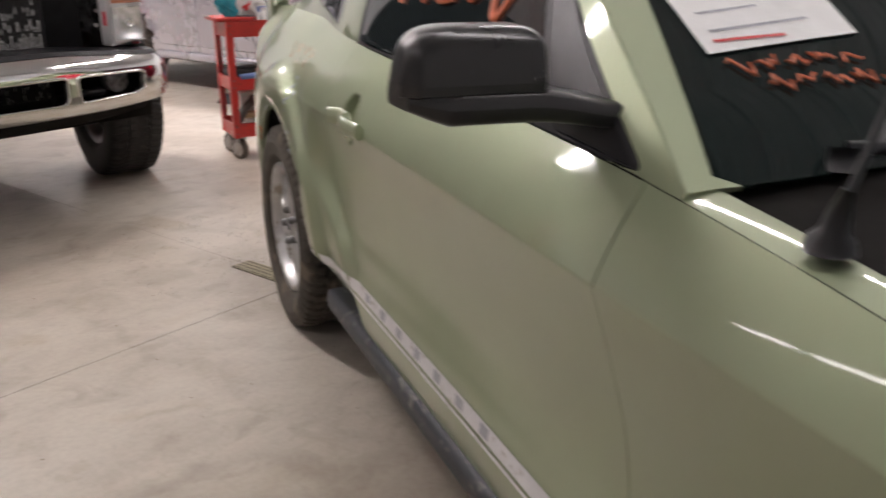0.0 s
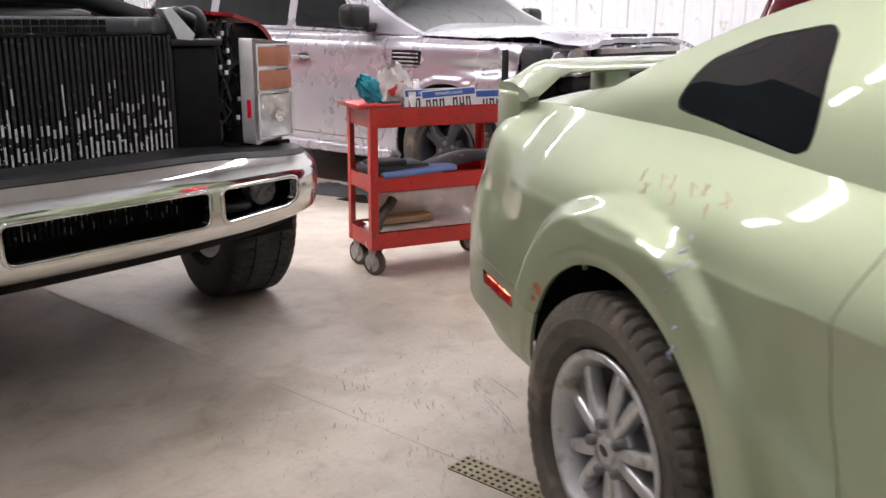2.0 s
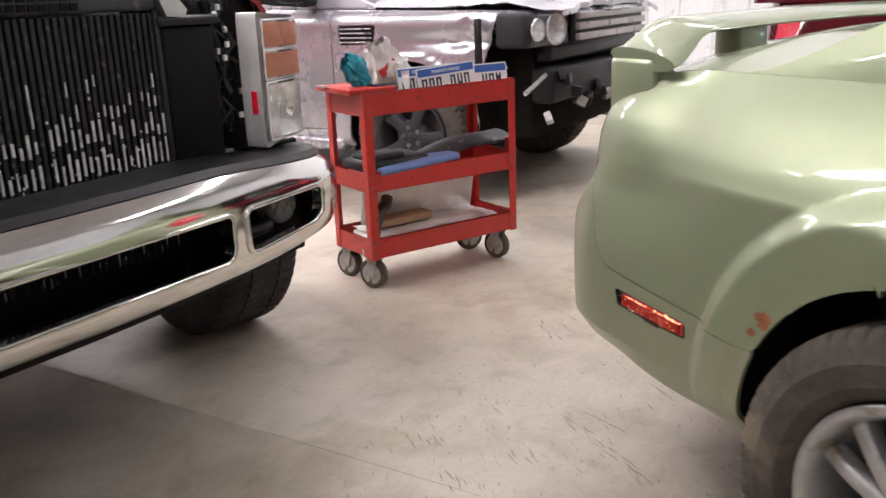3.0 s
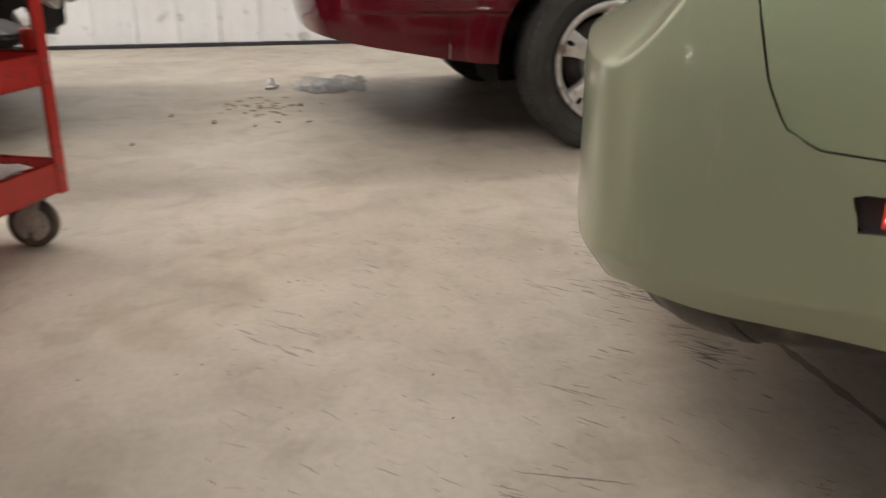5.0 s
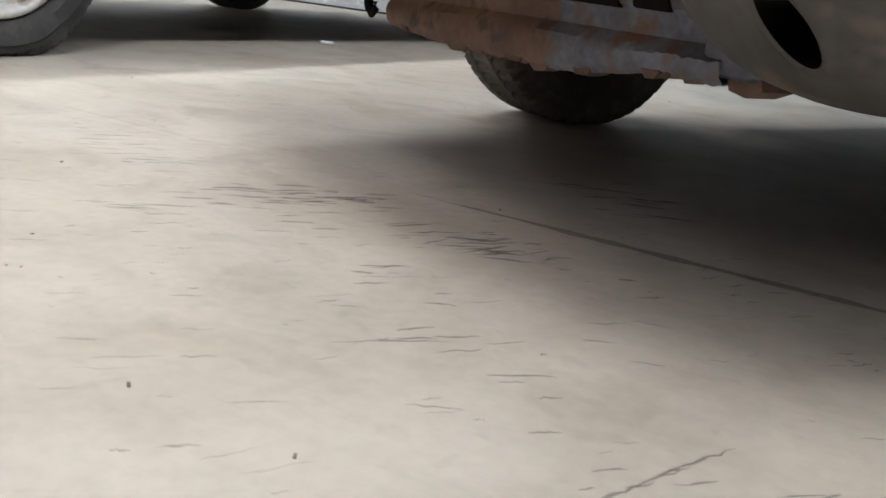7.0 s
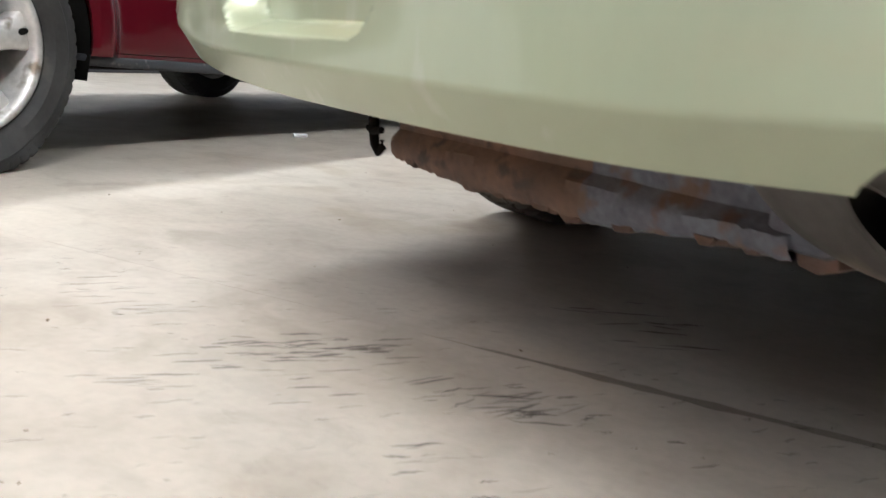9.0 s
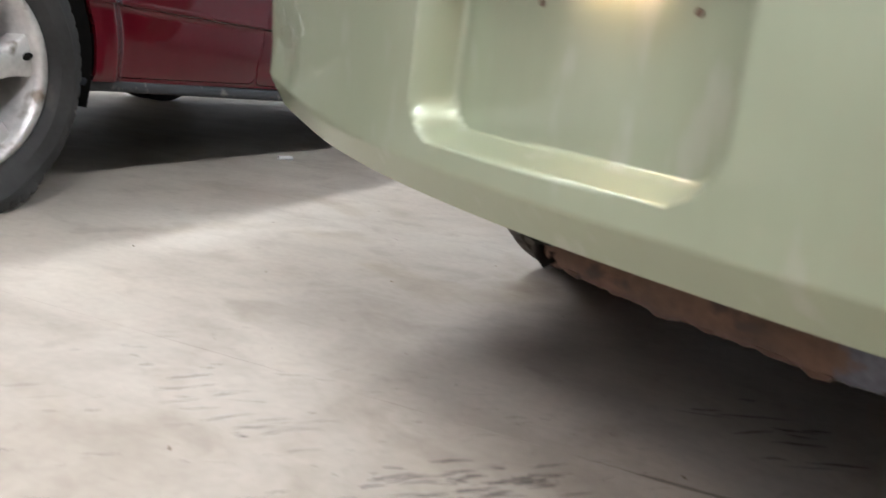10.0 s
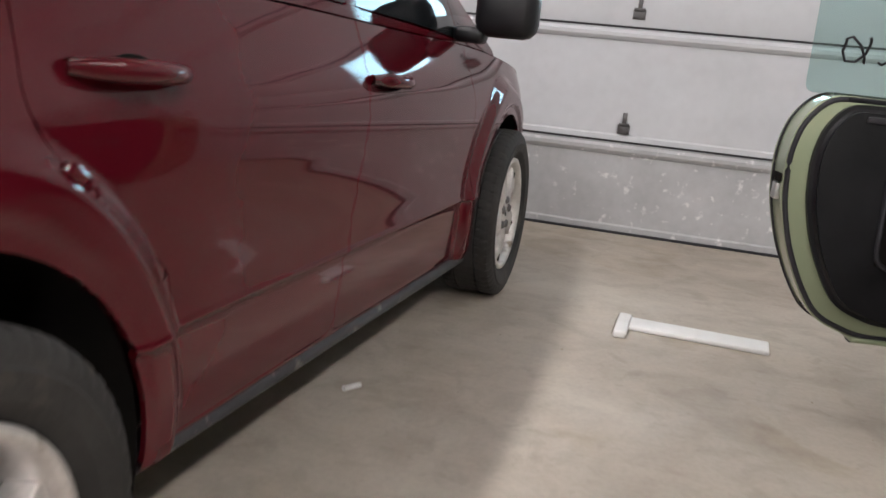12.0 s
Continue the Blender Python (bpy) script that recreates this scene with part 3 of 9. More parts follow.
# ---- the room: floor slabs, walls, ceiling, garage door, strip lights ----
floor = thing("floor", pose(0, 0, 0), "stained tan concrete shop floor with saw-cut joints", "floor", kind="structure")
part("bed", boxed((ROOM_X0, ROOM_Y0 - 0.2, -0.16), (ROOM_X1, ROOM_Y1, -0.012)), M_JOINT, floor, smooth_deg=0)
cuts_x = [ROOM_X0, -0.525, ROOM_X1]
cuts_y = [ROOM_Y0 - 0.2, 0.685, ROOM_Y1]
for i in range(2):
    for j in range(2):
        g, h = 0.0008, 0.0004
        part("slab", boxed((cuts_x[i] + (g if i else 0), cuts_y[j] + (h if j else 0), -0.1),
                           (cuts_x[i + 1] - (0 if i else g), cuts_y[j + 1] - (0 if j else h), 0.0)), M_CONCRETE, floor, smooth_deg=0)

# brown dirt worked into the joint along the stretch that is driven over
random.seed(17)
b4 = bmesh.new()
rows = []
for x in steps(-3.2, 0.55, 0.03):
    w = random.uniform(0.003, 0.008) * (0.45 + 0.55 * smooth(-0.75, -0.55, x)) * (1 + 0.8 * smooth(-0.6, 0.1, x)) * smooth(0.55, 0.25, x) + 0.0003
    c = 0.685 + random.uniform(-0.0015, 0.0015)
    rows.append([(x, c - w, 0.0005), (x, c + w, 0.0005)])
sheet(b4, rows, True)
lone("joint_dirt", b4, material("brown_joint_dirt", (0.24, 0.19, 0.13), 0.9, vary=0.4, scale=40, alpha=0.42), "brown dirt packed along the floor joint", "dirt", kind="stuff", smooth_deg=0)

# floor drain: a slotted channel cover lying on the joint
drain = thing("drain_grate", pose(-0.54, 0.865, 0), "narrow perforated tan floor drain cover", "drain")
bm = bmesh.new()
nx, ny, px, py = 4, 15, 0.0235, 0.0235
for i in range(nx):
    for j in range(ny):
        x0, y0 = -nx * px / 2 + i * px, -ny * py / 2 + j * py
        o = [bm.verts.new((x0 + a * px, y0 + b * py, 0.004)) for a, b in ((0, 0), (1, 0), (1, 1), (0, 1))]
        h = 0.24
        q = [(h, h + 0.05), (h + 0.05, h), (1 - h - 0.05, h), (1 - h, h + 0.05), (1 - h, 1 - h - 0.05), (1 - h - 0.05, 1 - h), (h + 0.05, 1 - h), (h, 1 - h - 0.05)]
        t = [bm.verts.new((x0 + a * px, y0 + b * py, 0.004)) for a, b in q]
        d = [bm.verts.new((v.co.x, v.co.y, -0.012)) for v in t]
        bm.faces.new((o[0], o[1], t[2], t[1]))
        bm.faces.new((o[1], o[2], t[4], t[3]))
        bm.faces.new((o[2], o[3], t[6], t[5]))
        bm.faces.new((o[3], o[0], t[0], t[7]))
        for a, b, c in ((0, 0, 1), (1, 2, 3), (2, 4, 5), (3, 6, 7)):
            bm.faces.new((o[a], t[c], t[b]))
        for k in range(8):
            bm.faces.new((t[k], t[(k + 1) % 8], d[(k + 1) % 8], d[k]))
M_DRAIN = material("tan_drain_cover", (0.33, 0.29, 0.19), 0.7, vary=0.2, scale=14, bump=0.3, bump_scale=90)
part("cover", bm, M_DRAIN, drain, smooth_deg=0)
# flat black sheet on the floor stands in for the dark below the holes
part("sump_shade", boxed((-0.046, -0.174, 0.0005), (0.046, 0.174, 0.0025)), M_BLACK_MATT, drain, smooth_deg=0)


def ribbed(a, b, z0, z1, pitch=0.305, rib=0.018, wide=0.035, minor=2):
    """A ribbed steel sheet along x from a to b, from z0 to z1, facing -y at y = 0."""
    prof = []
    x = a
    while x < b:
        prof += [(x, 0), (x + 0.012, -rib), (x + 0.012 + wide, -rib), (x + 0.024 + wide, 0)]
        for k in range(minor):
            xm = x + (k + 1) * pitch / (minor + 1) + 0.02
            prof += [(xm - 0.012, 0), (xm - 0.006, -0.004), (xm + 0.006, -0.004), (xm + 0.012, 0)]
        x += pitch
    prof.append((b, 0))
    bm = bmesh.new()
    sheet(bm, [[(p, q, z0) for p, q in prof], [(p, q, z1) for p, q in prof]])
    b2 = boxed((a, 0.006, z0), (b, 0.14, z1))
    add(bm, b2)
    return bm


wl = thing("wall_east", pose(ROOM_X1, 0, 0, 0, 0, -90), "white ribbed steel shop wall", "wall", kind="structure")
part("sheet", ribbed(-ROOM_Y1, -ROOM_Y0 + 0.3, 0.03, ROOM_H), M_WHITE_WALL, wl, smooth_deg=0)
part("base_trim", boxed((-ROOM_Y1, -0.03, 0.0), (-ROOM_Y0, 0.13, 0.028), 0.003), M_TRIM, wl)
wl = thing("wall_north", pose(0, ROOM_Y1, 0), "white ribbed steel shop wall", "wall", kind="structure")
part("sheet", ribbed(ROOM_X0, ROOM_X1, 0.03, ROOM_H), M_WHITE_WALL, wl, smooth_deg=0)
part("base_trim", boxed((ROOM_X0, -0.03, 0.0), (ROOM_X1, 0.13, 0.028), 0.003), M_TRIM, wl)
wl = thing("wall_west", pose(ROOM_X0, 0, 0, 0, 0, 90), "white ribbed steel shop wall", "wall", kind="structure")
part("sheet", ribbed(ROOM_Y0 - 0.3, ROOM_Y1, 0.03, ROOM_H), M_WHITE_WALL, wl, smooth_deg=0)

# ceiling of ribbed steel
bm = ribbed(ROOM_X0, ROOM_X1, 0, ROOM_Y1 - ROOM_Y0 + 0.3, rib=0.025)
lone("ceiling", bm, M_CEILING, "white ribbed steel ceiling", "ceiling", Matrix.Translation((0, ROOM_Y1, ROOM_H)) @ Matrix.Rotation(radians(90), 4, "X"), kind="structure", smooth_deg=0)

# garage door: six sections between two short walls; the third has two panes
DOOR_X0, DOOR_X1 = -1.2, 5.2
gdoor = thing("garage_door", pose(0, ROOM_Y0, 0), "white sectional garage door with scuffed lowest panel", "garage door", kind="structure")
tops = [0.012, 0.545, 1.195, 1.80, 2.40, 3.0, 3.6]
for k in range(6):
    z0, z1 = tops[k] + 0.003, tops[k + 1] - 0.003
    if k == 2:
        bm = bmesh.new()
        for lo, hi in (((DOOR_X0, -0.045, z0), (DOOR_X1, 0, 1.44)), ((DOOR_X0, -0.045, 1.75), (DOOR_X1, 0, z1))):
            box(bm, lo, hi, 0.004)
        for xa, xb in ((DOOR_X0, 1.02), (1.57, 3.30), (3.85, DOOR_X1)):
            box(bm, (xa, -0.045, 1.44), (xb, 0, 1.75), 0.003)
        sec = part("door_section", bm, M_DOOR_PANEL, gdoor)
        for xa, xb in ((1.02, 1.57), (3.30, 3.85)):
            pn = part("pane", boxed((xa, -0.026, 1.44), (xb, -0.02, 1.75)), M_GLASS, sec, smooth_deg=0)
            pn.visible_shadow = False
    else:
        bm = bmesh.new()
        pts = [(0, z0), (0.0, z0 + 0.03), (-0.008, z0 + 0.04), (-0.008, z1 - 0.075), (0.004, z1 - 0.068), (0.016, z1 - 0.05), (0.016, z1 - 0.03), (0.0, z1 - 0.014), (0, z1), (-0.045, z1), (-0.045, z0)]
        prism(bm, pts, 0, DOOR_X0, DOOR_X1)
        sec = part("door_section", bm, M_DOOR_DIRTY if k == 0 else M_DOOR_PANEL, gdoor, "scuffed and splashed lowest panel" if k == 0 else "", smooth_deg=0)
    if k:
        part("seal", boxed((DOOR_X0, -0.03, tops[k] - 0.006), (DOOR_X1, 0.0035, tops[k] + 0.006)), M_TRIM, gdoor, smooth_deg=0)
        for xh in (-0.4, 1.79, 3.4, 4.8):
            bm = boxed((xh - 0.035, 0.0, tops[k] + 0.045), (xh + 0.035, 0.006, tops[k] + 0.10), 0.002)
            box(bm, (xh - 0.012, 0.0, tops[k] + 0.10), (xh + 0.012, 0.01, tops[k] + 0.17), 0.003)
            tube(bm, [(xh - 0.03, 0.01, tops[k] + 0.10), (xh + 0.03, 0.01, tops[k] + 0.10)], 0.009, 8)
            part("hinge", bm, M_STEEL_OLD, gdoor)
part("bottom_seal", boxed((DOOR_X0, -0.05, 0.0), (DOOR_X1, 0.012, 0.016), 0.004), M_TRIM, gdoor)
wl = thing("wall_south", pose(0, ROOM_Y0, 0), "white steel wall round the garage door", "wall", kind="structure")
part("sheet", boxed((ROOM_X0, -0.16, 0), (DOOR_X0 - 0.002, 0.0, ROOM_H)), M_WHITE_WALL, wl, smooth_deg=0)
part("sheet", boxed((DOOR_X1 + 0.002, -0.16, 0), (ROOM_X1, 0.0, ROOM_H)), M_WHITE_WALL, wl, smooth_deg=0)
part("sheet", boxed((DOOR_X0, -0.16, 3.602), (DOOR_X1, 0.0, ROOM_H)), M_WHITE_WALL, wl, smooth_deg=0)

# ground outside, seen only through the panes
lone("ground", boxed((-60, -60, -0.4), (60, ROOM_Y0 - 0.25, -0.02)), M_CONCRETE, "pale yard ground outside the garage door", "ground", kind="structure", smooth_deg=0)

lone("backdrop", boxed((-14, ROOM_Y0 - 5.2, 0.6), (18, ROOM_Y0 - 5.0, 9.0)), M_SCREEN, "pale blue daylight sky outside the door panes", "sky", kind="structure", smooth_deg=0)

# strip lights in three rows
strip = None
for xr, shares in LAMP_ROWS:
    for y0, share in zip(LAMP_STARTS, shares):
        m = pose(xr, y0, ROOM_H - 0.085)
        if strip is None:
            strip = thing("strip_light", m, "white twin-tube ceiling strip light, lit", "ceiling light", "ceiling strip lights")
            bm = bmesh.new()
            prism(bm, [(-0.05, 0.085), (-0.05, 0.03), (-0.11, 0.0), (-0.11, -0.006), (0.11, -0.006), (0.11, 0.0), (0.05, 0.03), (0.05, 0.085)], 1, 0, 2.4)
            part("housing", bm, M_WHITE_PLASTIC, strip, smooth_deg=0)
            M_TUBE = material("lit_tube", (0.9, 0.9, 0.9), 0.5, glow=3.0, glow_colour=LAMP_COLOUR)
            for xs in (-0.05, 0.05):
                bm = bmesh.new()
                tube(bm, [(xs, 0.02, -0.024), (xs, 2.38, -0.024)], 0.013, 10)
                part("tube", bm, M_TUBE, strip)
        else:
            copy_thing(strip, m)
        la = bpy.data.lights.new("strip_glow", "AREA")
        la.shape, la.size, la.size_y, la.energy, la.color = "RECTANGLE", 0.14, 2.36, LAMP_POWER * share, LAMP_COLOUR
        ob = new("strip_glow", la)
        ob.matrix_world = pose(xr, y0 + 1.2, ROOM_H - 0.14)


# ---- wheels ----
def tyre_mesh(r, width, rim_r, hub_z, deep=0.011, blocks=58, n=290):
    """A tyre round the x axis, its outer face towards -x, with a tread of staggered blocks."""
    half = width / 2
    prof = [(rim_r - 0.004, half * 0.62), (rim_r + 0.012, half * 0.80), (rim_r + 0.035, half * 0.97), ((r + rim_r) / 2 + 0.01, half * 1.03), (r - 0.045, half * 0.99),
            (r - 0.0335, half * 0.975), (r - 0.031, half * 0.97), (r - 0.014, half * 0.92), (r - 0.005, half * 0.85), (r - 0.001, half * 0.74), (r, half * 0.55), (r, half * 0.42), (r - 0.001, half * 0.38), (r, half * 0.34), (r, half * 0.06)]
    prof = prof + [(a, -b) for a, b in reversed(prof)]
    bm = bmesh.new()
    rings = []
    for i, (pr, x) in enumerate(prof):
        ring = []
        for k in range(n):
            a = 2 * math.pi * k / n
            q = pr
            ph = (k * blocks / n + (0.5 if x > 0 else 0.0) + 5.0 * abs(x)) % 1.0
            cut = ph < 0.21
            ax = abs(x) / half
            if pr > r - 0.032 and cut and ax > 0.3:
                q -= deep
            if abs(ax - 0.38) < 0.02 or abs(ax - 0.06) < 0.02:
                q -= deep * 0.8
            ring.append(bm.verts.new((x, q * math.cos(a), q * math.sin(a))))
        rings.append(ring)
    for i in range(len(rings) - 1):
        for k in range(n):
            bm.faces.new((rings[i][k], rings[i][(k + 1) % n], rings[i + 1][(k + 1) % n], rings[i + 1][k]))
    for v in bm.verts:
        if v.co.z < -hub_z + 0.001:
            v.co.x *= 1 + 1.2 * (-hub_z + 0.001 - v.co.z)
            v.co.z = -hub_z + 0.001
        elif v.co.z < -hub_z + 0.09 and abs(v.co.x) > width * 0.4:
            v.co.x *= 1 + 0.9 * (r - hub_z) * smooth(-hub_z + 0.09, -hub_z + 0.03, v.co.z) / 0.1
    bmesh.ops.recalc_face_normals(bm, faces=bm.faces)
    return bm


def barrel(rim_r, width, lip=0.012):
    h = width / 2
    bm = bmesh.new()
    lathe(bm, [(rim_r - 0.006, -h * 0.72), (rim_r + lip * 0.5, -h * 0.80), (rim_r + 0.004, -h * 0.86), (rim_r - 0.008, -h * 0.88), (rim_r - 0.015, -h * 0.83),
               (rim_r - 0.022, -h * 0.72), (rim_r - 0.032, -h * 0.4), (rim_r - 0.045, 0), (rim_r - 0.04, h * 0.7), (rim_r, h * 0.8)], 72)
    return bm


def blade(bm, a, r0, r1, w0, w1, x0, x1, thick, turn=0.0, flat=0.72, waist=0.0):
    """One spoke from radius r0 to r1 at angle a: half-widths w0, w1, face at x0 to x1, bevelled."""
    sec = []
    for k in range(6):
        t = k / 5
        r = r0 + (r1 - r0) * t
        w = w0 + (w1 - w0) * t - waist * math.sin(math.pi * min(1.0, t * 1.25))
        x = x0 + (x1 - x0) * t - 0.008 * math.sin(math.pi * t)
        sec.append([(r, -w, x + thick), (r, -w, x + 0.006), (r, -w * flat, x), (r, w * flat, x), (r, w, x + 0.006), (r, w, x + thick)])
    rot = Matrix.Rotation(a, 3, "X")
    rows = [[rot @ Vector((x, w + turn * (r - r0), r)) for r, w, x in s] for s in sec]
    sheet(bm, rows, True)
    bm.faces.new([bm.verts.new(p) for p in rows[0]])


def wheel(style, parent, m, tyre_r, width, rim_r, alloy, spin=0.0, rubber=None, deep=0.011):
    """A wheel under its car: tyre, rim with spokes, hub, nuts; its outer face looks along -x."""
    w = new("wheel")
    w.parent = parent
    w.matrix_basis = m @ pose(0, 0, 0, spin, 0, 0)
    part("tyre", tyre_mesh(tyre_r, width, rim_r, m.translation.z, deep), rubber or M_RUBBER, w, smooth_deg=28, m=pose(0, 0, 0, -spin, 0, 0))
    h = width / 2
    bm = barrel(rim_r, width)
    if style == "pairs":
        face = -h * 0.62
        for k in range(5):
            a = 2 * math.pi * k / 5
            for sgn in (-1, 1):
                blade(bm, a + sgn * 0.21, 0.052, rim_r - 0.012, 0.0155, 0.0150, face - 0.008, face + 0.006, 0.035, sgn * -0.05)
        lathe(bm, [(0.0, face - 0.004), (0.035, face - 0.006), (0.060, face - 0.004), (0.070, face + 0.003), (0.074, face + 0.016), (0.074, face + 0.05)], 40)
    elif style == "five":
        face = -h * 0.60
        for k in range(5):
            a = 2 * math.pi * k / 5
            blade(bm, a, 0.06, rim_r - 0.012, 0.046, 0.052, face - 0.016, face - 0.004, 0.05, flat=0.86, waist=0.012)
        lathe(bm, [(0.0, face - 0.012), (0.05, face - 0.014), (0.092, face - 0.012), (0.105, face - 0.004), (0.11, face + 0.05)], 40)
    else:
        face = -h * 0.55
        for k in range(8):
            blade(bm, 2 * math.pi * k / 8, 0.07, rim_r - 0.014, 0.03, 0.035, face, face + 0.004, 0.045)
        lathe(bm, [(0.0, face - 0.01), (0.07, face - 0.012), (0.11, face), (0.115, face + 0.06)], 40)
    rim = part("rim", bm, alloy, w, smooth_deg=40)
    # black discs paint the shaded holes at the spoke ends; nothing is cut
    if style == "five":
        for k in range(5):
            bm = bmesh.new()
            a = 2 * math.pi * k / 5
            rr = rim_r - 0.052
            b2 = bmesh.new()
            lathe(b2, [(0.0, 0.0), (0.010, 0.0), (0.0115, 0.001), (0.012, 0.006)], 16)
            bmesh.ops.transform(b2, matrix=Matrix.Rotation(a, 4, "X") @ Matrix.Translation((face - 0.0132, 0, rr + 0.012)) @ Matrix.Diagonal((1, 0.8, 1.5, 1)), verts=b2.verts)
            add(bm, b2)
            part("recess", bm, M_BLACK_MATT, rim)
    bm = bmesh.new()
    lathe(bm, [(0.0, face - 0.016), (0.02, face - 0.016), (0.03, face - 0.013), (0.033, face - 0.002)], 28)
    cap = part("centre_cap", bm, alloy, w)
    bm = bmesh.new()
    b2 = bmesh.new()
    lathe(b2, [(0.0, -0.0025), (0.017, -0.002), (0.0185, 0.001)], 24)
    bmesh.ops.transform(b2, matrix=Matrix.Translation((face - 0.016, 0, 0)) @ Matrix.Diagonal((1, 1, 0.55, 1)), verts=b2.verts)
    add(bm, b2)
    part("emblem", bm, M_TRIM, cap)
    for k in range(5):
        a = 2 * math.pi * (k + 0.5) / 5
        bm = bmesh.new()
        big = 1.35 if style == "five" else 1.0
        lathe(bm, [(q * big, x) for q, x in ((0.0, -0.022), (0.009, -0.021), (0.0125, -0.015), (0.0125, 0.0), (0.018, 0.002), (0.019, 0.006))], 12)
        part("lug_nut", bm, M_STEEL_OLD, w, m=Matrix.Translation((face - 0.004, 0.057 * math.sin(a), 0.057 * math.cos(a))))
    bm = bmesh.new()
    lathe(bm, [(0.05, h * 0.1), (rim_r * 0.72, h * 0.1), (rim_r * 0.72, h * 0.22), (0.05, h * 0.22)], 40)
    part("brake_disc", bm, M_STEEL_OLD, w)
    bm = bmesh.new()
    lathe(bm, [(0.04, h * 0.30), (rim_r - 0.05, h * 0.30), (rim_r - 0.05, h * 0.36), (0.04, h * 0.36)], 40)
    part("splash_plate", bm, M_BLACK_MATT, w)
    if style == "pairs":
        bm = bmesh.new()
        for k in range(4):
            a = radians(-spin - 12 + 2.2 * k)
            tube(bm, [(h * 0.1 - 0.003, -0.105 * math.sin(a), 0.105 * math.cos(a)), (h * 0.1 - 0.003, -0.150 * math.sin(a + 0.03), 0.150 * math.cos(a + 0.03))], 0.0022, 5)
        part("crayon_mark", bm, M_CRAYON_YELLOW, w, "yellow crayon mark on the brake disc")
    return w


# ---- the green coupe ----
COUPE = pose(0, 0, 0, 0, 0, -28.7)
coupe = thing("coupe_car", COUPE, "pale green metallic two-door coupe, driver's door open, dented quarter panel", "car")

half_plan = [(0, -3.68), (-0.45, -3.64), (-0.75, -3.5), (-0.875, -3.25), (-0.91, -2.85), (-0.915, -2.2), (-0.91, -1.4), (-0.912, -0.6), (-0.905, 0), (-0.885, 0.35),
             (-0.862, 0.6), (-0.838, 0.82), (-0.815, 0.95), (-0.775, 1.03), (-0.70, 1.075), (-0.5, 1.118), (-0.25, 1.148), (0, 1.158)]
CP = Plan(half_plan + [(-x, y) for x, y in reversed(half_plan[:-1])], left=True)
U_REAR = CP.where(0, 0.0, 0.3, 0.7)
top_side = keyed([(-3.5, 0.72), (-3.0, 0.83), (-2.2, 0.93), (-1.8, 0.955), (-1.2, 0.975), (-0.6, 0.995), (0, 1.02), (0.4, 1.02), (0.7, 1.018), (0.95, 0.985)])
bottom_side = keyed([(-3.5, 0.20), (-2.4, 0.22), (-1.4, 0.235), (-0.4, 0.26), (0.4, 0.335), (0.6, 0.348), (0.78, 0.360), (0.90, 0.363), (1.0, 0.370)])
bottom_rear = keyed([(-0.76, 0.372), (-0.6, 0.345), (-0.4, 0.338), (0.0, 0.341), (0.28, 0.349), (0.47, 0.362), (0.62, 0.383), (0.76, 0.398)])
CREASE = 0.82
door_low = keyed([(0.2, 0.10), (0.25, 0.05), (0.30, 0.034), (0.35, 0.028), (0.412, 0.034), (0.46, 0.048), (0.52, 0.058), (0.6, 0.052), (0.7, 0.031), (0.82, 0.0)])
door_high = keyed([(0.82, 0.0), (0.84, 0.008), (0.87, 0.022), (0.92, 0.050), (0.96, 0.076), (1.0, 0.102), (1.05, 0.13)])


def in_door(z):
    return door_low(z) if z < CREASE else door_high(z)


in_quarter = keyed([(0.2, 0.12), (0.28, 0.07), (0.34, 0.036), (0.42, 0.012), (0.52, 0.004), (0.7, 0.0), (0.815, 0.0), (0.83, 0.006), (0.86, 0.02), (0.90, 0.045), (0.95, 0.085), (0.99, 0.125), (1.03, 0.17)])
in_tail = keyed([(0.3, 0.0), (0.42, 0.0), (0.60, 0.0), (0.66, 0.006), (0.8, 0.012), (0.96, 0.02)])
in_upper = keyed([(0.60, 0.0), (0.76, 0.0), (0.85, 0.008), (0.90, 0.022), (0.93, 0.040), (0.96, 0.07), (0.985, 0.10)])
in_corner = keyed([(0.3, 0.006), (0.42, 0.003), (0.55, 0.0), (0.63, 0.002), (0.70, 0.010), (0.76, 0.022), (0.82, 0.03), (0.86, 0.042), (0.90, 0.065), (0.945, 0.105), (0.99, 0.142), (1.02, 0.165)])
# the body above the bumper shelf, seen from above, between the two quarter panels
upper_half = [(-0.862, 0.60), (-0.838, 0.75), (-0.808, 0.87), (-0.772, 0.95), (-0.72, 0.995), (-0.6, 1.020), (-0.4, 1.04), (-0.2, 1.052), (0, 1.056)]
UPP = Plan(upper_half + [(-x, y) for x, y in reversed(upper_half[:-1])], left=True)
U_A, U_B = CP.where(1, 0.60, 0.06, 0.46), CP.where(1, 0.60, 0.54, 0.94)


def upper_at(u):
    return UPP.at((u - U_A) / (U_B - U_A) * UPP.length)


def ramp01(t):
    return min(1.0, max(0.0, t))


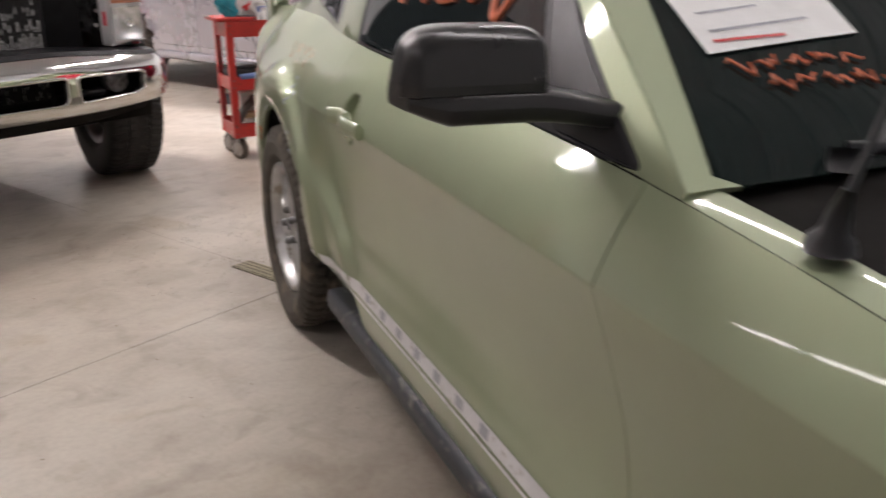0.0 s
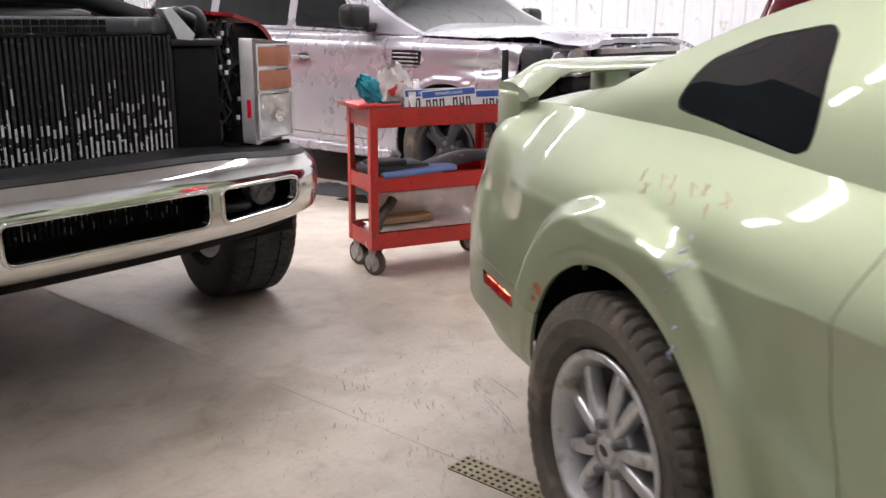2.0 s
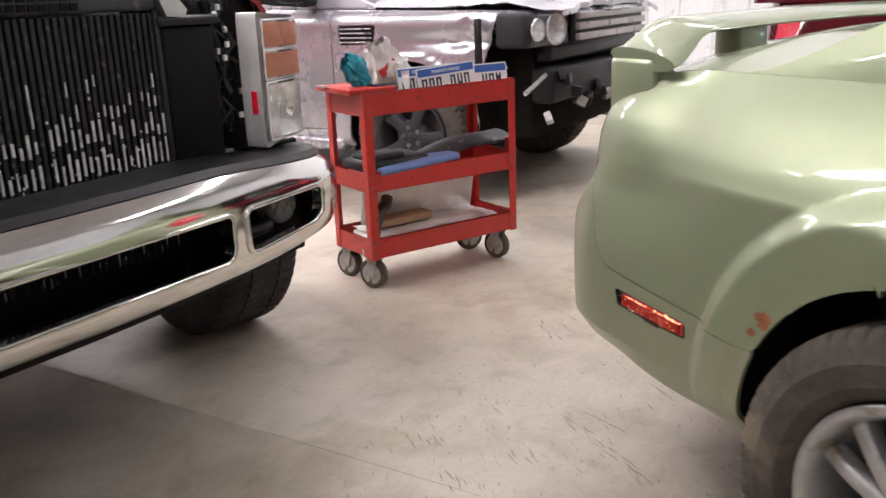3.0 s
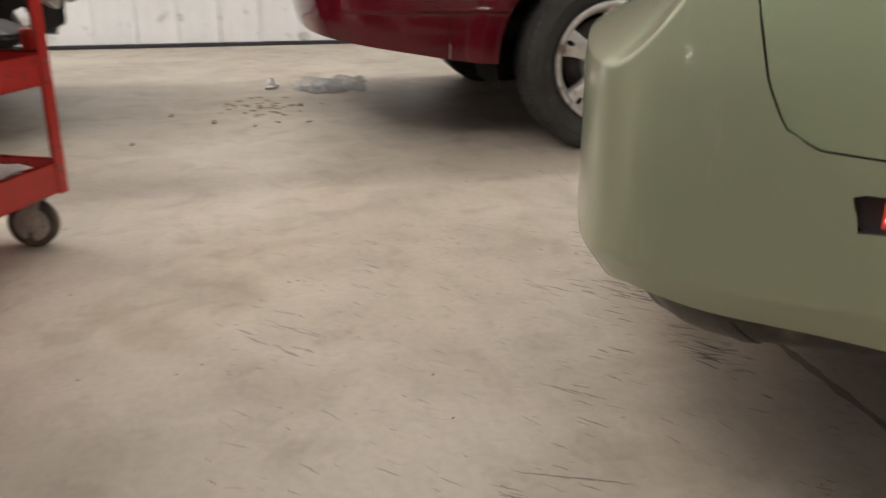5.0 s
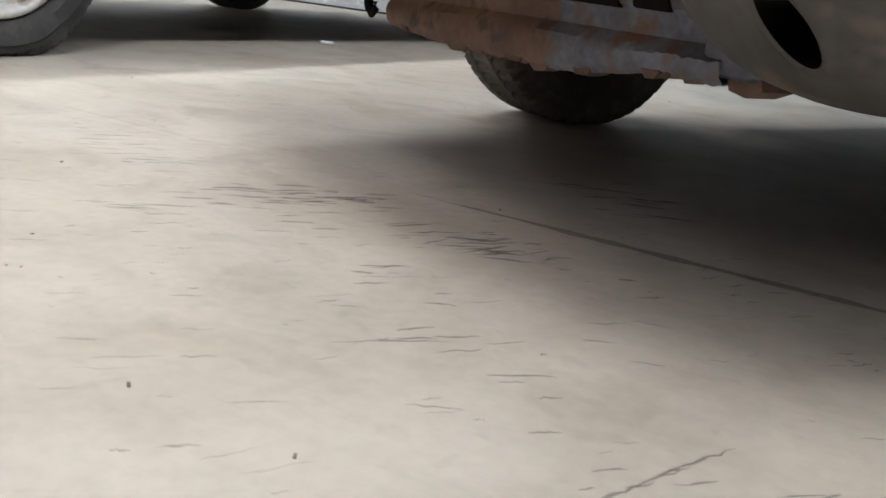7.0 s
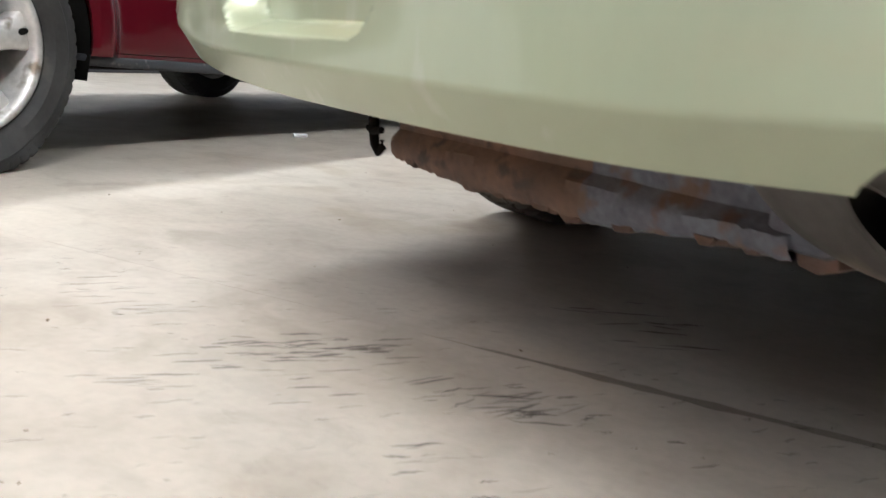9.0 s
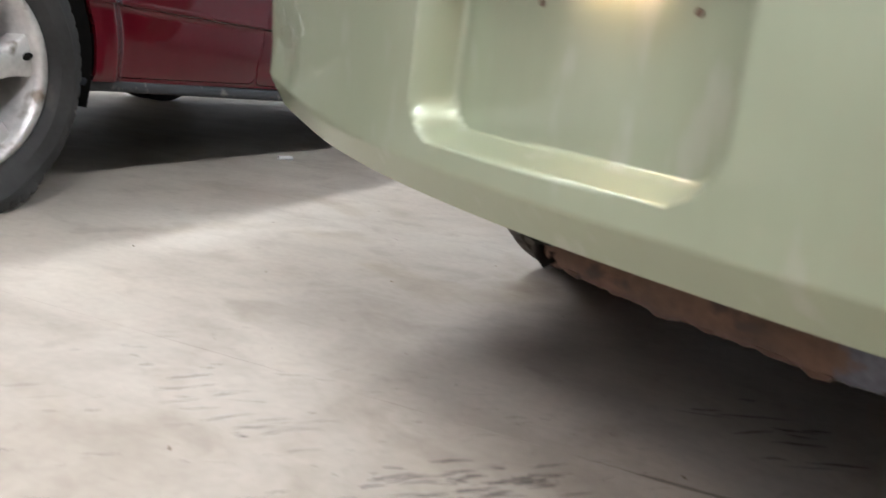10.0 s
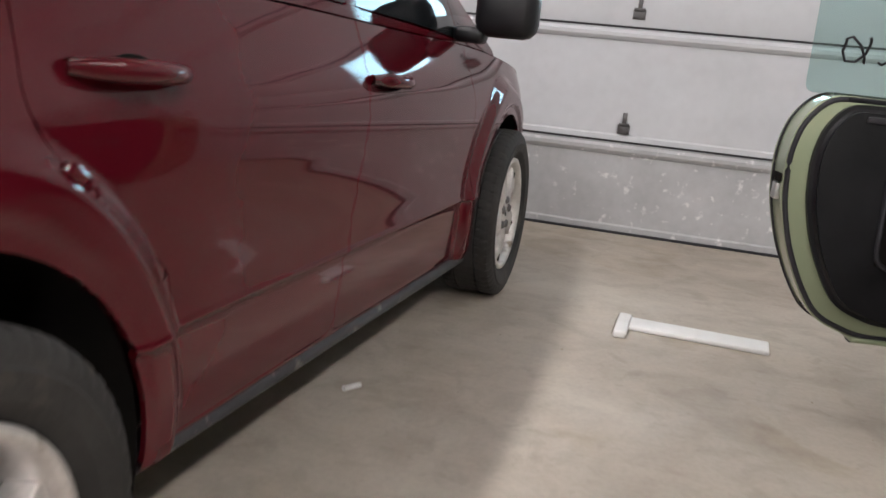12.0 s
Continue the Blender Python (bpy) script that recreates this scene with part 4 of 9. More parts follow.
def coupe_inset(u, z):
    x, y, _, _ = CP.at(u)
    if y < 0.75:
        edge = -0.445 - 0.24 * smooth(0.68, 0.40, z)
        k = smooth(edge - 0.06, edge + 0.03, y)
        k += (smooth(-0.5, 0.1, y) - k) * smooth(0.80, 0.87, z)
        d = (1 - k) * in_door(z) * (1 - 0.4 * smooth(-1.4, -0.6, y) * smooth(0.42, 0.5, z) * smooth(0.82, 0.7, z)) + k * in_quarter(z)
        d -= 0.006 * math.exp(-((y - edge - 0.05) / 0.05) ** 2) * smooth(0.84, 0.76, z) * smooth(0.48, 0.60, z)
        k = smooth(0.45, 0.75, y)
        d = (1 - k) * d + k * in_corner(z)
    else:
        k = smooth(0.80, 0.70, abs(x)) if y > 0.98 else 0.0
        d = (1 - k) * in_corner(z) + k * in_tail(z)
    # recessed door behind the side scoop
    d += 0.008 * smooth(-0.42, -0.56, y) * smooth(0.85, 0.70, z) * smooth(0.43, 0.54, z) * (1 - 0.8 * smooth(-1.0, -2.1, y))
    # wheel arch flares
    for cy, cz in ((0.01, 0.36), (-2.72, 0.36)):
        if y < 0.9:
            r = math.hypot(y - cy, z - cz)
            d -= 0.030 * smooth(0.535, 0.484, r) * smooth(0.34, 0.40, z)
            d += 0.010 * smooth(0.425, 0.392, r)
    # handle cup, and a dent ahead of the rear arch, right side only
    if x < 0:
        d += 0.028 * smooth(1.0, 0.62, math.hypot((y + 0.775) / 0.058, (z - 0.838) / 0.062))
        d += 0.009 * math.exp(-((y + 0.25) / 0.05) ** 2 - ((z - 0.79) / 0.07) ** 2)
        d += 0.006 * math.exp(-((y + 0.33) / 0.035) ** 2 - ((z - 0.64) / 0.12) ** 2)
    # licence plate recess
    if y > 0.9 and abs(x) < 0.3:
        lo = coupe_bottom(u)
        f = (z - lo) / (shelf_edge(y) - lo)
        # rounded lower corners: the depth follows the distance from the outline
        px, pz = 0.200 - abs(x - 0.035), z - 0.409
        rc = 0.055
        e = rc - math.hypot(rc - px, rc - pz) if px < rc and pz < rc else min(px, pz)
        d += 0.052 * ramp01(e / 0.018) * ramp01((0.955 - f) / 0.054)
    # pushed-in left rear corner
    if x > 0.4 and y > 0.8:
        d += 0.014 * math.exp(-((x - 0.66) / 0.09) ** 2 - ((z - 0.47) / 0.06) ** 2)
    return d


def shelf_edge(y):
    return 0.636 + 0.118 * smooth(1.06, 0.93, y)


def coupe_place(u, z):
    x, y, nx, ny = CP.at(u)
    d = coupe_inset(u, z)
    if y > 0.55:
        d += 0.7 * max(0.0, coupe_bottom(u) + 0.042 - z) * smooth(0.55, 0.9, y)
    px, py = x - nx * d, y - ny * d
    if U_A < u < U_B:
        # shelf over the bumper: its edge climbs round the corner to the seam on the side
        edge = shelf_edge(y)
        k = min(1.0, max(0.0, (z - edge) / 0.062)) * smooth(0.62, 0.90, y)
        if k > 0:
            x2, y2, n2, m2 = upper_at(u)
            d2 = in_upper(z)
            px, py = px + (x2 - n2 * d2 - px) * k, py + (y2 - m2 * d2 - py) * k
    return (px, py, z)


def coupe_top(u):
    x, y, _, _ = CP.at(u)
    return min(top_side(y), 0.985) if y > 0.9 else top_side(y)


def coupe_bottom(u):
    x, y, _, _ = CP.at(u)
    k = smooth(0.95, 1.05, y)
    return (1 - k) * (bottom_side(y) + (0.025 * smooth(0.6, 1.0, y) if x > 0 else 0)) + k * bottom_rear(x)


def coupe_u(y, right=True):
    u = CP.where(1, y, 0.06, 0.46) if right else CP.where(1, y, 0.54, 0.94)
    return u


def coupe_rear_u(x):
    return CP.where(0, x, 0.42, 0.58)


def lamp_u(x):
    """The u at which the upper tail has this x."""
    ok = (UPP.u > 0.08 * UPP.length) & (UPP.u < 0.92 * UPP.length)
    return U_A + float(np.interp(x, UPP.p[ok, 0], UPP.u[ok])) / UPP.length * (U_B - U_A)


def tail_place(x, z, off=0.0):
    u = lamp_u(x)
    px, py, _ = coupe_place(u, z)
    _, _, nx, ny = upper_at(u)
    return (px + nx * off, py + ny * off, z)


def both(poly):
    """A right-side outline (y, z) and its twin on the left."""
    return [[(coupe_u(y, s), z) for y, z in poly] for s in (True, False)]


regions = []
for cy in (0.005, -2.72):
    for s in (True, False):
        regions.append((None, [(coupe_u(y, s), z) for y, z in circle_poly(cy, 0.36, 0.385, 72)]))
        regions.append((None, [(coupe_u(y, s), z) for y, z in ((cy - 0.35, 0.1), (cy - 0.34, 0.42), (cy + 0.34, 0.42), (cy + 0.35, 0.1))]))
marker_poly = rounded([(0.797, 0.530), (0.555, 0.522), (0.552, 0.488), (0.785, 0.493)], 0.008)
for q in both(marker_poly):
    regions.append((None, q))
door_poly = rounded([(-0.602, 1.05), (-0.598, 0.96), (-0.56, 0.83), (-0.552, 0.70), (-0.575, 0.56), (-0.635, 0.47), (-0.68, 0.40), (-0.72, 0.33), (-0.80, 0.29), (-1.86, 0.275), (-1.93, 0.34), (-1.933, 0.50), (-1.903, 0.80), (-1.910, 1.05)], 0.04)
qd = both(door_poly)
regions += [("door", qd[0]), (None, qd[1])]
seam = [(0.972, 0.766), (0.932, 0.766), (0.908, 0.715), (0.888, 0.635), (0.868, 0.592), (0.835, 0.572), (0.625, 0.556), (0.25, 0.535)]
bumper_poly = ([(coupe_u(y, True), z) for y, z in reversed(seam)] + [(coupe_rear_u(-0.745), 0.752), (coupe_rear_u(-0.70), 0.714), (coupe_rear_u(0.70), 0.714), (coupe_rear_u(0.745), 0.752)]
               + [(coupe_u(y, False), z) for y, z in seam] + [(coupe_u(0.25, False), 0.1), (coupe_u(0.25, True), 0.1)])
notch = [(coupe_rear_u(a), b) for a, b in circle_poly(-0.646, 0.318, 0.056, 32)]
regions.append((None, notch))
regions.append(("bumper", bumper_poly))
fender_poly = [(coupe_u(y, True), z) for y, z in ((-1.907, 1.2), (-1.907, 0.95), (-1.903, 0.80), (-1.933, 0.50), (-1.93, 0.425), (-2.5, 0.40), (-3.35, 0.45), (-3.35, 1.2))]
regions.append(("front_fender", fender_poly))
regions.append(("front_fender_left", [(coupe_u(y, False), z) for y, z in ((-1.907, 1.2), (-1.907, 0.95), (-1.903, 0.80), (-1.933, 0.50), (-1.93, 0.425), (-2.5, 0.40), (-3.35, 0.45), (-3.35, 1.2))]))
regions.append(("front_bumper", [(-1, 0), (coupe_u(-3.35, True), 0), (coupe_u(-3.35, True), 2), (-1, 2)]))
regions.append(("front_bumper_left", [(coupe_u(-3.35, False), 0), (CP.length + 1, 0), (CP.length + 1, 2), (coupe_u(-3.35, False), 2)]))
LAMP_OUTLINE = [(0.374, 0.706), (0.376, 0.898), (0.56, 0.914), (0.690, 0.912), (0.738, 0.876), (0.763, 0.832), (0.765, 0.765), (0.737, 0.711)]
lamp_box = {}
for s in (-1, 1):
    q = rounded([(s * a, b) for a, b in LAMP_OUTLINE], 0.026, 6)
    lamp_box[s] = [(lamp_u(a), b) for a, b in q]
    regions.insert(0, (None, lamp_box[s]))

us = steps(0, coupe_u(-2.9), 0.05)[:-1] + steps(coupe_u(-2.9), coupe_u(-0.90), 0.022)[:-1] + steps(coupe_u(-0.90), coupe_u(-0.64), 0.010)[:-1] + steps(coupe_u(-0.64), coupe_u(0.9), 0.0115)[:-1] + steps(coupe_u(0.9), coupe_rear_u(-0.25), 0.0135)[:-1] + steps(coupe_rear_u(-0.25), coupe_rear_u(0.25), 0.0075)[:-1] + steps(coupe_rear_u(0.25), coupe_u(0.9, False), 0.0135)[:-1] + steps(coupe_u(0.9, False), coupe_u(-0.6, False), 0.022)[:-1] + steps(coupe_u(-0.6, False), CP.length, 0.05)


REAR_ROWS = steps(0, 0.215, 0.215 / 7)[:-1] + steps(0.215, 0.33, 0.115 / 9)[:-1] + steps(0.33, 0.865, 0.535 / 17)[:-1] + steps(0.865, 0.955, 0.018)[:-1] + steps(0.955, 1.0, 0.0225)


def coupe_zs(u):
    a, b = coupe_bottom(u), coupe_top(u)
    y = CP.at(u)[1]
    if y > 0.1:
        e = shelf_edge(y)
        return [a + (e - a) * f for f in REAR_ROWS] + [e + 0.062 * i / 8 for i in range(1, 9)] + [e + 0.062 + (b - e - 0.062) * i / 17 for i in range(1, 18)]
    c, w = (CREASE if b > CREASE + 0.06 else a + (b - a) * 0.74), 0.0035
    return [a + (c - w - a) * i / 48 for i in range(49)] + [c] + [c + w + (b - c - w) * i / 15 for i in range(16)]


names = {"door": "passenger_door", "bumper": "rear_bumper", "front_fender": "front_fender", "front_fender_left": "front_fender", "front_bumper": "front_bumper", "front_bumper_left": "front_bumper", "body": "quarter_panel"}
made = panels(us, coupe_zs, coupe_place, regions, "body", gap=0.0013, depth=0.010, flip=True)
coupe_parts = {}
for nm, b3 in made.items():
    coupe_parts[nm] = part(names[nm], b3, M_GREEN_DUSTY if nm == "bumper" else M_GREEN, coupe,
                           {"bumper": "dusty green rear bumper cover with a scuffed corner", "body": "green body sides with a dent ahead of the arch"}.get(nm, ""), smooth_deg=50)
rear_bumper, pass_door = coupe_parts["bumper"], coupe_parts["door"]

# wheel wells and underside
for s in (-1, 1):
    for cy in (0.005, -2.72):
        bm = bmesh.new()
        pts = [(cy + 0.405 * math.cos(radians(a)), 0.36 + 0.405 * math.sin(radians(a))) for a in range(0, 191, 10)]
        sheet(bm, [[(s * (0.888 - 0.04 * smooth(0.52, 0.36, z)), y, z) for y, z in pts], [(s * 0.52, y, z) for y, z in pts]], s > 0)
        c0 = bm.verts.new((s * 0.52, cy, 0.36))
        ring = [bm.verts.new((s * 0.52, y, z)) for y, z in pts]
        for i in range(len(ring) - 1):
            bm.faces.new((c0, ring[i], ring[i + 1]))
        part("wheel_housing", bm, M_BLACK_MATT, coupe)
for lo, hi in (((-0.5, -3.4, 0.27), (0.5, -0.42, 0.34)), ((-0.80, -2.3, 0.25), (-0.5, -0.42, 0.33)), ((0.5, -2.3, 0.25), (0.80, -0.42, 0.33)),
               ((-0.5, -0.42, 0.30), (0.5, 0.80, 0.60)), ((-0.74, 0.45, 0.42), (0.74, 0.95, 0.66))):
    part("underbody", boxed(lo, hi, 0.02), M_BLACK_MATT, coupe)
# sill cladding under each door
for s in (-1, 1):
    bm = boxed((min(s * 0.80, s * 0.885), -2.28, 0.20), (max(s * 0.80, s * 0.885), -0.40, 0.268), 0.02)
    part("sill_cladding", bm, M_GREY_PLASTIC, coupe, "scraped dark grey plastic sill")

# hood, deck and cowl between the body sides
def cap(y0, y1, crown, dy=0.04, nx=24, lift=0.0, zfix=None):
    rows = []
    for y in steps(y0, y1, dy):
        u = coupe_u(y)
        zt = coupe_top(u)
        x, yy, _ = coupe_place(u, zt)
        rows.append([(x + (-2 * x) * k / nx, yy, zt + lift + crown(y) * (1 - (2 * k / nx - 1) ** 2) * 1.0) for k in range(nx + 1)])
    b4 = bmesh.new()
    sheet(b4, rows, True)
    return b4


part("hood", cap(-3.35, -2.30, keyed([(-3.35, 0.06), (-2.8, 0.075), (-2.30, 0.055)])), M_GREEN, coupe)
part("cowl", cap(-2.30, -1.80, keyed([(-2.30, 0.03), (-1.8, 0.02)]), lift=-0.014), M_BLACK_MATT, coupe, "black plastic cowl under the windscreen")
for s in (True, False):
    b4 = bmesh.new()
    rows = []
    for y in steps(-2.31, -1.90, 0.02):
        u = coupe_u(y, s)
        x, yy, zt = coupe_place(u, coupe_top(u))
        g = -1 if x > 0 else 1
        w = 0.062 * smooth(-1.86, -1.97, y)
        rows.append([(x + g * w * t, yy, zt + 0.006 * math.sin(1.6 * t) - 0.012 * smooth(0.9, 1.0, t)) for t in (0, 0.25, 0.5, 0.75, 0.9, 1.0)])
    sheet(b4, rows, s)
    bmesh.ops.recalc_face_normals(b4, faces=b4.faces)
    part("fender_lip", b4, M_GREEN, coupe, smooth_deg=60)
rows = []
for u in steps(coupe_u(0.30), U_REAR - 0.03, 0.035):
    x, y, z = coupe_place(u, coupe_top(u))
    rows.append([(x - 2 * x * k / 24, y, z + 0.072 * (1 - (k / 12 - 1) ** 2) * min(1, abs(x) / 0.6)) for k in range(25)])
b4 = bmesh.new()
sheet(b4, rows, True)
part("deck_lid", b4, M_GREEN, coupe)

# greenhouse: side frames with glass, roof with windscreen and backlight
roof_h = keyed([(-1.985, 0.955), (-1.83, 1.05), (-1.45, 1.255), (-1.15, 1.345), (-0.85, 1.372), (-0.5, 1.362), (-0.15, 1.30), (0.2, 1.175), (0.5, 1.035), (0.56, 1.015)])


def gh(y):
    """Base half-width, base height, edge half-width and edge height of the cabin at y."""
    u = coupe_u(y)
    zt = coupe_top(u)
    bx = -coupe_place(u, zt)[0]
    h = max(roof_h(y), zt + 0.003)
    he = zt + (h - zt) * 0.88
    wr = bx - (he - zt) * 0.50
    return bx, zt, wr, he, h


def side_place(s):
    def place(y, q):
        bx, zt, wr, he, h = gh(y)
        bow = 0.018 * math.sin(math.pi * q) * smooth(0.02, 0.2, he - zt)
        return (s * (bx + (wr - bx) * q + bow), y, zt + (he - zt) * q)
    return place


def q_of(y, z):
    bx, zt, wr, he, h = gh(y)
    return (z - zt) / max(he - zt, 1e-3)


def yq(poly):
    return [(y, q_of(y, z)) for y, z in poly]


def dense(poly, d=0.04):
    out = []
    for i in range(len(poly)):
        a, b = Vector(poly[i]), Vector(poly[(i + 1) % len(poly)])
        n = max(1, int((b - a).length / d))
        out += [tuple(a + (b - a) * k / n) for k in range(n)]
    return out


quarter_win = dense(rounded([(0.082, 1.06), (-0.365, 1.022), (-0.352, 1.10), (-0.305, 1.235), (-0.10, 1.205), (0.04, 1.155)], 0.04), 0.03)
door_win = dense(rounded([(-0.605, 1.002), (-1.64, 0.972), (-1.42, 1.20), (-1.22, 1.285), (-0.9, 1.308), (-0.54, 1.296)], 0.035), 0.03)
tri_trim = dense([(-1.66, 0.968), (-1.875, 0.958), (-1.47, 1.195), (-1.45, 1.185)], 0.03)
ys = steps(-1.985, 0.56, 0.022)
M_GLASS_CLEARER = material("side_window_glass", (0.02, 0.026, 0.028), 0.025, vary=0.05, rough_vary=0.0, spec=0.5)
for s in (-1, 1):
    regs = [("quarter_window", yq(quarter_win)), ("door_window", yq(door_win)), ("mirror_trim", yq(tri_trim)),
            ("glass_seal", yq(dense(rounded([(-0.585, 0.985), (-1.9, 0.955), (-1.44, 1.215), (-1.23, 1.30), (-0.9, 1.322), (-0.525, 1.308)], 0.04), 0.03)))]
    got = panels(ys, lambda y: [i / 22 for i in range(23)], side_place(s), regs, "pillar", gap=0.002, depth=0.008, flip=s < 0)
    for nm, b4 in got.items():
        if s > 0 and nm in ("door_window", "mirror_trim"):
            b4.free()
            continue
        if nm == "pillar":
            for b5 in halves(b4, -1.0):
                part("roof_pillar", b5, M_GREEN, coupe, smooth_deg=50)
            continue
        part(nm, b4, {"quarter_window": M_GLASS_DARK, "door_window": M_GLASS_CLEARER, "mirror_trim": M_BLACK_PLASTIC, "glass_seal": M_TRIM, "pillar": M_GREEN}[nm],
             coupe, {"quarter_window": "dark tinted quarter window", "door_window": "dark side window"}.get(nm, ""), smooth_deg=50)


# the pillars run into the body sides without a joint
for s in (-1, 1):
    b4 = bmesh.new()
    rows = []
    for y in steps(-0.57, 0.54, 0.03):
        u = coupe_u(y, s < 0)
        zt = coupe_top(u)
        pts = [coupe_place(u, zt - 0.012), coupe_place(u, zt - 0.001), side_place(s)(y, 0.0), side_place(s)(y, min(1.0, 0.012 / max(gh(y)[3] - gh(y)[1], 0.012)))]
        rows.append([(p[0] - s * 0.0007, p[1], p[2] + 0.0003) for p in pts])
    sheet(b4, rows, s > 0)
    bmesh.ops.recalc_face_normals(b4, faces=b4.faces)
    part("pillar_foot", b4, M_GREEN, coupe, smooth_deg=60)


def roof_place(y, q):
    bx, zt, wr, he, h = gh(y)
    x = wr * q
    return (x, y, he + (h - he) * (1 - abs(q) ** 2.6) if abs(q) < 1 else he)


regs = [("windscreen", [(-1.975, -0.945), (-1.975, 0.945), (-1.40, 0.86), (-1.30, 0.6), (-1.27, 0), (-1.30, -0.6), (-1.40, -0.86)]),
        ("rear_window", [(-0.13, -0.80), (-0.10, 0), (-0.13, 0.80), (0.45, 0.86), (0.50, 0.6), (0.51, 0), (0.50, -0.6), (0.45, -0.86)])]
got = panels(ys, lambda y: [-1 + 2 * i / 40 for i in range(41)], roof_place, regs, "roof", gap=0.002, depth=0.008, flip=True)
for nm, b4 in got.items():
    part(nm, b4, M_GREEN if nm == "roof" else M_WINDSCREEN if nm == "windscreen" else M_GLASS_DARK, coupe, {"windscreen": "dark windscreen with a paper sheet inside", "rear_window": "sloping dark rear window"}.get(nm, ""), smooth_deg=50)

# tail panel details: lamps with three chambers, reversing lamp, plate lamp
for s in (-1, 1):
    lamp = new("tail_lamp")
    lamp.parent = coupe
    lamp["label"] = "lit red three-chamber tail lamp"
    b4 = bmesh.new()
    def on(xx, z, off):
        return tail_place(xx, z, off - 0.0135)
    outline = rounded([(0.548 + (a - 0.548) * 0.99, 0.81 + (b - 0.81) * 0.985) for a, b in LAMP_OUTLINE], 0.025, 6)
    rim_out = [on(s * a, b, 0.004) for a, b in outline]
    rim_in = [on(s * (0.548 + (a - 0.548) * 0.965), 0.81 + (b - 0.81) * 0.945, 0.009) for a, b in outline]
    rim_back = [on(s * a, b, -0.035) for a, b in outline]
    for r1, r2 in ((rim_out, rim_in), (rim_back, rim_out)):
        v1, v2 = [b4.verts.new(p) for p in r1], [b4.verts.new(p) for p in r2]
        for i in range(len(v1)):
            f = (v1[i], v1[(i + 1) % len(v1)], v2[(i + 1) % len(v2)], v2[i])
            b4.faces.new(f if s > 0 else tuple(reversed(f)))
    b4.faces.new([b4.verts.new(p) for p in [on(s * a, b, -0.02) for a, b in outline]])
    bmesh.ops.recalc_face_normals(b4, faces=b4.faces)
    part("bezel", b4, M_LENS_SHADE, lamp, "dark red lamp surround", smooth_deg=30)
    cols = ((0.388, 0.5002), (0.5028, 0.6022), (0.6048, 0.750))
    for ci, (xa, xb) in enumerate(cols):
        for lower in (True, False):
            za, zb = (0.7195, 0.7675) if lower else (0.7690, 0.9045)
            rows = []
            for i in range(11):
                xx = xa + (xb - xa) * i / 10
                if lower:
                    lo, hi = za + 0.022 * smooth(0.712, 0.752, xx) ** 2 + 0.008 * smooth(0.398, 0.388, xx), zb
                else:
                    lo, hi = za, zb - 0.066 * smooth(0.655, 0.752, xx) ** 1.6 - 0.014 * smooth(0.41, 0.388, xx)
                ripple = 0.0012 * (i % 2)
                rows.append([on(s * xx, lo + (hi - lo) * j / 8, 0.009 + 0.006 * math.sin(math.pi * i / 10) + ripple * (j % 2)) for j in range(9)])
            b4 = bmesh.new()
            sheet(b4, rows, s > 0)
            if ci == 0 and lower:
                part("reversing_lens", b4, M_REVERSING, lamp, "clear faceted reversing lens")
            else:
                part("lens", b4, M_LENS_LOWER if lower else M_LENS_RED, lamp)
        bright, dim = bmesh.new(), bmesh.new()
        random.seed(5 + ci + s)
        for k in range(21):
            zz = 0.7745 + 0.0061 * k
            bend = 0.12 * (1 - ((k - 9) / 10) ** 2)
            for mid, wide, tall in ((0.46, 0.052, 6.5), (0.80, 0.05, 3.6)):
                for j in range(-5, 6):
                    across = mid + bend + wide * j
                    xx = xa + (min(xb, 0.735) - xa) * (1 - across) + random.uniform(-0.0005, 0.0005)
                    lit = math.exp(-((k - 9) / tall) ** 2 - (j / 1.7) ** 2)
                    if lit < 0.12 or random.random() < 0.12 or not xa + 0.006 < xx < min(xb, 0.74) - 0.006:
                        continue
                    p = Vector(on(s * xx, zz, 0.0152))
                    w2, h2 = random.uniform(0.0014, 0.0021) * (0.6 + 0.5 * lit), random.uniform(0.0013, 0.0021)
                    box(bright if lit > 0.36 else dim, p - Vector((w2, 0.0008, h2)), p + Vector((w2, 0.0008, h2)), 0.0006,
                        Matrix.Translation(p) @ Matrix.Rotation(random.uniform(0.05, 0.25) * s, 4, "Y") @ Matrix.Translation(-p), 1)
        tagged(part("lit_facet_patch", bright, M_LED, lamp, "bright facets lit by the bulb", smooth_deg=0), kind="stuff")
        tagged(part("dim_facet_patch", dim, M_LED_DIM, lamp, "dimly lit facets of the lens", smooth_deg=0), kind="stuff")
    for xm in (0.5015, 0.604):
        b4 = bmesh.new()
        rows = [[on(s * (xm + dx), 0.724 + 0.172 * j / 8, 0.011) for j in range(9)] for dx in (-0.0016, 0.0016)]
        sheet(b4, rows, s > 0)
        part("divider", b4, M_LENS_SHADE, lamp, "dark red seam between chambers")

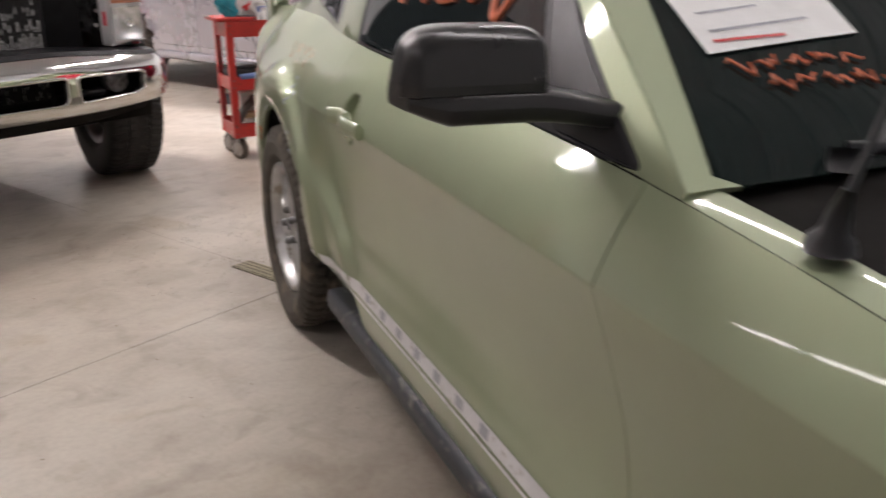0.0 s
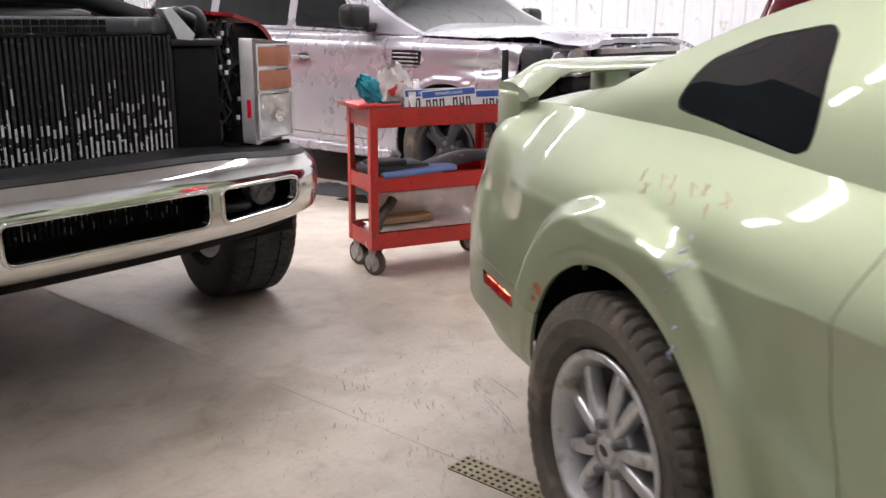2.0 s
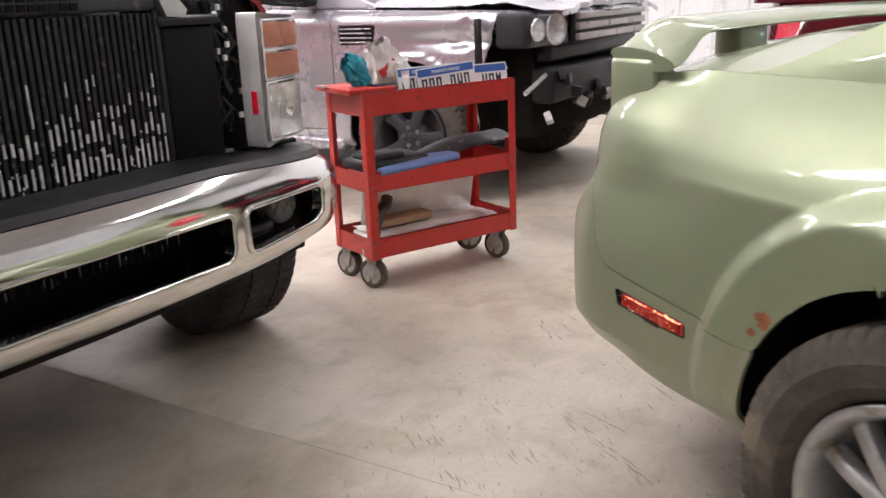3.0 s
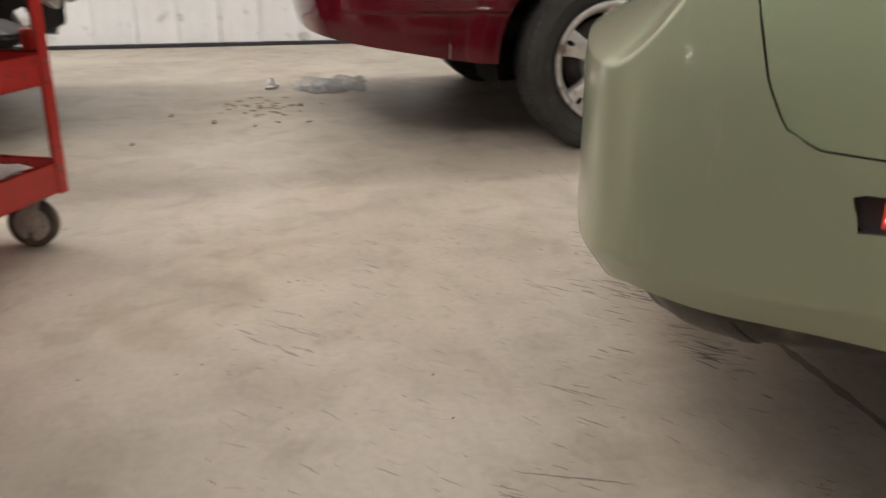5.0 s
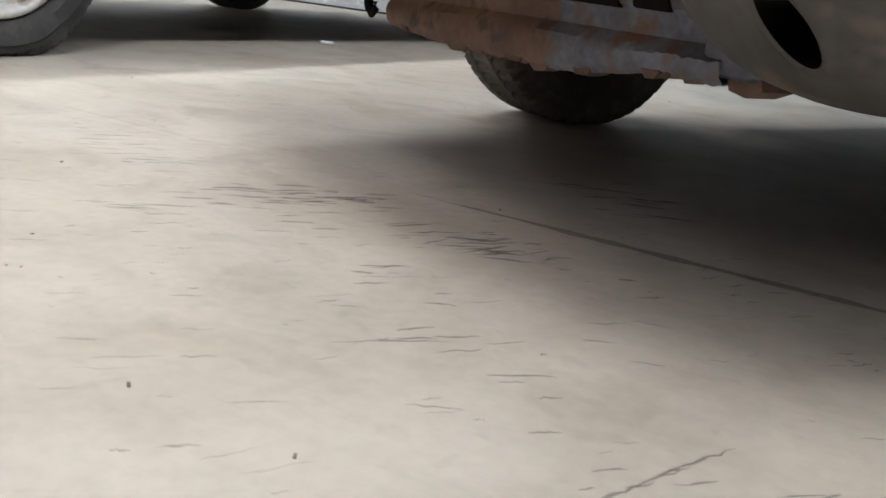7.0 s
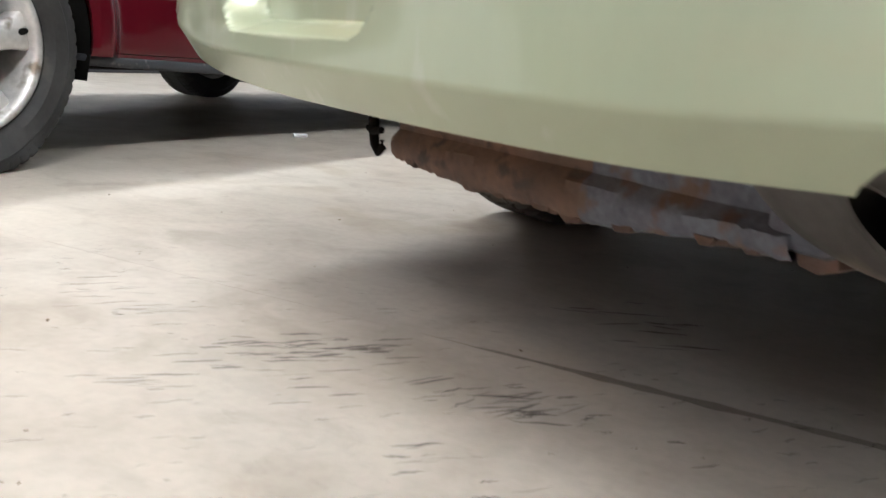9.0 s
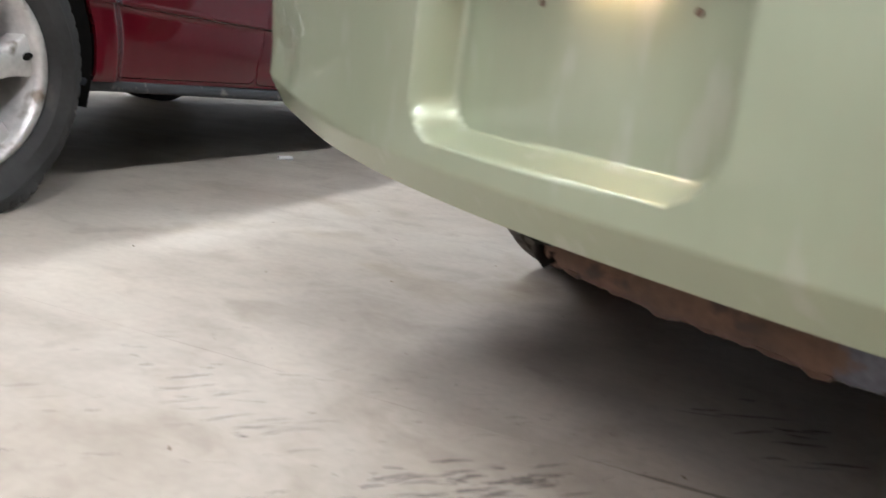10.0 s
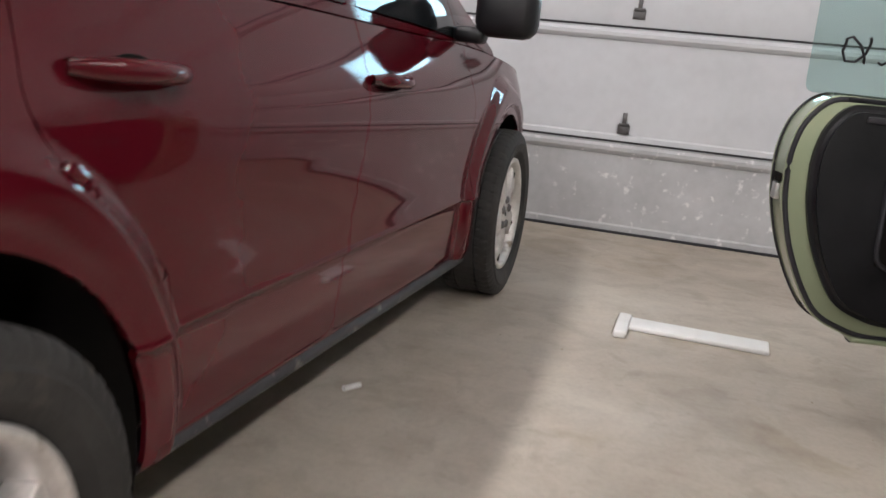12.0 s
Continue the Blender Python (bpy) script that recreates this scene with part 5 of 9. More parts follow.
b4 = boxed((-0.085, 1.060, 0.596), (0.085, 1.105, 0.612), 0.004)
pl = part("plate_lamp", b4, M_BLACK_PLASTIC, coupe)
for xs in (-0.03, 0.03):
    part("bulb", boxed((xs - 0.016, 1.075, 0.589), (xs + 0.016, 1.098, 0.596), 0.003), M_BULB, pl, "small warm lit plate bulb")
la = bpy.data.lights.new("plate_glow", "AREA")
la.shape, la.size, la.size_y, la.energy, la.color = "RECTANGLE", 0.09, 0.03, 0.26, (1.0, 0.60, 0.30)
ob = new("plate_glow", la)
ob.matrix_world = COUPE @ pose(0, 1.107, 0.588, 12, 0, 0)
for xs, zs in ((0.096, 0.566), (-0.088, 0.566), (-0.165, 0.545), (0.155, 0.60)):
    b4 = bmesh.new()
    tube(b4, [(xs, 1.098, zs), (xs, 1.106, zs)], 0.0038, 8)
    part("plate_screw", b4, M_RUST, rear_bumper)

# side markers
M_RIB = material("red_lens_rib", (0.30, 0.012, 0.02), 0.25, 0.0, 0.3, 0.2, 40.0)
for s, mk_mat, lbl in ((True, M_MARKER, "lit red side marker lens"), (False, M_LENS_RED_GLOW, "red side marker lens")):
    q = marker_poly
    b4 = bmesh.new()
    ring0 = [b4.verts.new(Vector(coupe_place(coupe_u(y, s), z))) for y, z in q]
    def sunk(y, z, off):
        x, yy, nx, ny = CP.at(coupe_u(y, s))
        p = Vector(coupe_place(coupe_u(y, s), z))
        return p - Vector((nx, ny, 0)) * off
    out_r = [b4.verts.new(sunk(y, z, 0.012)) for y, z in q]
    for i in range(len(q)):
        b4.faces.new((ring0[i], ring0[(i + 1) % len(q)], out_r[(i + 1) % len(q)], out_r[i]))
    b4.faces.new(out_r)
    bmesh.ops.recalc_face_normals(b4, faces=b4.faces)
    mk = part("side_marker", b4, M_TRIM, coupe)
    rows = []
    for i in range(25):
        y = 0.562 + 0.205 * i / 24
        za, zb = 0.4915 + 0.006 * (i / 24), 0.5195 + 0.006 * (i / 24)
        rows.append([tuple(sunk(y, za + (zb - za) * j / 6, 0.003 - 0.003 * math.sin(math.pi * j / 6))) for j in range(7)])
    b4 = bmesh.new()
    sheet(b4, rows, not s)
    part("lens", b4, mk_mat, mk, lbl)
    if s:
        for i in range(38):
            y = 0.566 + 0.196 * i / 37
            b4 = bmesh.new()
            za, zb = 0.494 + 0.006 * (y - 0.562) / 0.205, 0.517 + 0.006 * (y - 0.562) / 0.205
            q4 = [sunk(y - 0.0005, za, -0.0005), sunk(y + 0.0005, za, -0.0005), sunk(y + 0.0005, zb, -0.0005), sunk(y - 0.0005, zb, -0.0005)]
            q5 = [sunk(y - 0.0005, za, -0.0055), sunk(y + 0.0005, za, -0.0055), sunk(y + 0.0005, zb, -0.0055), sunk(y - 0.0005, zb, -0.0055)]
            v4, v5 = [b4.verts.new(p) for p in q4], [b4.verts.new(p) for p in q5]
            for j in range(4):
                b4.faces.new((v4[j], v4[(j + 1) % 4], v5[(j + 1) % 4], v5[j]))
            b4.faces.new(v5)
            bmesh.ops.recalc_face_normals(b4, faces=b4.faces)
            part("lens_rib", b4, M_RIB, mk, smooth_deg=0)
        b4 = bmesh.new()
        random.seed(3)
        for k in range(170):
            y = random.uniform(0.57, 0.765)
            z = random.uniform(0.496, 0.521)
            if 0.57 < y < 0.765:
                bmesh.ops.create_icosphere(b4, subdivisions=1, radius=random.uniform(0.002, 0.0042), matrix=Matrix.Translation(sunk(y, z, 0.0005)))
        tagged(part("lit_facet_patch", b4, M_MARKER_LIT, mk, "glowing facets of the marker"), kind="stuff")

# wheels
for s in (-1, 1):
    for cy in (0.018, -2.72):
        mm = Matrix.Translation((s * 0.812 + (0.040 if s > 0 else 0), cy, 0.337)) @ (Matrix.Rotation(math.pi, 4, "Z") if s > 0 else Matrix.Identity(4))
        wheel("pairs", coupe, mm, 0.343, 0.222, 0.214, M_ALLOY, spin=17 + 31 * (cy < 0), deep=0.010)

# white side stripe with cut-out letters, drawn as plain bars
for s in (True, False):
    b4 = bmesh.new()
    for za, zb, y0, y1 in ((0.374, 0.408, -2.26, -0.688), (0.374, 0.408, -0.680, -0.350), (0.358, 0.366, -2.26, -0.700), (0.358, 0.366, -0.692, -0.358)):
        rows = []
        for y in steps(y0, y1, 0.05):
            u = coupe_u(y, s)
            x, yy, nx, ny = CP.at(u)
            rows.append([tuple(Vector(coupe_place(u, za + (zb - za) * j / 4)) + Vector((nx, ny, 0)) * 0.002) for j in range(5)])
        sheet(b4, rows, not s)
    part("side_stripe", b4, M_STRIPE, coupe, "scuffed white stripe along the sill")
for k in range(7):
    y = -0.83 - 0.115 * k
    b4 = bmesh.new()
    rows = []
    for dy in (0.018, -0.018):
        u = coupe_u(y + dy)
        x, yy, nx, ny = CP.at(u)
        rows.append([tuple(Vector(coupe_place(u, z)) + Vector((nx, ny, 0)) * 0.0035) for z in (0.381, 0.404)])
    sheet(b4, rows)
    part("stripe_bar", b4, M_LETTER, coupe, "grey bar in the white stripe")

# door handle
b4 = bmesh.new()
rows = []
for i in range(17):
    t = i / 16
    y = -0.665 - 0.255 * t
    zc = 0.838 + 0.004 * math.sin(math.pi * t) - 0.004 * t
    r = 0.0215 * (0.76 + 0.24 * math.sin(math.pi * (0.15 + 0.7 * t)))
    u = coupe_u(y)
    x, yy, nx, ny = CP.at(u)
    base = Vector(coupe_place(u, zc))
    off = 0.010 + 0.024 * math.sin(math.pi * min(1, max(0, t * 0.94 + 0.03)))
    cen = base + Vector((nx, ny, 0)) * off
    rows.append([tuple(cen + Vector((nx, ny, 0)) * 0.010 * math.cos(a) + Vector((0, 0, 1)) * r * math.sin(a)) for a in [2 * math.pi * k / 12 for k in range(13)]])
sheet(b4, rows)
b4.faces.new([b4.verts.new(p) for p in rows[0][:-1]])
b4.faces.new([b4.verts.new(p) for p in rows[-1][:-1]])
bmesh.ops.recalc_face_normals(b4, faces=b4.faces)
handle = part("door_handle", b4, M_GREEN, pass_door, "green pull handle over a round cup", smooth_deg=60)
# door mirror
mirror = new("door_mirror")
mirror.parent = coupe
mirror["label"] = "black plastic door mirror with a body-side arm"
b4 = bmesh.new()
rows = []
for i in range(33):
    t = i / 32
    xx = -1.104 + 0.203 * t
    ta = (xx + 1.096) / 0.315
    q = abs(2 * t - 1)
    top = 1.062 + 0.073 * max(0.0, 1 - q ** (4.5 if t < 0.5 else 9)) ** 0.5 - 0.004 * t
    end = 1 - 0.38 * smooth(0.10, 0.0, t) - 0.35 * smooth(0.90, 1.0, t)
    dep = (0.057 + 0.045 * max(ta, 0)) * end
    row = []
    for k in range(29):
        a = 2 * math.pi * k / 28
        cx, sx = math.cos(a), math.sin(a)
        z = 1.060 + (top - 1.060) * sx ** 0.62 if sx >= 0 else 1.060 - 0.016 * abs(sx) ** 0.2
        row.append((xx, -1.70 - dep * math.copysign(abs(cx) ** 0.5, cx) * (1.0 if cx > 0 else 0.30), z))
    rows.append(row)
sheet(b4, rows)
b4.faces.new([b4.verts.new(p) for p in rows[0][:-1]])
b4.faces.new([b4.verts.new(p) for p in rows[-1][:-1]])
bmesh.ops.recalc_face_normals(b4, faces=b4.faces)
part("shell", b4, M_MIRROR_SHELL, mirror, smooth_deg=45)
part("mirror_glass", boxed((-1.078, -1.69, 1.055), (-0.905, -1.68, 1.115), 0.012), M_REFLECTOR, mirror)
b4 = bmesh.new()
rows = []
for i in range(13):
    t = i / 12
    xx = -1.096 + 0.315 * t
    zc = 1.029 - 0.022 * smooth(0.5, 1.0, t)
    yc = -1.70 - 0.03 * t
    h2 = 0.024 - 0.004 * smooth(0.5, 0.9, t) - 0.012 * smooth(0.16, 0.0, t)
    zc += 0.010 * smooth(0.16, 0.0, t)
    d2 = 0.060 + 0.015 * t - 0.02 * smooth(0.10, 0.0, t)
    row = []
    for k in range(21):
        a = 2 * math.pi * k / 20
        cx, sx = math.cos(a), math.sin(a)
        row.append((xx, yc - d2 * math.copysign(abs(cx) ** 0.45, cx), zc + h2 * math.copysign(abs(sx) ** 0.45, sx)))
    rows.append(row)
sheet(b4, rows)
b4.faces.new([b4.verts.new(p) for p in rows[0][:-1]])
b4.faces.new([b4.verts.new(p) for p in rows[-1][:-1]])
bmesh.ops.recalc_face_normals(b4, faces=b4.faces)
part("arm", b4, M_MIRROR_SHELL, mirror, smooth_deg=45)

# spoiler on the deck
b4 = bmesh.new()
rows = []
for i in range(41):
    t = -1 + 2 * i / 40
    x = 0.735 * t
    e = smooth(0.80, 0.99, abs(t))
    zc = 1.112 - 0.062 * e - 0.014 * t * t
    yc = 0.895 - 0.05 * t * t
    ln = 0.085 + 0.02 * e
    th = 0.013 + 0.009 * e
    row = []
    for k in range(17):
        a = 2 * math.pi * k / 16
        row.append((x, yc + ln * math.cos(a), zc + th * math.sin(a) + 0.012 * math.cos(a)))
    rows.append(row)
sheet(b4, rows)
b4.faces.new([b4.verts.new(p) for p in rows[0][:-1]])
b4.faces.new([b4.verts.new(p) for p in rows[-1][:-1]])
bmesh.ops.recalc_face_normals(b4, faces=b4.faces)
spoiler = part("spoiler", b4, M_GREEN, coupe, "green pedestal spoiler across the deck", smooth_deg=45)
for xs in (-0.41, 0.41):
    part("pedestal", boxed((xs - 0.045, 0.81, 0.93), (xs + 0.045, 0.90, 1.108), 0.012), M_GREEN, spoiler)
for xs in (-0.70, 0.70):
    part("end_foot", boxed((xs - 0.04, 0.80, 0.90), (xs + 0.03, 0.95, 1.04), 0.016), M_GREEN, spoiler)

# rear underside: rusty cross beam, bracket, hook, silencer and tail pipe
b4 = bmesh.new()
rows = []
random.seed(8)


def beam_row(x):
    """One cut through the beam: top flange, hollow web, rolled and eaten-away lower flange."""
    t = (0.245 - x) / 0.66
    zb = 0.246 - 0.010 * smooth(0.0, 0.25, t) + 0.018 * smooth(0.62, 0.95, t)
    zb += 0.0035 * noise.noise(Vector((x * 26, 1.0, 0.0))) + 0.003 * noise.noise(Vector((x * 90, 2.0, 0.0))) - 0.004 * smooth(0.25, 0.5, noise.noise(Vector((x * 11, 5.0, 0.0))))
    w = 0.0022 * noise.noise(Vector((x * 45, 9.0, 0.0)))
    dish = 0.005 * smooth(-0.2, 0.3, noise.noise(Vector((x * 8, 3.0, 0.0))))
    top = 0.338
    return [(x, 0.80, top), (x, 0.868, top), (x, 0.884, top - 0.010 + w), (x, 0.884 + w, 0.318), (x, 0.876 - dish, 0.310), (x, 0.874 - dish + w, 0.290), (x, 0.884, 0.278 + w),
            (x, 0.887 + w, zb + 0.022), (x, 0.884, zb + 0.008), (x, 0.876, zb), (x, 0.862, zb + 0.003), (x, 0.76, zb + 0.010)]


sheet(b4, [beam_row(0.245 - 0.415 * i / 130) for i in range(131)])
b4.faces.new([b4.verts.new(p) for p in beam_row(0.245)])
bmesh.ops.recalc_face_normals(b4, faces=b4.faces)
beam = part("cross_beam", b4, M_RUST, coupe, "rusty steel rear cross beam with a flaking lower flange", smooth_deg=40)
b4 = bmesh.new()
sheet(b4, [[(a, b + 0.002, c) for a, b, c in beam_row(-0.168 - 0.262 * i / 80)] for i in range(81)])
b5 = boxed((-0.47, 0.82, 0.262), (-0.40, 0.885, 0.335), 0.012)
add(b4, b5)
bmesh.ops.recalc_face_normals(b4, faces=b4.faces)
bracket = part("bracket", b4, M_STEEL_BLUE, coupe, "blue-grey flaking steel bracket", smooth_deg=40)
# slots, torn lips and crusts of rust along the beam
random.seed(12)
# black inserts paint the dark inside of the slots; the beam is not cut
for x, w, h in ((0.205, 0.016, 0.008), (0.135, 0.012, 0.009), (0.07, 0.014, 0.007), (0.02, 0.010, 0.008), (-0.045, 0.030, 0.007), (-0.12, 0.014, 0.006), (-0.235, 0.050, 0.008), (-0.33, 0.028, 0.007)):
    b4 = bmesh.new()
    prism(b4, rounded([(x - w, 0.321 - h), (x + w * 0.9, 0.320 - h * 0.7), (x + w, 0.322 + h), (x - w * 0.8, 0.321 + h * 0.8)], 0.005, 3), 1, 0.872, 0.8895)
    part("rust_hole_shade", b4, M_BLACK_MATT, beam)
for k in range(11):
    x = random.uniform(-0.16, 0.225)
    zb = beam_row(x)[9][2]
    b4 = bmesh.new()
    ln, dp = random.uniform(0.008, 0.024), random.uniform(0.001, 0.0035)
    prism(b4, [(x - ln, zb + 0.005), (x + ln, zb + 0.005), (x + ln * 0.5, zb - dp * 0.4), (x + ln * random.uniform(-0.3, 0.3), zb - dp), (x - ln * 0.7, zb - dp * 0.3)], 1, 0.862, random.uniform(0.872, 0.884))
    part("rust_flake", b4, M_RUST, beam)
for k in range(9):
    x = random.uniform(-0.40, -0.19)
    zb = beam_row(x)[9][2]
    b4 = bmesh.new()
    ln = random.uniform(0.008, 0.02)
    prism(b4, [(x - ln, zb + 0.006), (x + ln, zb + 0.006), (x + ln * 0.4, zb - 0.003), (x - ln * 0.5, zb - 0.002)], 1, 0.866, random.uniform(0.878, 0.886))
    part("rust_flake", b4, M_RUST, bracket)
b4 = bmesh.new()
prism(b4, [(-0.425, 0.270), (-0.432, 0.252), (-0.452, 0.248), (-0.470, 0.256), (-0.466, 0.270)], 1, 0.83, 0.872)
part("torn_plate", b4, M_RUST, coupe, "torn rusty plate under the bracket")
b4 = bmesh.new()
tube(b4, [(0.225, 0.93, 0.345), (0.212, 0.935, 0.30), (0.206, 0.935, 0.272), (0.194, 0.935, 0.262), (0.184, 0.935, 0.270), (0.186, 0.935, 0.280)], [0.008, 0.008, 0.007, 0.006, 0.006, 0.004], 8)
tube(b4, [(0.235, 0.93, 0.292), (0.205, 0.94, 0.290), (0.180, 0.94, 0.294)], 0.005, 8)
part("tow_hook", b4, M_BLACK_MATT, coupe)
# silencer: an oval can whose rear cap is drawn out into a slanting, rolled outlet
CAN_X, CAN_Z, CAN_A, CAN_B, CAN_Y = -0.553, 0.345, 0.142, 0.088, 0.945
OUT_C, OUT_R = Vector((-0.568, 0.985, 0.316)), 0.046


def can_ring(y, grow=0.0, n=56):
    out = []
    for k in range(n):
        a = 2 * math.pi * k / n
        cx, sx = math.cos(a), math.sin(a)
        z = CAN_Z + (CAN_B + grow) * math.copysign(abs(sx) ** 0.85, sx)
        out.append(Vector((CAN_X - (CAN_A + grow) * math.copysign(abs(cx) ** 0.85, cx), y + 0.9 * (z - CAN_Z) * smooth(0.6, 0.85, y), z)))
    return out


def outlet_ring(r, back, n=56):
    """A ring round the outlet, cut along the slanting plane."""
    out = []
    for k in range(n):
        a = 2 * math.pi * k / n
        along, across = r * 0.98 * math.cos(a + 0.43), (r - 0.019) * math.sin(a + 0.43)
        p = Vector((OUT_C.x - 0.90 * along - 0.43 * across, 0, OUT_C.z - 0.43 * along + 0.90 * across))
        p.y = OUT_C.y + 0.9 * (p.z - OUT_C.z) - 0.5 * (p.x - OUT_C.x) - back
        out.append(p)
    return out


def skin_of(rings):
    b5 = bmesh.new()
    vs = [[b5.verts.new(p) for p in r] for r in rings]
    for r1, r2 in zip(vs[:-1], vs[1:]):
        for k in range(len(r1)):
            b5.faces.new((r1[k], r1[(k + 1) % len(r1)], r2[(k + 1) % len(r2)], r2[k]))
    return b5


rim, lip = can_ring(CAN_Y), outlet_ring(OUT_R + 0.004, 0.004)
cap_rings = []
for t, bulge in ((0.10, 0.012), (0.25, 0.018), (0.42, 0.018), (0.60, 0.012), (0.78, 0.005), (0.92, 0.001)):
    cap_rings.append([a.lerp(b, t) + Vector((0, bulge, 0)) for a, b in zip(rim, lip)])
b4 = skin_of([can_ring(0.50, -0.02), can_ring(0.52), can_ring(0.78), can_ring(CAN_Y - 0.03), can_ring(CAN_Y - 0.026, 0.003), can_ring(CAN_Y - 0.010, 0.0035), can_ring(CAN_Y - 0.004, 0.001), rim] + cap_rings + [lip, outlet_ring(OUT_R, 0.0), outlet_ring(OUT_R - 0.004, 0.002)])
bmesh.ops.recalc_face_normals(b4, faces=b4.faces)
silencer = part("silencer", b4, M_PIPE, coupe, "scorched oval exhaust silencer with a slanting outlet", smooth_deg=50)
inner_rings = [outlet_ring(OUT_R - 0.004, 0.0022), outlet_ring(OUT_R - 0.008, 0.02), [p + Vector((0, -0.06, 0.0)) for p in outlet_ring(OUT_R - 0.009, 0.02)], [p + Vector((0, -0.12, 0.01)) for p in outlet_ring(OUT_R - 0.010, 0.02)]]
b4 = skin_of(inner_rings)
b4.faces.new([b4.verts.new(p) for p in inner_rings[-1]])
bmesh.ops.recalc_face_normals(b4, faces=b4.faces)
part("tail_pipe", b4, M_BLACK_MATT, silencer, "sooty dark exhaust outlet", smooth_deg=50)
b4 = bmesh.new()
prism(b4, rounded([(-0.655, 0.352), (-0.60, 0.366), (-0.60, 0.374), (-0.655, 0.374)], 0.003, 2), 1, 0.95, 1.03)
part("heat_shield", b4, M_STEEL_OLD, coupe, "grey heat shield above the outlet")
b4 = bmesh.new()
tube(b4, [(-0.628, 0.99, 0.352), (-0.630, 1.005, 0.366), (-0.630, 1.02, 0.385)], [0.007, 0.006, 0.006], 10)
part("hanger", b4, M_RUST, coupe, "rusty hanger pin")


# ---- the open driver's door of the coupe ----
hinge = Vector((0.865, -1.80, 0))
odoor = thing("open_car_door", COUPE @ Matrix.Translation(hinge) @ Matrix.Rotation(radians(-50), 4, "Z"), "open green coupe door with black trim panel and raised glass", "car door")
prof = rounded([(1.17, 0.975), (1.235, 0.90), (1.258, 0.80), (1.25, 0.66), (1.215, 0.53), (1.165, 0.42), (1.10, 0.32), (0.97, 0.27), (0.02, 0.275), (-0.03, 0.45), (0.0, 0.80), (0.0, 0.965)], 0.05)


def door_skin(poly, x_out, x_in, bulge):
    b4 = bmesh.new()
    def xo(z):
        return x_out + bulge * (1 - ((z - 0.66) / 0.40) ** 2)
    n = len(poly)
    cy, cz = 0.6, 0.63
    o = [b4.verts.new((xo(z), y, z)) for y, z in poly]
    o2 = [b4.verts.new((xo(z) + 0.006, cy + (y - cy) * 0.965, cz + (z - cz) * 0.95)) for y, z in poly]
    i1 = [b4.verts.new((x_in, y, z)) for y, z in poly]
    i2 = [b4.verts.new((x_in - 0.006, cy + (y - cy) * 0.96, cz + (z - cz) * 0.945)) for y, z in poly]
    for a, b in ((o2, o), (o, i1), (i1, i2)):
        for k in range(n):
            b4.faces.new((a[k], a[(k + 1) % n], b[(k + 1) % n], b[k]))
    b4.faces.new(o2)
    b4.faces.new(list(reversed(i2)))
    bmesh.ops.recalc_face_normals(b4, faces=b4.faces)
    return b4


shell = part("door_shell", door_skin(prof, 0.035, -0.085, 0.012), M_GREEN, odoor, smooth_deg=40)
inner = [(0.6 + (y - 0.6) * 0.90, 0.66 + (z - 0.66) * 0.90 + 0.012) for y, z in prof]
b4 = bmesh.new()
prism(b4, inner, 0, -0.128, -0.086)
bmesh.ops.bevel(b4, geom=[e for e in b4.edges if abs(e.verts[0].co.x + 0.128) < 1e-4 and abs(e.verts[1].co.x + 0.128) < 1e-4], offset=0.02, segments=3, affect="EDGES")
panel = part("trim_panel", b4, M_BLACK_PLASTIC, odoor, "black moulded door card", smooth_deg=40)
part("armrest", boxed((-0.19, 0.25, 0.60), (-0.12, 0.90, 0.66), 0.025), M_BLACK_PLASTIC, panel)
b4 = bmesh.new()
tube(b4, [(-0.131, y, z) for y, z in rounded([(0.52, 0.50), (0.97, 0.50), (0.985, 0.80), (0.52, 0.80)], 0.05)] + [(-0.131, 0.56, 0.50)], 0.008, 8)
part("pocket_rim", b4, M_TRIM, panel, "rim of the pull pocket")
part("pocket", boxed((-0.1305, 0.53, 0.505), (-0.124, 0.972, 0.795), 0.003), M_BLACK_MATT, panel)
part("door_pull", boxed((-0.150, 0.60, 0.655), (-0.128, 0.965, 0.672), 0.006), M_ALLOY, panel, "silver inner door pull")
part("lock_escutcheon", boxed((-0.135, 1.02, 0.905), (-0.10, 1.07, 0.925), 0.004), M_TRIM, panel)
part("map_pocket", boxed((-0.165, 0.10, 0.35), (-0.12, 0.90, 0.46), 0.02), M_BLACK_PLASTIC, panel)
b4 = bmesh.new()
seal_line = [(0.6 + (a - 0.6) * 0.985, 0.66 + (b - 0.66) * 0.97) for a, b in prof]
tube(b4, [(-0.088, y, z) for y, z in seal_line + seal_line[:1]], 0.008, 8)
part("weather_seal", b4, M_TRIM, odoor, "black rubber door seal")
b4 = bmesh.new()
edge_line = [(0.6 + (a - 0.6) * 1.004, 0.66 + (b - 0.66) * 1.004) for a, b in prof]
tube(b4, [(0.012, y, z) for y, z in edge_line + edge_line[:1]], 0.004, 8)
part("edge_seal", b4, M_TRIM, odoor, "black seal along the door edge")
b4 = boxed((-0.060, 1.236, 0.66), (-0.02, 1.264, 0.71), 0.004)
latch = part("latch", b4, M_ALUMINIUM, odoor, "metal door latch")
part("latch_slot", boxed((-0.075, 1.240, 0.715), (-0.01, 1.268, 0.738), 0.004), M_BLACK_MATT, latch)
b4 = bmesh.new()
gl = rounded([(0.16, 0.955), (1.225, 0.975), (1.27, 1.27), (0.92, 1.29), (0.62, 1.27), (0.40, 1.19)], 0.03)
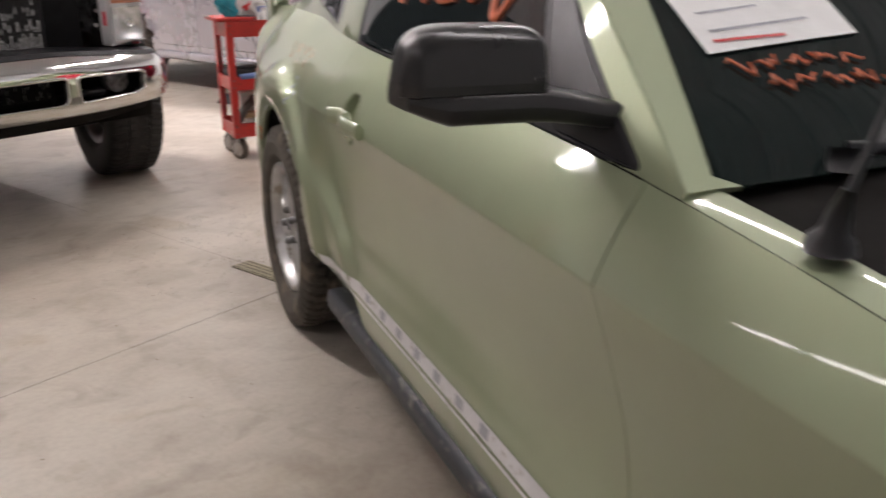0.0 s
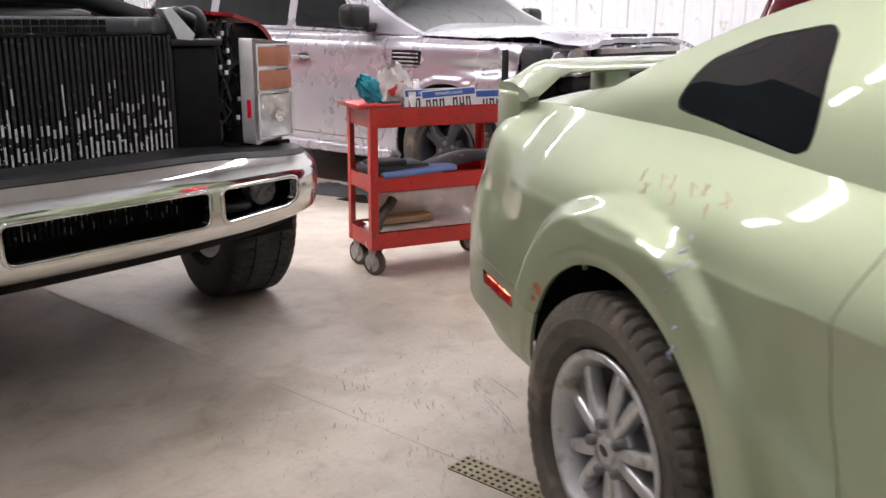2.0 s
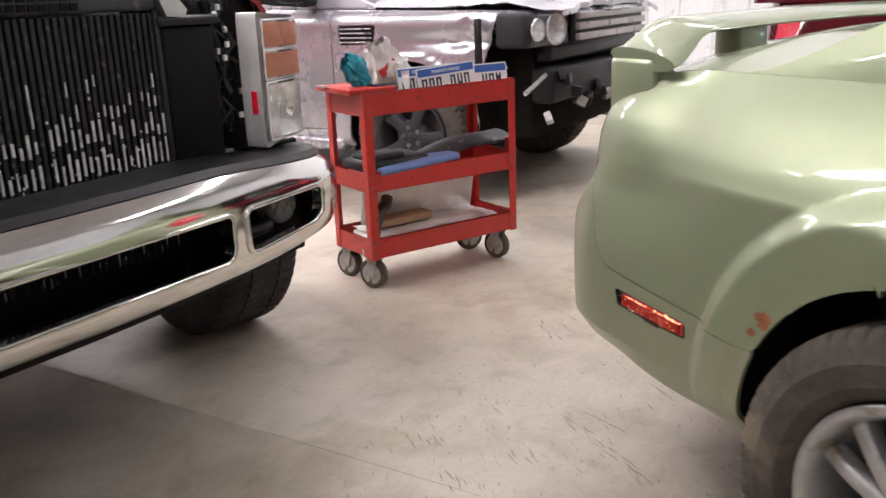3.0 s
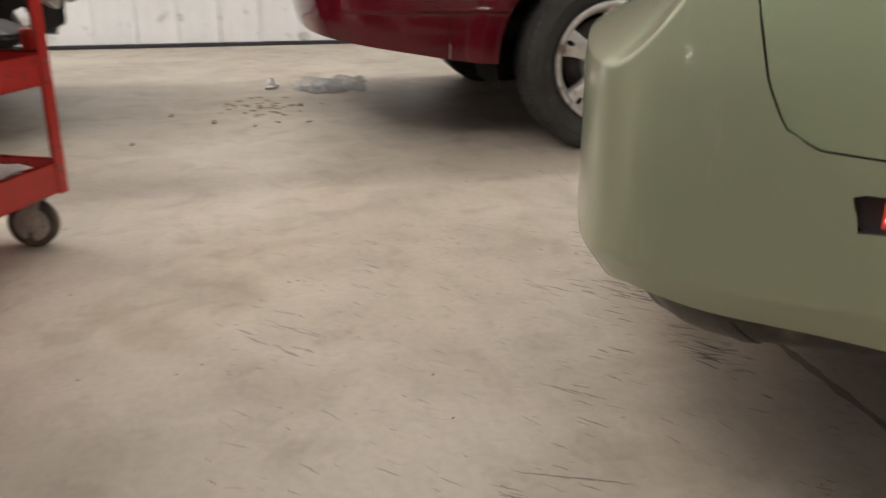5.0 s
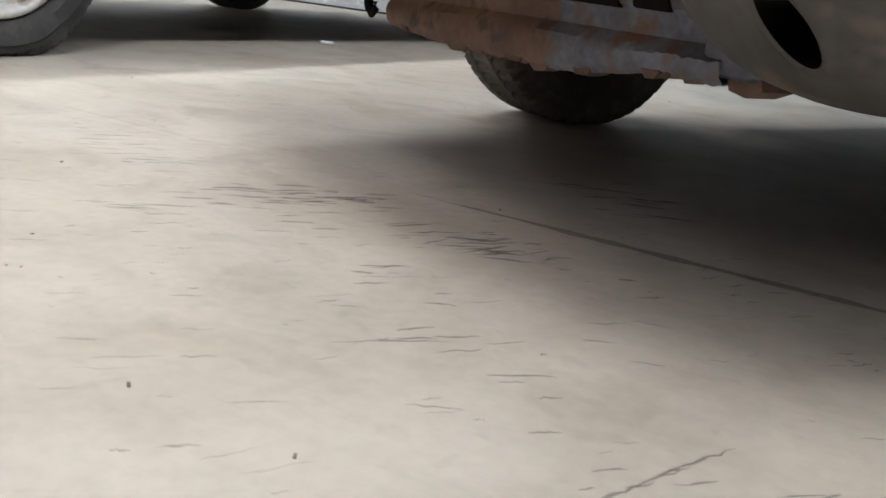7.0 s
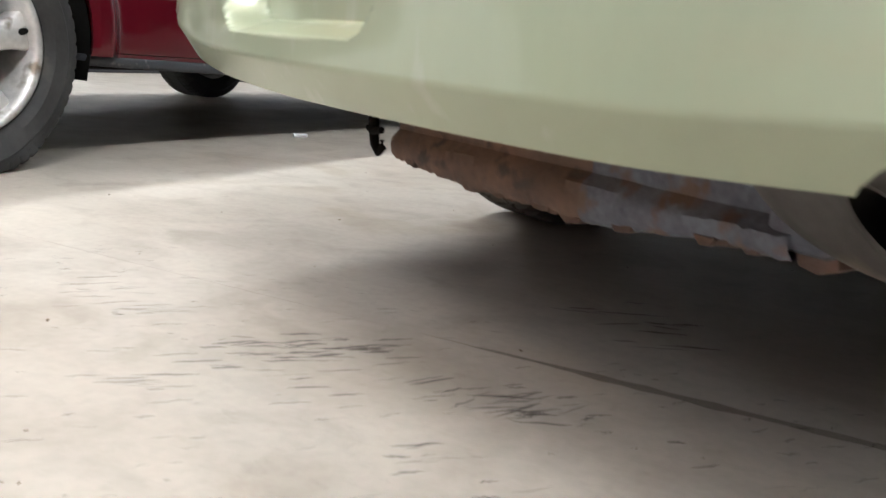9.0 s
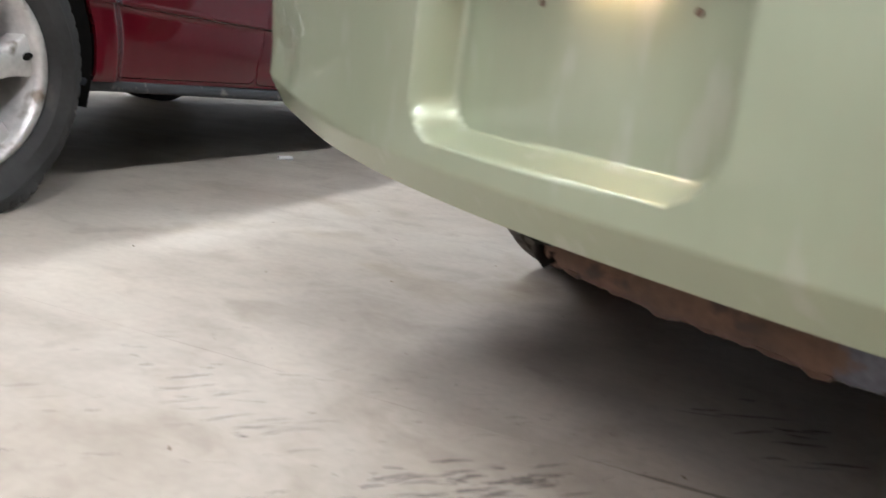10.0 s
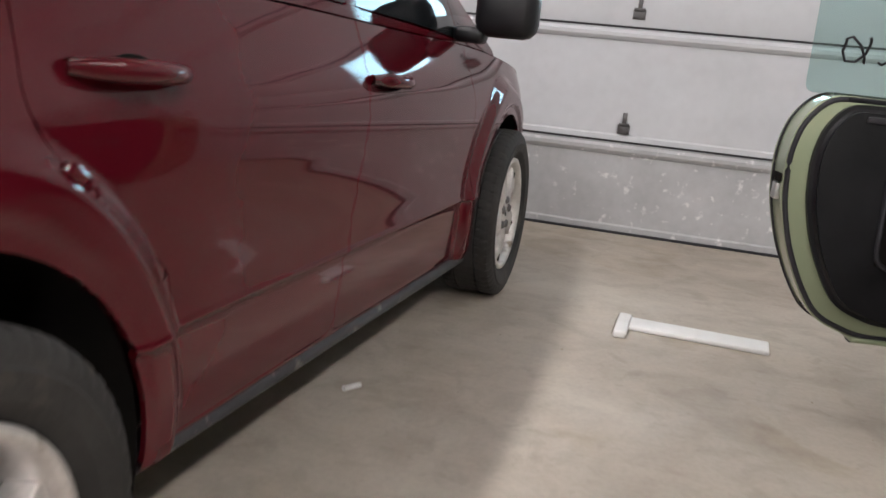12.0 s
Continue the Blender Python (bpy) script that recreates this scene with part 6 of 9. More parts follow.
for off in (0,):
    v0 = [b4.verts.new((-0.02 - (z - 0.95) * 0.50, y, z)) for y, z in gl]
    v1 = [b4.verts.new((-0.0245 - (z - 0.95) * 0.50, y, z)) for y, z in gl]
    n = len(gl)
    for k in range(n):
        b4.faces.new((v0[k], v0[(k + 1) % n], v1[(k + 1) % n], v1[k]))
    b4.faces.new(v0)
    b4.faces.new(list(reversed(v1)))
bmesh.ops.recalc_face_normals(b4, faces=b4.faces)
glass = part("window_glass", b4, M_GLASS, odoor, "raised green-tinted window with marker writing", smooth_deg=20)
b4 = bmesh.new()
random.seed(21)
for k in range(7):
    y0 = 1.16 - 0.115 * k
    for seg in range(2):
        pts = []
        for i in range(7):
            t = i / 6
            yy = y0 - 0.07 * t + 0.015 * math.sin(7 * t + k)
            zz = 1.10 + 0.035 * math.sin(5.5 * t + 1.7 * k + 2.4 * seg)
            pts.append((-0.0275 - (zz - 0.95) * 0.50, yy, zz))
        b4 = bmesh.new()
        tube(b4, pts, 0.004, 6)
        part("marker_stroke", b4, M_TRIM, glass, "dark marker stroke seen from behind")
part("lower_flange", boxed((-0.10, 0.06, 0.262), (0.0, 0.98, 0.278), 0.006), M_GREEN, odoor)
part("drain_plug", boxed((-0.06, 0.93, 0.250), (-0.02, 0.97, 0.264), 0.005), M_TRIM, odoor)

# ---- the cabin, dark behind the glass ----
seat_mat = material("charcoal_seat_cloth", (0.05, 0.05, 0.055), 0.9, vary=0.2, scale=14, bump=0.4, bump_scale=260)
for xs in (-0.37, 0.37):
    st = thing("car_seat", COUPE @ pose(xs, -0.95, 0.34), "charcoal cloth car seat with headrest", "car seat", "front seats")
    part("cushion", boxed((-0.26, -0.28, 0.0), (0.26, 0.25, 0.20), 0.06, seg=3), seat_mat, st)
    part("backrest", boxed((-0.25, 0.16, 0.16), (0.25, 0.32, 0.68), 0.06, pose(0, 0.0, 0, -14), seg=3), seat_mat, st)
    part("headrest", boxed((-0.13, 0.20, 0.70), (0.13, 0.29, 0.86), 0.035, pose(0, 0.0, 0, -14), seg=3), seat_mat, st)
part("dashboard", boxed((-0.72, -1.98, 0.62), (0.72, -1.62, 0.93), 0.07, seg=3), M_BLACK_PLASTIC, coupe)
b4 = bmesh.new()
tube(b4, [(0.37 + 0.185 * math.cos(a), -1.50 - 0.08 * math.sin(a), 0.86 + 0.17 * math.sin(a)) for a in [2 * math.pi * k / 24 for k in range(25)]], 0.015, 8)
part("steering_wheel", b4, M_BLACK_PLASTIC, coupe)
part("cabin_floor", boxed((-0.72, -1.9, 0.34), (0.72, 0.4, 0.37)), M_BLACK_MATT, coupe, smooth_deg=0)
part("rear_shelf", boxed((-0.68, -0.15, 0.60), (0.68, 0.55, 0.94), 0.03), M_BLACK_MATT, coupe)
# door opening on the driver's side: sill, pillars
b4 = boxed((0.80, -1.84, 0.27), (0.875, -0.54, 0.42), 0.02)
part("door_sill", b4, M_GREEN, coupe)
part("inner_pillar", boxed((0.70, -0.60, 0.40), (0.87, -0.53, 0.99), 0.02), M_GREEN, coupe)
part("hinge_pillar", boxed((0.72, -1.90, 0.40), (0.86, -1.83, 0.95), 0.02), M_GREEN, coupe)


# ---- paper and marker writing on the windows ----
def on_side(y, q, off=0.004):
    x, yy, z = side_place(-1)(y, q)
    return Vector((x - off * 0.87, yy, z + off * 0.45))


def stroke(b4, pts, r=0.007):
    tube(b4, pts, r, 6)


digits = {"1": [[(0.5, 1), (0.5, 0)]], "9": [[(0.9, 0.75), (0.5, 1), (0.15, 0.75), (0.4, 0.5), (0.9, 0.75), (0.75, 0.3), (0.6, 0)]],
          "2": [[(0.1, 0.8), (0.5, 1), (0.85, 0.75), (0.5, 0.4), (0.1, 0.0), (0.9, 0.05)]], "0": [[(0.5, 1), (0.12, 0.7), (0.15, 0.2), (0.5, 0), (0.88, 0.3), (0.85, 0.75), (0.5, 1)]],
          "8": [[(0.5, 0.55), (0.15, 0.8), (0.5, 1), (0.85, 0.8), (0.5, 0.52), (0.12, 0.22), (0.5, -0.3), (0.85, 0.2), (0.5, 0.55)]]}
b4 = bmesh.new()
for k, ch in enumerate("19208"):
    for line in digits[ch]:
        pts = []
        for a, b in line:
            y = -0.78 - 0.125 * (k + a * 0.8)
            z = 1.105 + 0.12 * b + 0.008 * k
            pts.append(on_side(y, q_of(y, z)))
        fine = []
        for i in range(len(pts) - 1):
            p0, p1, p2, p3 = (pts[max(0, min(len(pts) - 1, j))] for j in (i - 1, i, i + 1, i + 2))
            for t in (0, 0.25, 0.5, 0.75):
                fine.append(0.5 * ((2 * p1) + (p2 - p0) * t + (2 * p0 - 5 * p1 + 4 * p2 - p3) * t * t + (3 * p1 - p0 - 3 * p2 + p3) * t ** 3))
        fine.append(pts[-1])
        stroke(b4, fine, 0.0065)
part("window_writing", b4, M_MARKER_ORANGE, coupe, "orange hand-written digits on the side glass")


def on_screen(x, y, off=0.004):
    bx, zt, wr, he, h = gh(y)
    p = roof_place(y, max(-0.999, min(0.999, x / wr)))
    return Vector((p[0], p[1] - off * 0.5, p[2] + off * 0.86))


paper = thing("paper_sheet", COUPE, "white printed paper sheet behind the windscreen", "paper")
rows = [[tuple(on_screen(-0.655 + 0.29 * i / 8 + 0.03 * j / 8, -1.765 + 0.27 * j / 8 + 0.016 * i / 8, 0.004)) for j in range(9)] for i in range(9)]
b4 = bmesh.new()
sheet(b4, rows)
part("sheet", b4, M_PAPER, paper)
b4 = bmesh.new()
random.seed(4)
for j, (v, a, b) in enumerate(((0.15, 0.1, 0.75), (0.3, 0.1, 0.5), (0.45, 0.12, 0.8), (0.6, 0.1, 0.6), (0.75, 0.15, 0.7))):
    rows = []
    for q in (a, b):
        rows.append([tuple(on_screen(-0.655 + 0.29 * q + 0.03 * v, -1.765 + 0.27 * (v + dv * 0.6) + 0.016 * q, 0.0055)) for dv in (0, 0.03)])
    b4 = bmesh.new()
    sheet(b4, rows)
    part("printed_line", b4, M_LETTER, paper, "line of print too small to read")
b4 = bmesh.new()
rows = [[tuple(on_screen(-0.63 + 0.13 * i / 4, -1.745 + 0.006 * j, 0.006)) for j in range(2)] for i in range(5)]
sheet(b4, rows)
part("red_underline", b4, M_INK_RED, paper)
b4 = bmesh.new()
random.seed(6)
for row_i, (yy, n) in enumerate(((-1.795, 5), (-1.835, 5))):
    for k in range(n):
        pts = []
        for i in range(6):
            t = i / 5
            x = -0.64 + 0.05 * k + 0.036 * t + row_i * 0.04
            y = yy + random.uniform(-0.016, 0.016) + 0.006 * math.sin(6 * t + 2.3 * k)
            pts.append(on_screen(x, y, 0.005))
        b4 = bmesh.new()
        stroke(b4, pts, 0.0024)
        part("marker_stroke", b4, M_MARKER_ORANGE, coupe, "orange scrawl on the windscreen")
b4 = bmesh.new()
tube(b4, [(-0.60, -1.98, 0.985), (-0.50, -2.02, 0.985), (-0.2, -2.03, 1.0)], 0.010, 8)
tube(b4, [(-0.60, -1.98, 0.985), (-0.605, -1.985, 0.955)], 0.022, 12)
tube(b4, [on_screen(-0.55, -1.97, 0.02), on_screen(-0.25, -1.80, 0.02), on_screen(0.0, -1.62, 0.015)], 0.007, 8)
part("wiper", b4, M_BLACK_PLASTIC, coupe, "black windscreen wiper")
b4 = bmesh.new()
tube(b4, [(-0.825, -2.185, 0.945), (-0.825, -2.185, 0.958), (-0.825, -2.187, 0.966), (-0.825, -2.190, 0.985), (-0.824, -2.196, 1.01)], [0.026, 0.024, 0.016, 0.012, 0.006], 16)
tube(b4, [(-0.824, -2.196, 1.005), (-0.815, -2.27, 1.25), (-0.80, -2.37, 1.58)], [0.0045, 0.0035, 0.002], 6)
part("aerial", b4, M_BLACK_PLASTIC, coupe, "black whip aerial on a rubber foot")

# scuffs on the bumper corner, faint crayon on the quarter panel, dent scuffs
b4 = bmesh.new()
random.seed(31)
for k in range(20):
    x0, z0 = random.gauss(0.655, 0.045), random.gauss(0.532, 0.04)
    a0, span, rad = random.uniform(0, 6.28), random.uniform(0.5, 1.7), random.uniform(0.025, 0.075)
    pts = []
    for i in range(9):
        a = a0 + span * i / 8
        xx = max(0.5, min(0.785, x0 + rad * 0.8 * (math.cos(a) - math.cos(a0))))
        zz = z0 + rad * (math.sin(a) - math.sin(a0))
        u = coupe_rear_u(xx)
        x, y, nx, ny = CP.at(u)
        pts.append(Vector(coupe_place(u, zz)) - Vector((nx, ny, 0)) * 0.0001)
    tube(b4, pts, [0.0002] + [random.uniform(0.0005, 0.0012) for _ in range(7)] + [0.0002], 5)
for b5 in pieces(b4):
    part("scuff_mark", b5, M_SCUFF_WHITE, rear_bumper, "pale scuff on the bumper corner")
b4 = bmesh.new()
random.seed(33)
for (yc, zc) in ((-0.197, 0.850), (-0.212, 0.812), (-0.200, 0.780), (-0.246, 0.70), (-0.240, 0.665)):
    pts = []
    for i in range(5):
        y, z = yc + 0.02 * math.sin(i + yc * 50), zc + 0.012 * (i - 2)
        u = coupe_u(y)
        x, yy, nx, ny = CP.at(u)
        pts.append(Vector(coupe_place(u, z)) - Vector((nx, ny, 0)) * 0.0040)
    tube(b4, pts, [0.0008, 0.0055, 0.0035, 0.0060, 0.0008], 8)
for b5 in pieces(b4):
    part("dent_scuff", b5, M_SCUFF_BLUE, coupe_parts["body"], "pale blue scuff on the dent")
b4 = bmesh.new()
random.seed(34)
for k in range(9):
    y0 = 0.03 - 0.034 * k
    pts = []
    for i in range(4):
        y, z = y0 + 0.012 * math.sin(3 * i + k), 0.935 + 0.014 * math.sin(2.2 * i + 1.3 * k) - 0.026 * (k % 3 == 1)
        u = coupe_u(y)
        x, yy, nx, ny = CP.at(u)
        pts.append(Vector(coupe_place(u, z)) + Vector((nx, ny, 0.3)) * 0.0001)
    tube(b4, pts, 0.0012, 5)
M_FADED_CRAYON = material("faded_red_crayon", (1.0, 0.42, 0.25), 0.6, vary=0.3, scale=40, alpha=0.42)
# rust where the paint has chipped off the arch lip
random.seed(35)
for yc, zc, rr in ((0.320, 0.612, 0.017), (0.345, 0.583, 0.010)):
    b5 = bmesh.new()
    ring = []
    for i in range(18):
        a = 2 * math.pi * i / 18
        r = rr * random.uniform(0.55, 1.1)
        y, z = yc + r * math.cos(a), zc + 1.2 * r * math.sin(a)
        k = max(1.0, 0.3885 / math.hypot(y - 0.005, z - 0.36))
        y, z = 0.005 + (y - 0.005) * k, 0.36 + (z - 0.36) * k
        u = coupe_u(y)
        _, _, nx, ny = CP.at(u)
        ring.append(b5.verts.new(Vector(coupe_place(u, z)) + Vector((nx, ny, 0)) * 0.0012))
    mid = b5.verts.new(sum((v.co for v in ring), Vector()) / 18)
    for i in range(18):
        b5.faces.new((ring[i], ring[(i + 1) % 18], mid))
    bmesh.ops.recalc_face_normals(b5, faces=b5.faces)
    part("rust_patch", b5, M_RUST_CHIP, coupe_parts["body"], "orange rust on the chipped arch lip")
for b5 in pieces(b4):
    part("crayon_stroke", b5, M_FADED_CRAYON, coupe_parts["body"], "faded red crayon stroke")


# ---- the maroon crossover wagon, parked parallel to the east wall, nose to the garage door ----
wagon = thing("crossover_car", pose(0, 0, 0), "dusty maroon crossover wagon parked nose to the garage door", "car")
WX = 3.06
WH = 0.94
wp = [(WX, 1.52), (WX - 0.45, 1.50), (WX - 0.72, 1.43), (WX - 0.865, 1.28), (WX - 0.905, 1.05), (WX - 0.925, 0.6), (WX - WH, 0.0), (WX - WH, -0.6), (WX - WH, -1.3),
      (WX - WH + 0.005, -2.0), (WX - WH + 0.015, -2.6), (WX - 0.88, -3.05), (WX - 0.75, -3.35), (WX - 0.45, -3.5), (WX, -3.54)]
WP = Plan(wp + [(2 * WX - x, y) for x, y in reversed(wp[:-1])], left=False)
w_top = keyed([(-3.5, 0.78), (-3.2, 0.88), (-2.6, 0.965), (-2.0, 1.01), (-1.2, 1.04), (-0.5, 1.065), (0.4, 1.08), (1.3, 1.09)])
w_bot = keyed([(-3.4, 0.22), (-2.1, 0.240), (-1.25, 0.280), (-0.15, 0.305), (0.85, 0.33), (1.2, 0.38), (1.5, 0.42)])
w_in = keyed([(0.2, 0.07), (0.29, 0.035), (0.33, 0.02), (0.47, 0.012), (0.513, 0.012), (0.526, 0.0), (0.54, 0.003), (0.6, 0.006), (0.75, 0.002), (0.80, 0.0), (0.86, 0.002), (0.90, 0.009), (0.94, 0.021), (1.0, 0.043), (1.05, 0.063), (1.1, 0.085)])
w_rear_in = keyed([(0.3, 0.10), (0.42, 0.03), (0.50, 0.005), (0.60, 0.0), (0.66, 0.004), (0.72, 0.03), (0.75, 0.07), (0.85, 0.075), (1.0, 0.09), (1.1, 0.11)])
W_AXLES = (0.36, -2.507)


def wagon_inset(u, z):
    x, y, _, _ = WP.at(u)
    zz = z - 0.0262 * min(0.0, y)
    d = w_in(zz)
    k = smooth(1.15, 1.45, y)
    d = (1 - k) * d + k * w_rear_in(z)
    if y < 1.2:
        for cy in W_AXLES:
            r = math.hypot(y - cy, (z - 0.345))
            d -= 0.030 * smooth(0.565, 0.50, r) - 0.008 * smooth(0.46, 0.43, r)
    return d


def wagon_place(u, z):
    x, y, nx, ny = WP.at(u)
    d = wagon_inset(u, z)
    return (x - nx * d, y - ny * d, z)


def wagon_u(y, near=True):
    return WP.where(1, y, 0.05, 0.48) if near else WP.where(1, y, 0.52, 0.95)


regs = []
for near in (True, False):
    for cy in W_AXLES:
        regs.append((None, [(wagon_u(cy + (y - cy) * 1.07, near), z) for y, z in circle_poly(cy, 0.345, 0.407, 64)]))
        regs.append((None, [(wagon_u(y, near), z) for y, z in ((cy - 0.41, 0.05), (cy - 0.425, 0.40), (cy + 0.425, 0.40), (cy + 0.41, 0.05))]))
    regs.append(("front_door" + str(near), [(wagon_u(y, near), z) for y, z in rounded([(-1.02, 1.3), (-1.0, 0.95), (-0.955, 0.75), (-0.905, 0.55), (-0.86, 0.303), (-1.98, 0.262), (-2.01, 0.40), (-2.0, 0.8), (-1.94, 1.3)], 0.03)]))
    regs.append(("rear_door" + str(near), [(wagon_u(y, near), z) for y, z in rounded([(-1.01, 1.3), (-0.99, 0.95), (-0.945, 0.75), (-0.895, 0.55), (-0.85, 0.306), (-0.16, 0.318), (-0.15, 0.62), (0.10, 0.80), (0.155, 0.90), (0.08, 1.3)], 0.03)]))
    regs.append(("fender" + str(near), [(wagon_u(y, near), z) for y, z in ((-1.99, 1.3), (-2.005, 0.8), (-2.015, 0.2), (-3.1, 0.2), (-3.2, 1.3))]))
a, b = wagon_u(0.98), wagon_u(0.98, False)
regs.append(("rear_bumper", [(-1, 0.1), (a, 0.1), (a, 0.50), (wagon_u(1.22), 0.70), (-1, 0.725)]))
regs.append(("rear_bumper_far", [(WP.length + 1, 0.1), (b, 0.1), (b, 0.50), (wagon_u(1.22, False), 0.70), (WP.length + 1, 0.725)]))
lamp_w = [(wagon_u(1.36), 0.78), (wagon_u(1.20), 0.80), (wagon_u(1.20), 1.06), (wagon_u(1.36), 1.06)]
lamp_w2 = [(wagon_u(1.36, False), 0.78), (wagon_u(1.20, False), 0.80), (wagon_u(1.20, False), 1.06), (wagon_u(1.36, False), 1.06)]
regs.insert(0, ("tail_lamp", lamp_w))
regs.insert(0, ("tail_lamp2", lamp_w2))
us = steps(0, wagon_u(0.9), 0.022)[:-1] + steps(wagon_u(0.9), wagon_u(-0.4), 0.0085)[:-1] + steps(wagon_u(-0.4), wagon_u(-2.95), 0.021)[:-1] + steps(wagon_u(-2.95), WP.length, 0.07)


def wagon_zs(u):
    y = WP.at(u)[1]
    a, b = w_bot(y), w_top(y)
    c = 0.52 + 0.0262 * min(0.0, y)
    if y > 1.1:
        return [a + (b - a) * i / 69 for i in range(70)]
    return [a + (c - 0.006 - a) * i / 12 for i in range(13)] + [c, c + 0.006] + [c + 0.012 + (b - c - 0.012) * i / 54 for i in range(55)]


got = panels(us, wagon_zs, wagon_place, regs, "body", gap=0.0018)
wd = {}
for nm, b4 in got.items():
    nice = next(k for k in ("arch_flare", "front_door", "rear_door", "fender", "rear_bumper", "tail_lamp", "body") if nm.startswith(k))
    if nice == "body":
        for b5 in pieces(b4):
            part("body_side", b5, M_MAROON, wagon, smooth_deg=50)
        continue
    wd[nm] = part(nice, b4, M_LENS_RED_GLOW if nice == "tail_lamp" else M_MAROON, wagon, "red wrap-round tail lamp" if nice == "tail_lamp" else "", smooth_deg=50)


def w_base(y):
    z = w_top(y)
    return WX - wagon_place(wagon_u(y), z)[0], z


w_roof = keyed([(-2.45, 1.0), (-2.0, 1.22), (-1.5, 1.50), (-1.1, 1.60), (-0.4, 1.63), (0.6, 1.61), (1.15, 1.56), (1.35, 1.40), (1.46, 1.09)])


def wgh(y):
    bx, zt = w_base(y)
    h = max(w_roof(y), zt + 0.003)
    he = zt + (h - zt) * 0.90
    return bx, zt, bx - (he - zt) * 0.33, he, h


def wside(s):
    def place(y, q):
        bx, zt, wr, he, h = wgh(y)
        return (WX + s * (bx + (wr - bx) * q + 0.02 * math.sin(math.pi * q) * smooth(0.05, 0.3, he - zt)), y, zt + (he - zt) * q)
    return place


ysw = steps(-2.45, 1.45, 0.04)
wins = [("side_window", [(-1.95, 0.06), (-1.02, 0.06), (-1.04, 0.90), (-1.40, 0.88), (-1.75, 0.75)]), ("side_window_mid", [(-0.96, 0.06), (0.02, 0.06), (0.0, 0.90), (-0.98, 0.90)]),
        ("side_window_rear", [(0.12, 0.07), (1.12, 0.10), (1.05, 0.86), (0.10, 0.90)])]
for s in (-1, 1):
    got = panels(ysw, lambda y: [i / 16 for i in range(17)], wside(s), wins, "pillar", gap=0.003, depth=0.01, flip=s < 0)
    for nm, b4 in got.items():
        if nm == "pillar":
            for b5 in pieces(b4):
                part("roof_pillar", b5, M_MAROON, wagon, smooth_deg=50)
            continue
        part("side_window", b4, M_MAROON if nm == "pillar" else M_GLASS_DARK, wagon, smooth_deg=50)


def wroof(y, q):
    bx, zt, wr, he, h = wgh(y)
    return (WX + wr * q, y, he + (h - he) * (1 - abs(q) ** 3))


got = panels(ysw, lambda y: [-1 + i / 15 for i in range(31)], wroof, [("windscreen", [(-2.43, -0.94), (-2.43, 0.94), (-1.45, 0.9), (-1.45, -0.9)]), ("rear_window", [(1.17, -0.86), (1.17, 0.86), (1.42, 0.9), (1.42, -0.9)])], "roof", gap=0.003, depth=0.01, flip=True)
for nm, b4 in got.items():
    part(nm, b4, M_MAROON if nm == "roof" else M_GLASS_DARK, wagon, smooth_deg=50)
# bonnet and rear closing sheet
rows = []
for y in steps(-3.45, -2.45, 0.08):
    z = w_top(y)
    x0 = wagon_place(wagon_u(y), z)[0]
    rows.append([(x0 + (2 * WX - 2 * x0) * k / 12, y, z + 0.04 * (1 - (k / 6 - 1) ** 2)) for k in range(13)])
b4 = bmesh.new()
sheet(b4, rows)
part("bonnet", b4, M_MAROON, wagon)
b4 = boxed((WX - 0.80, -3.2, 0.26), (WX + 0.80, -0.1, 0.36), 0.03)
part("underbody", b4, M_BLACK_MATT, wagon)
part("rear_floor", boxed((WX - 0.74, -0.1, 0.40), (WX + 0.74, 1.38, 0.50), 0.03), M_BLACK_MATT, wagon)
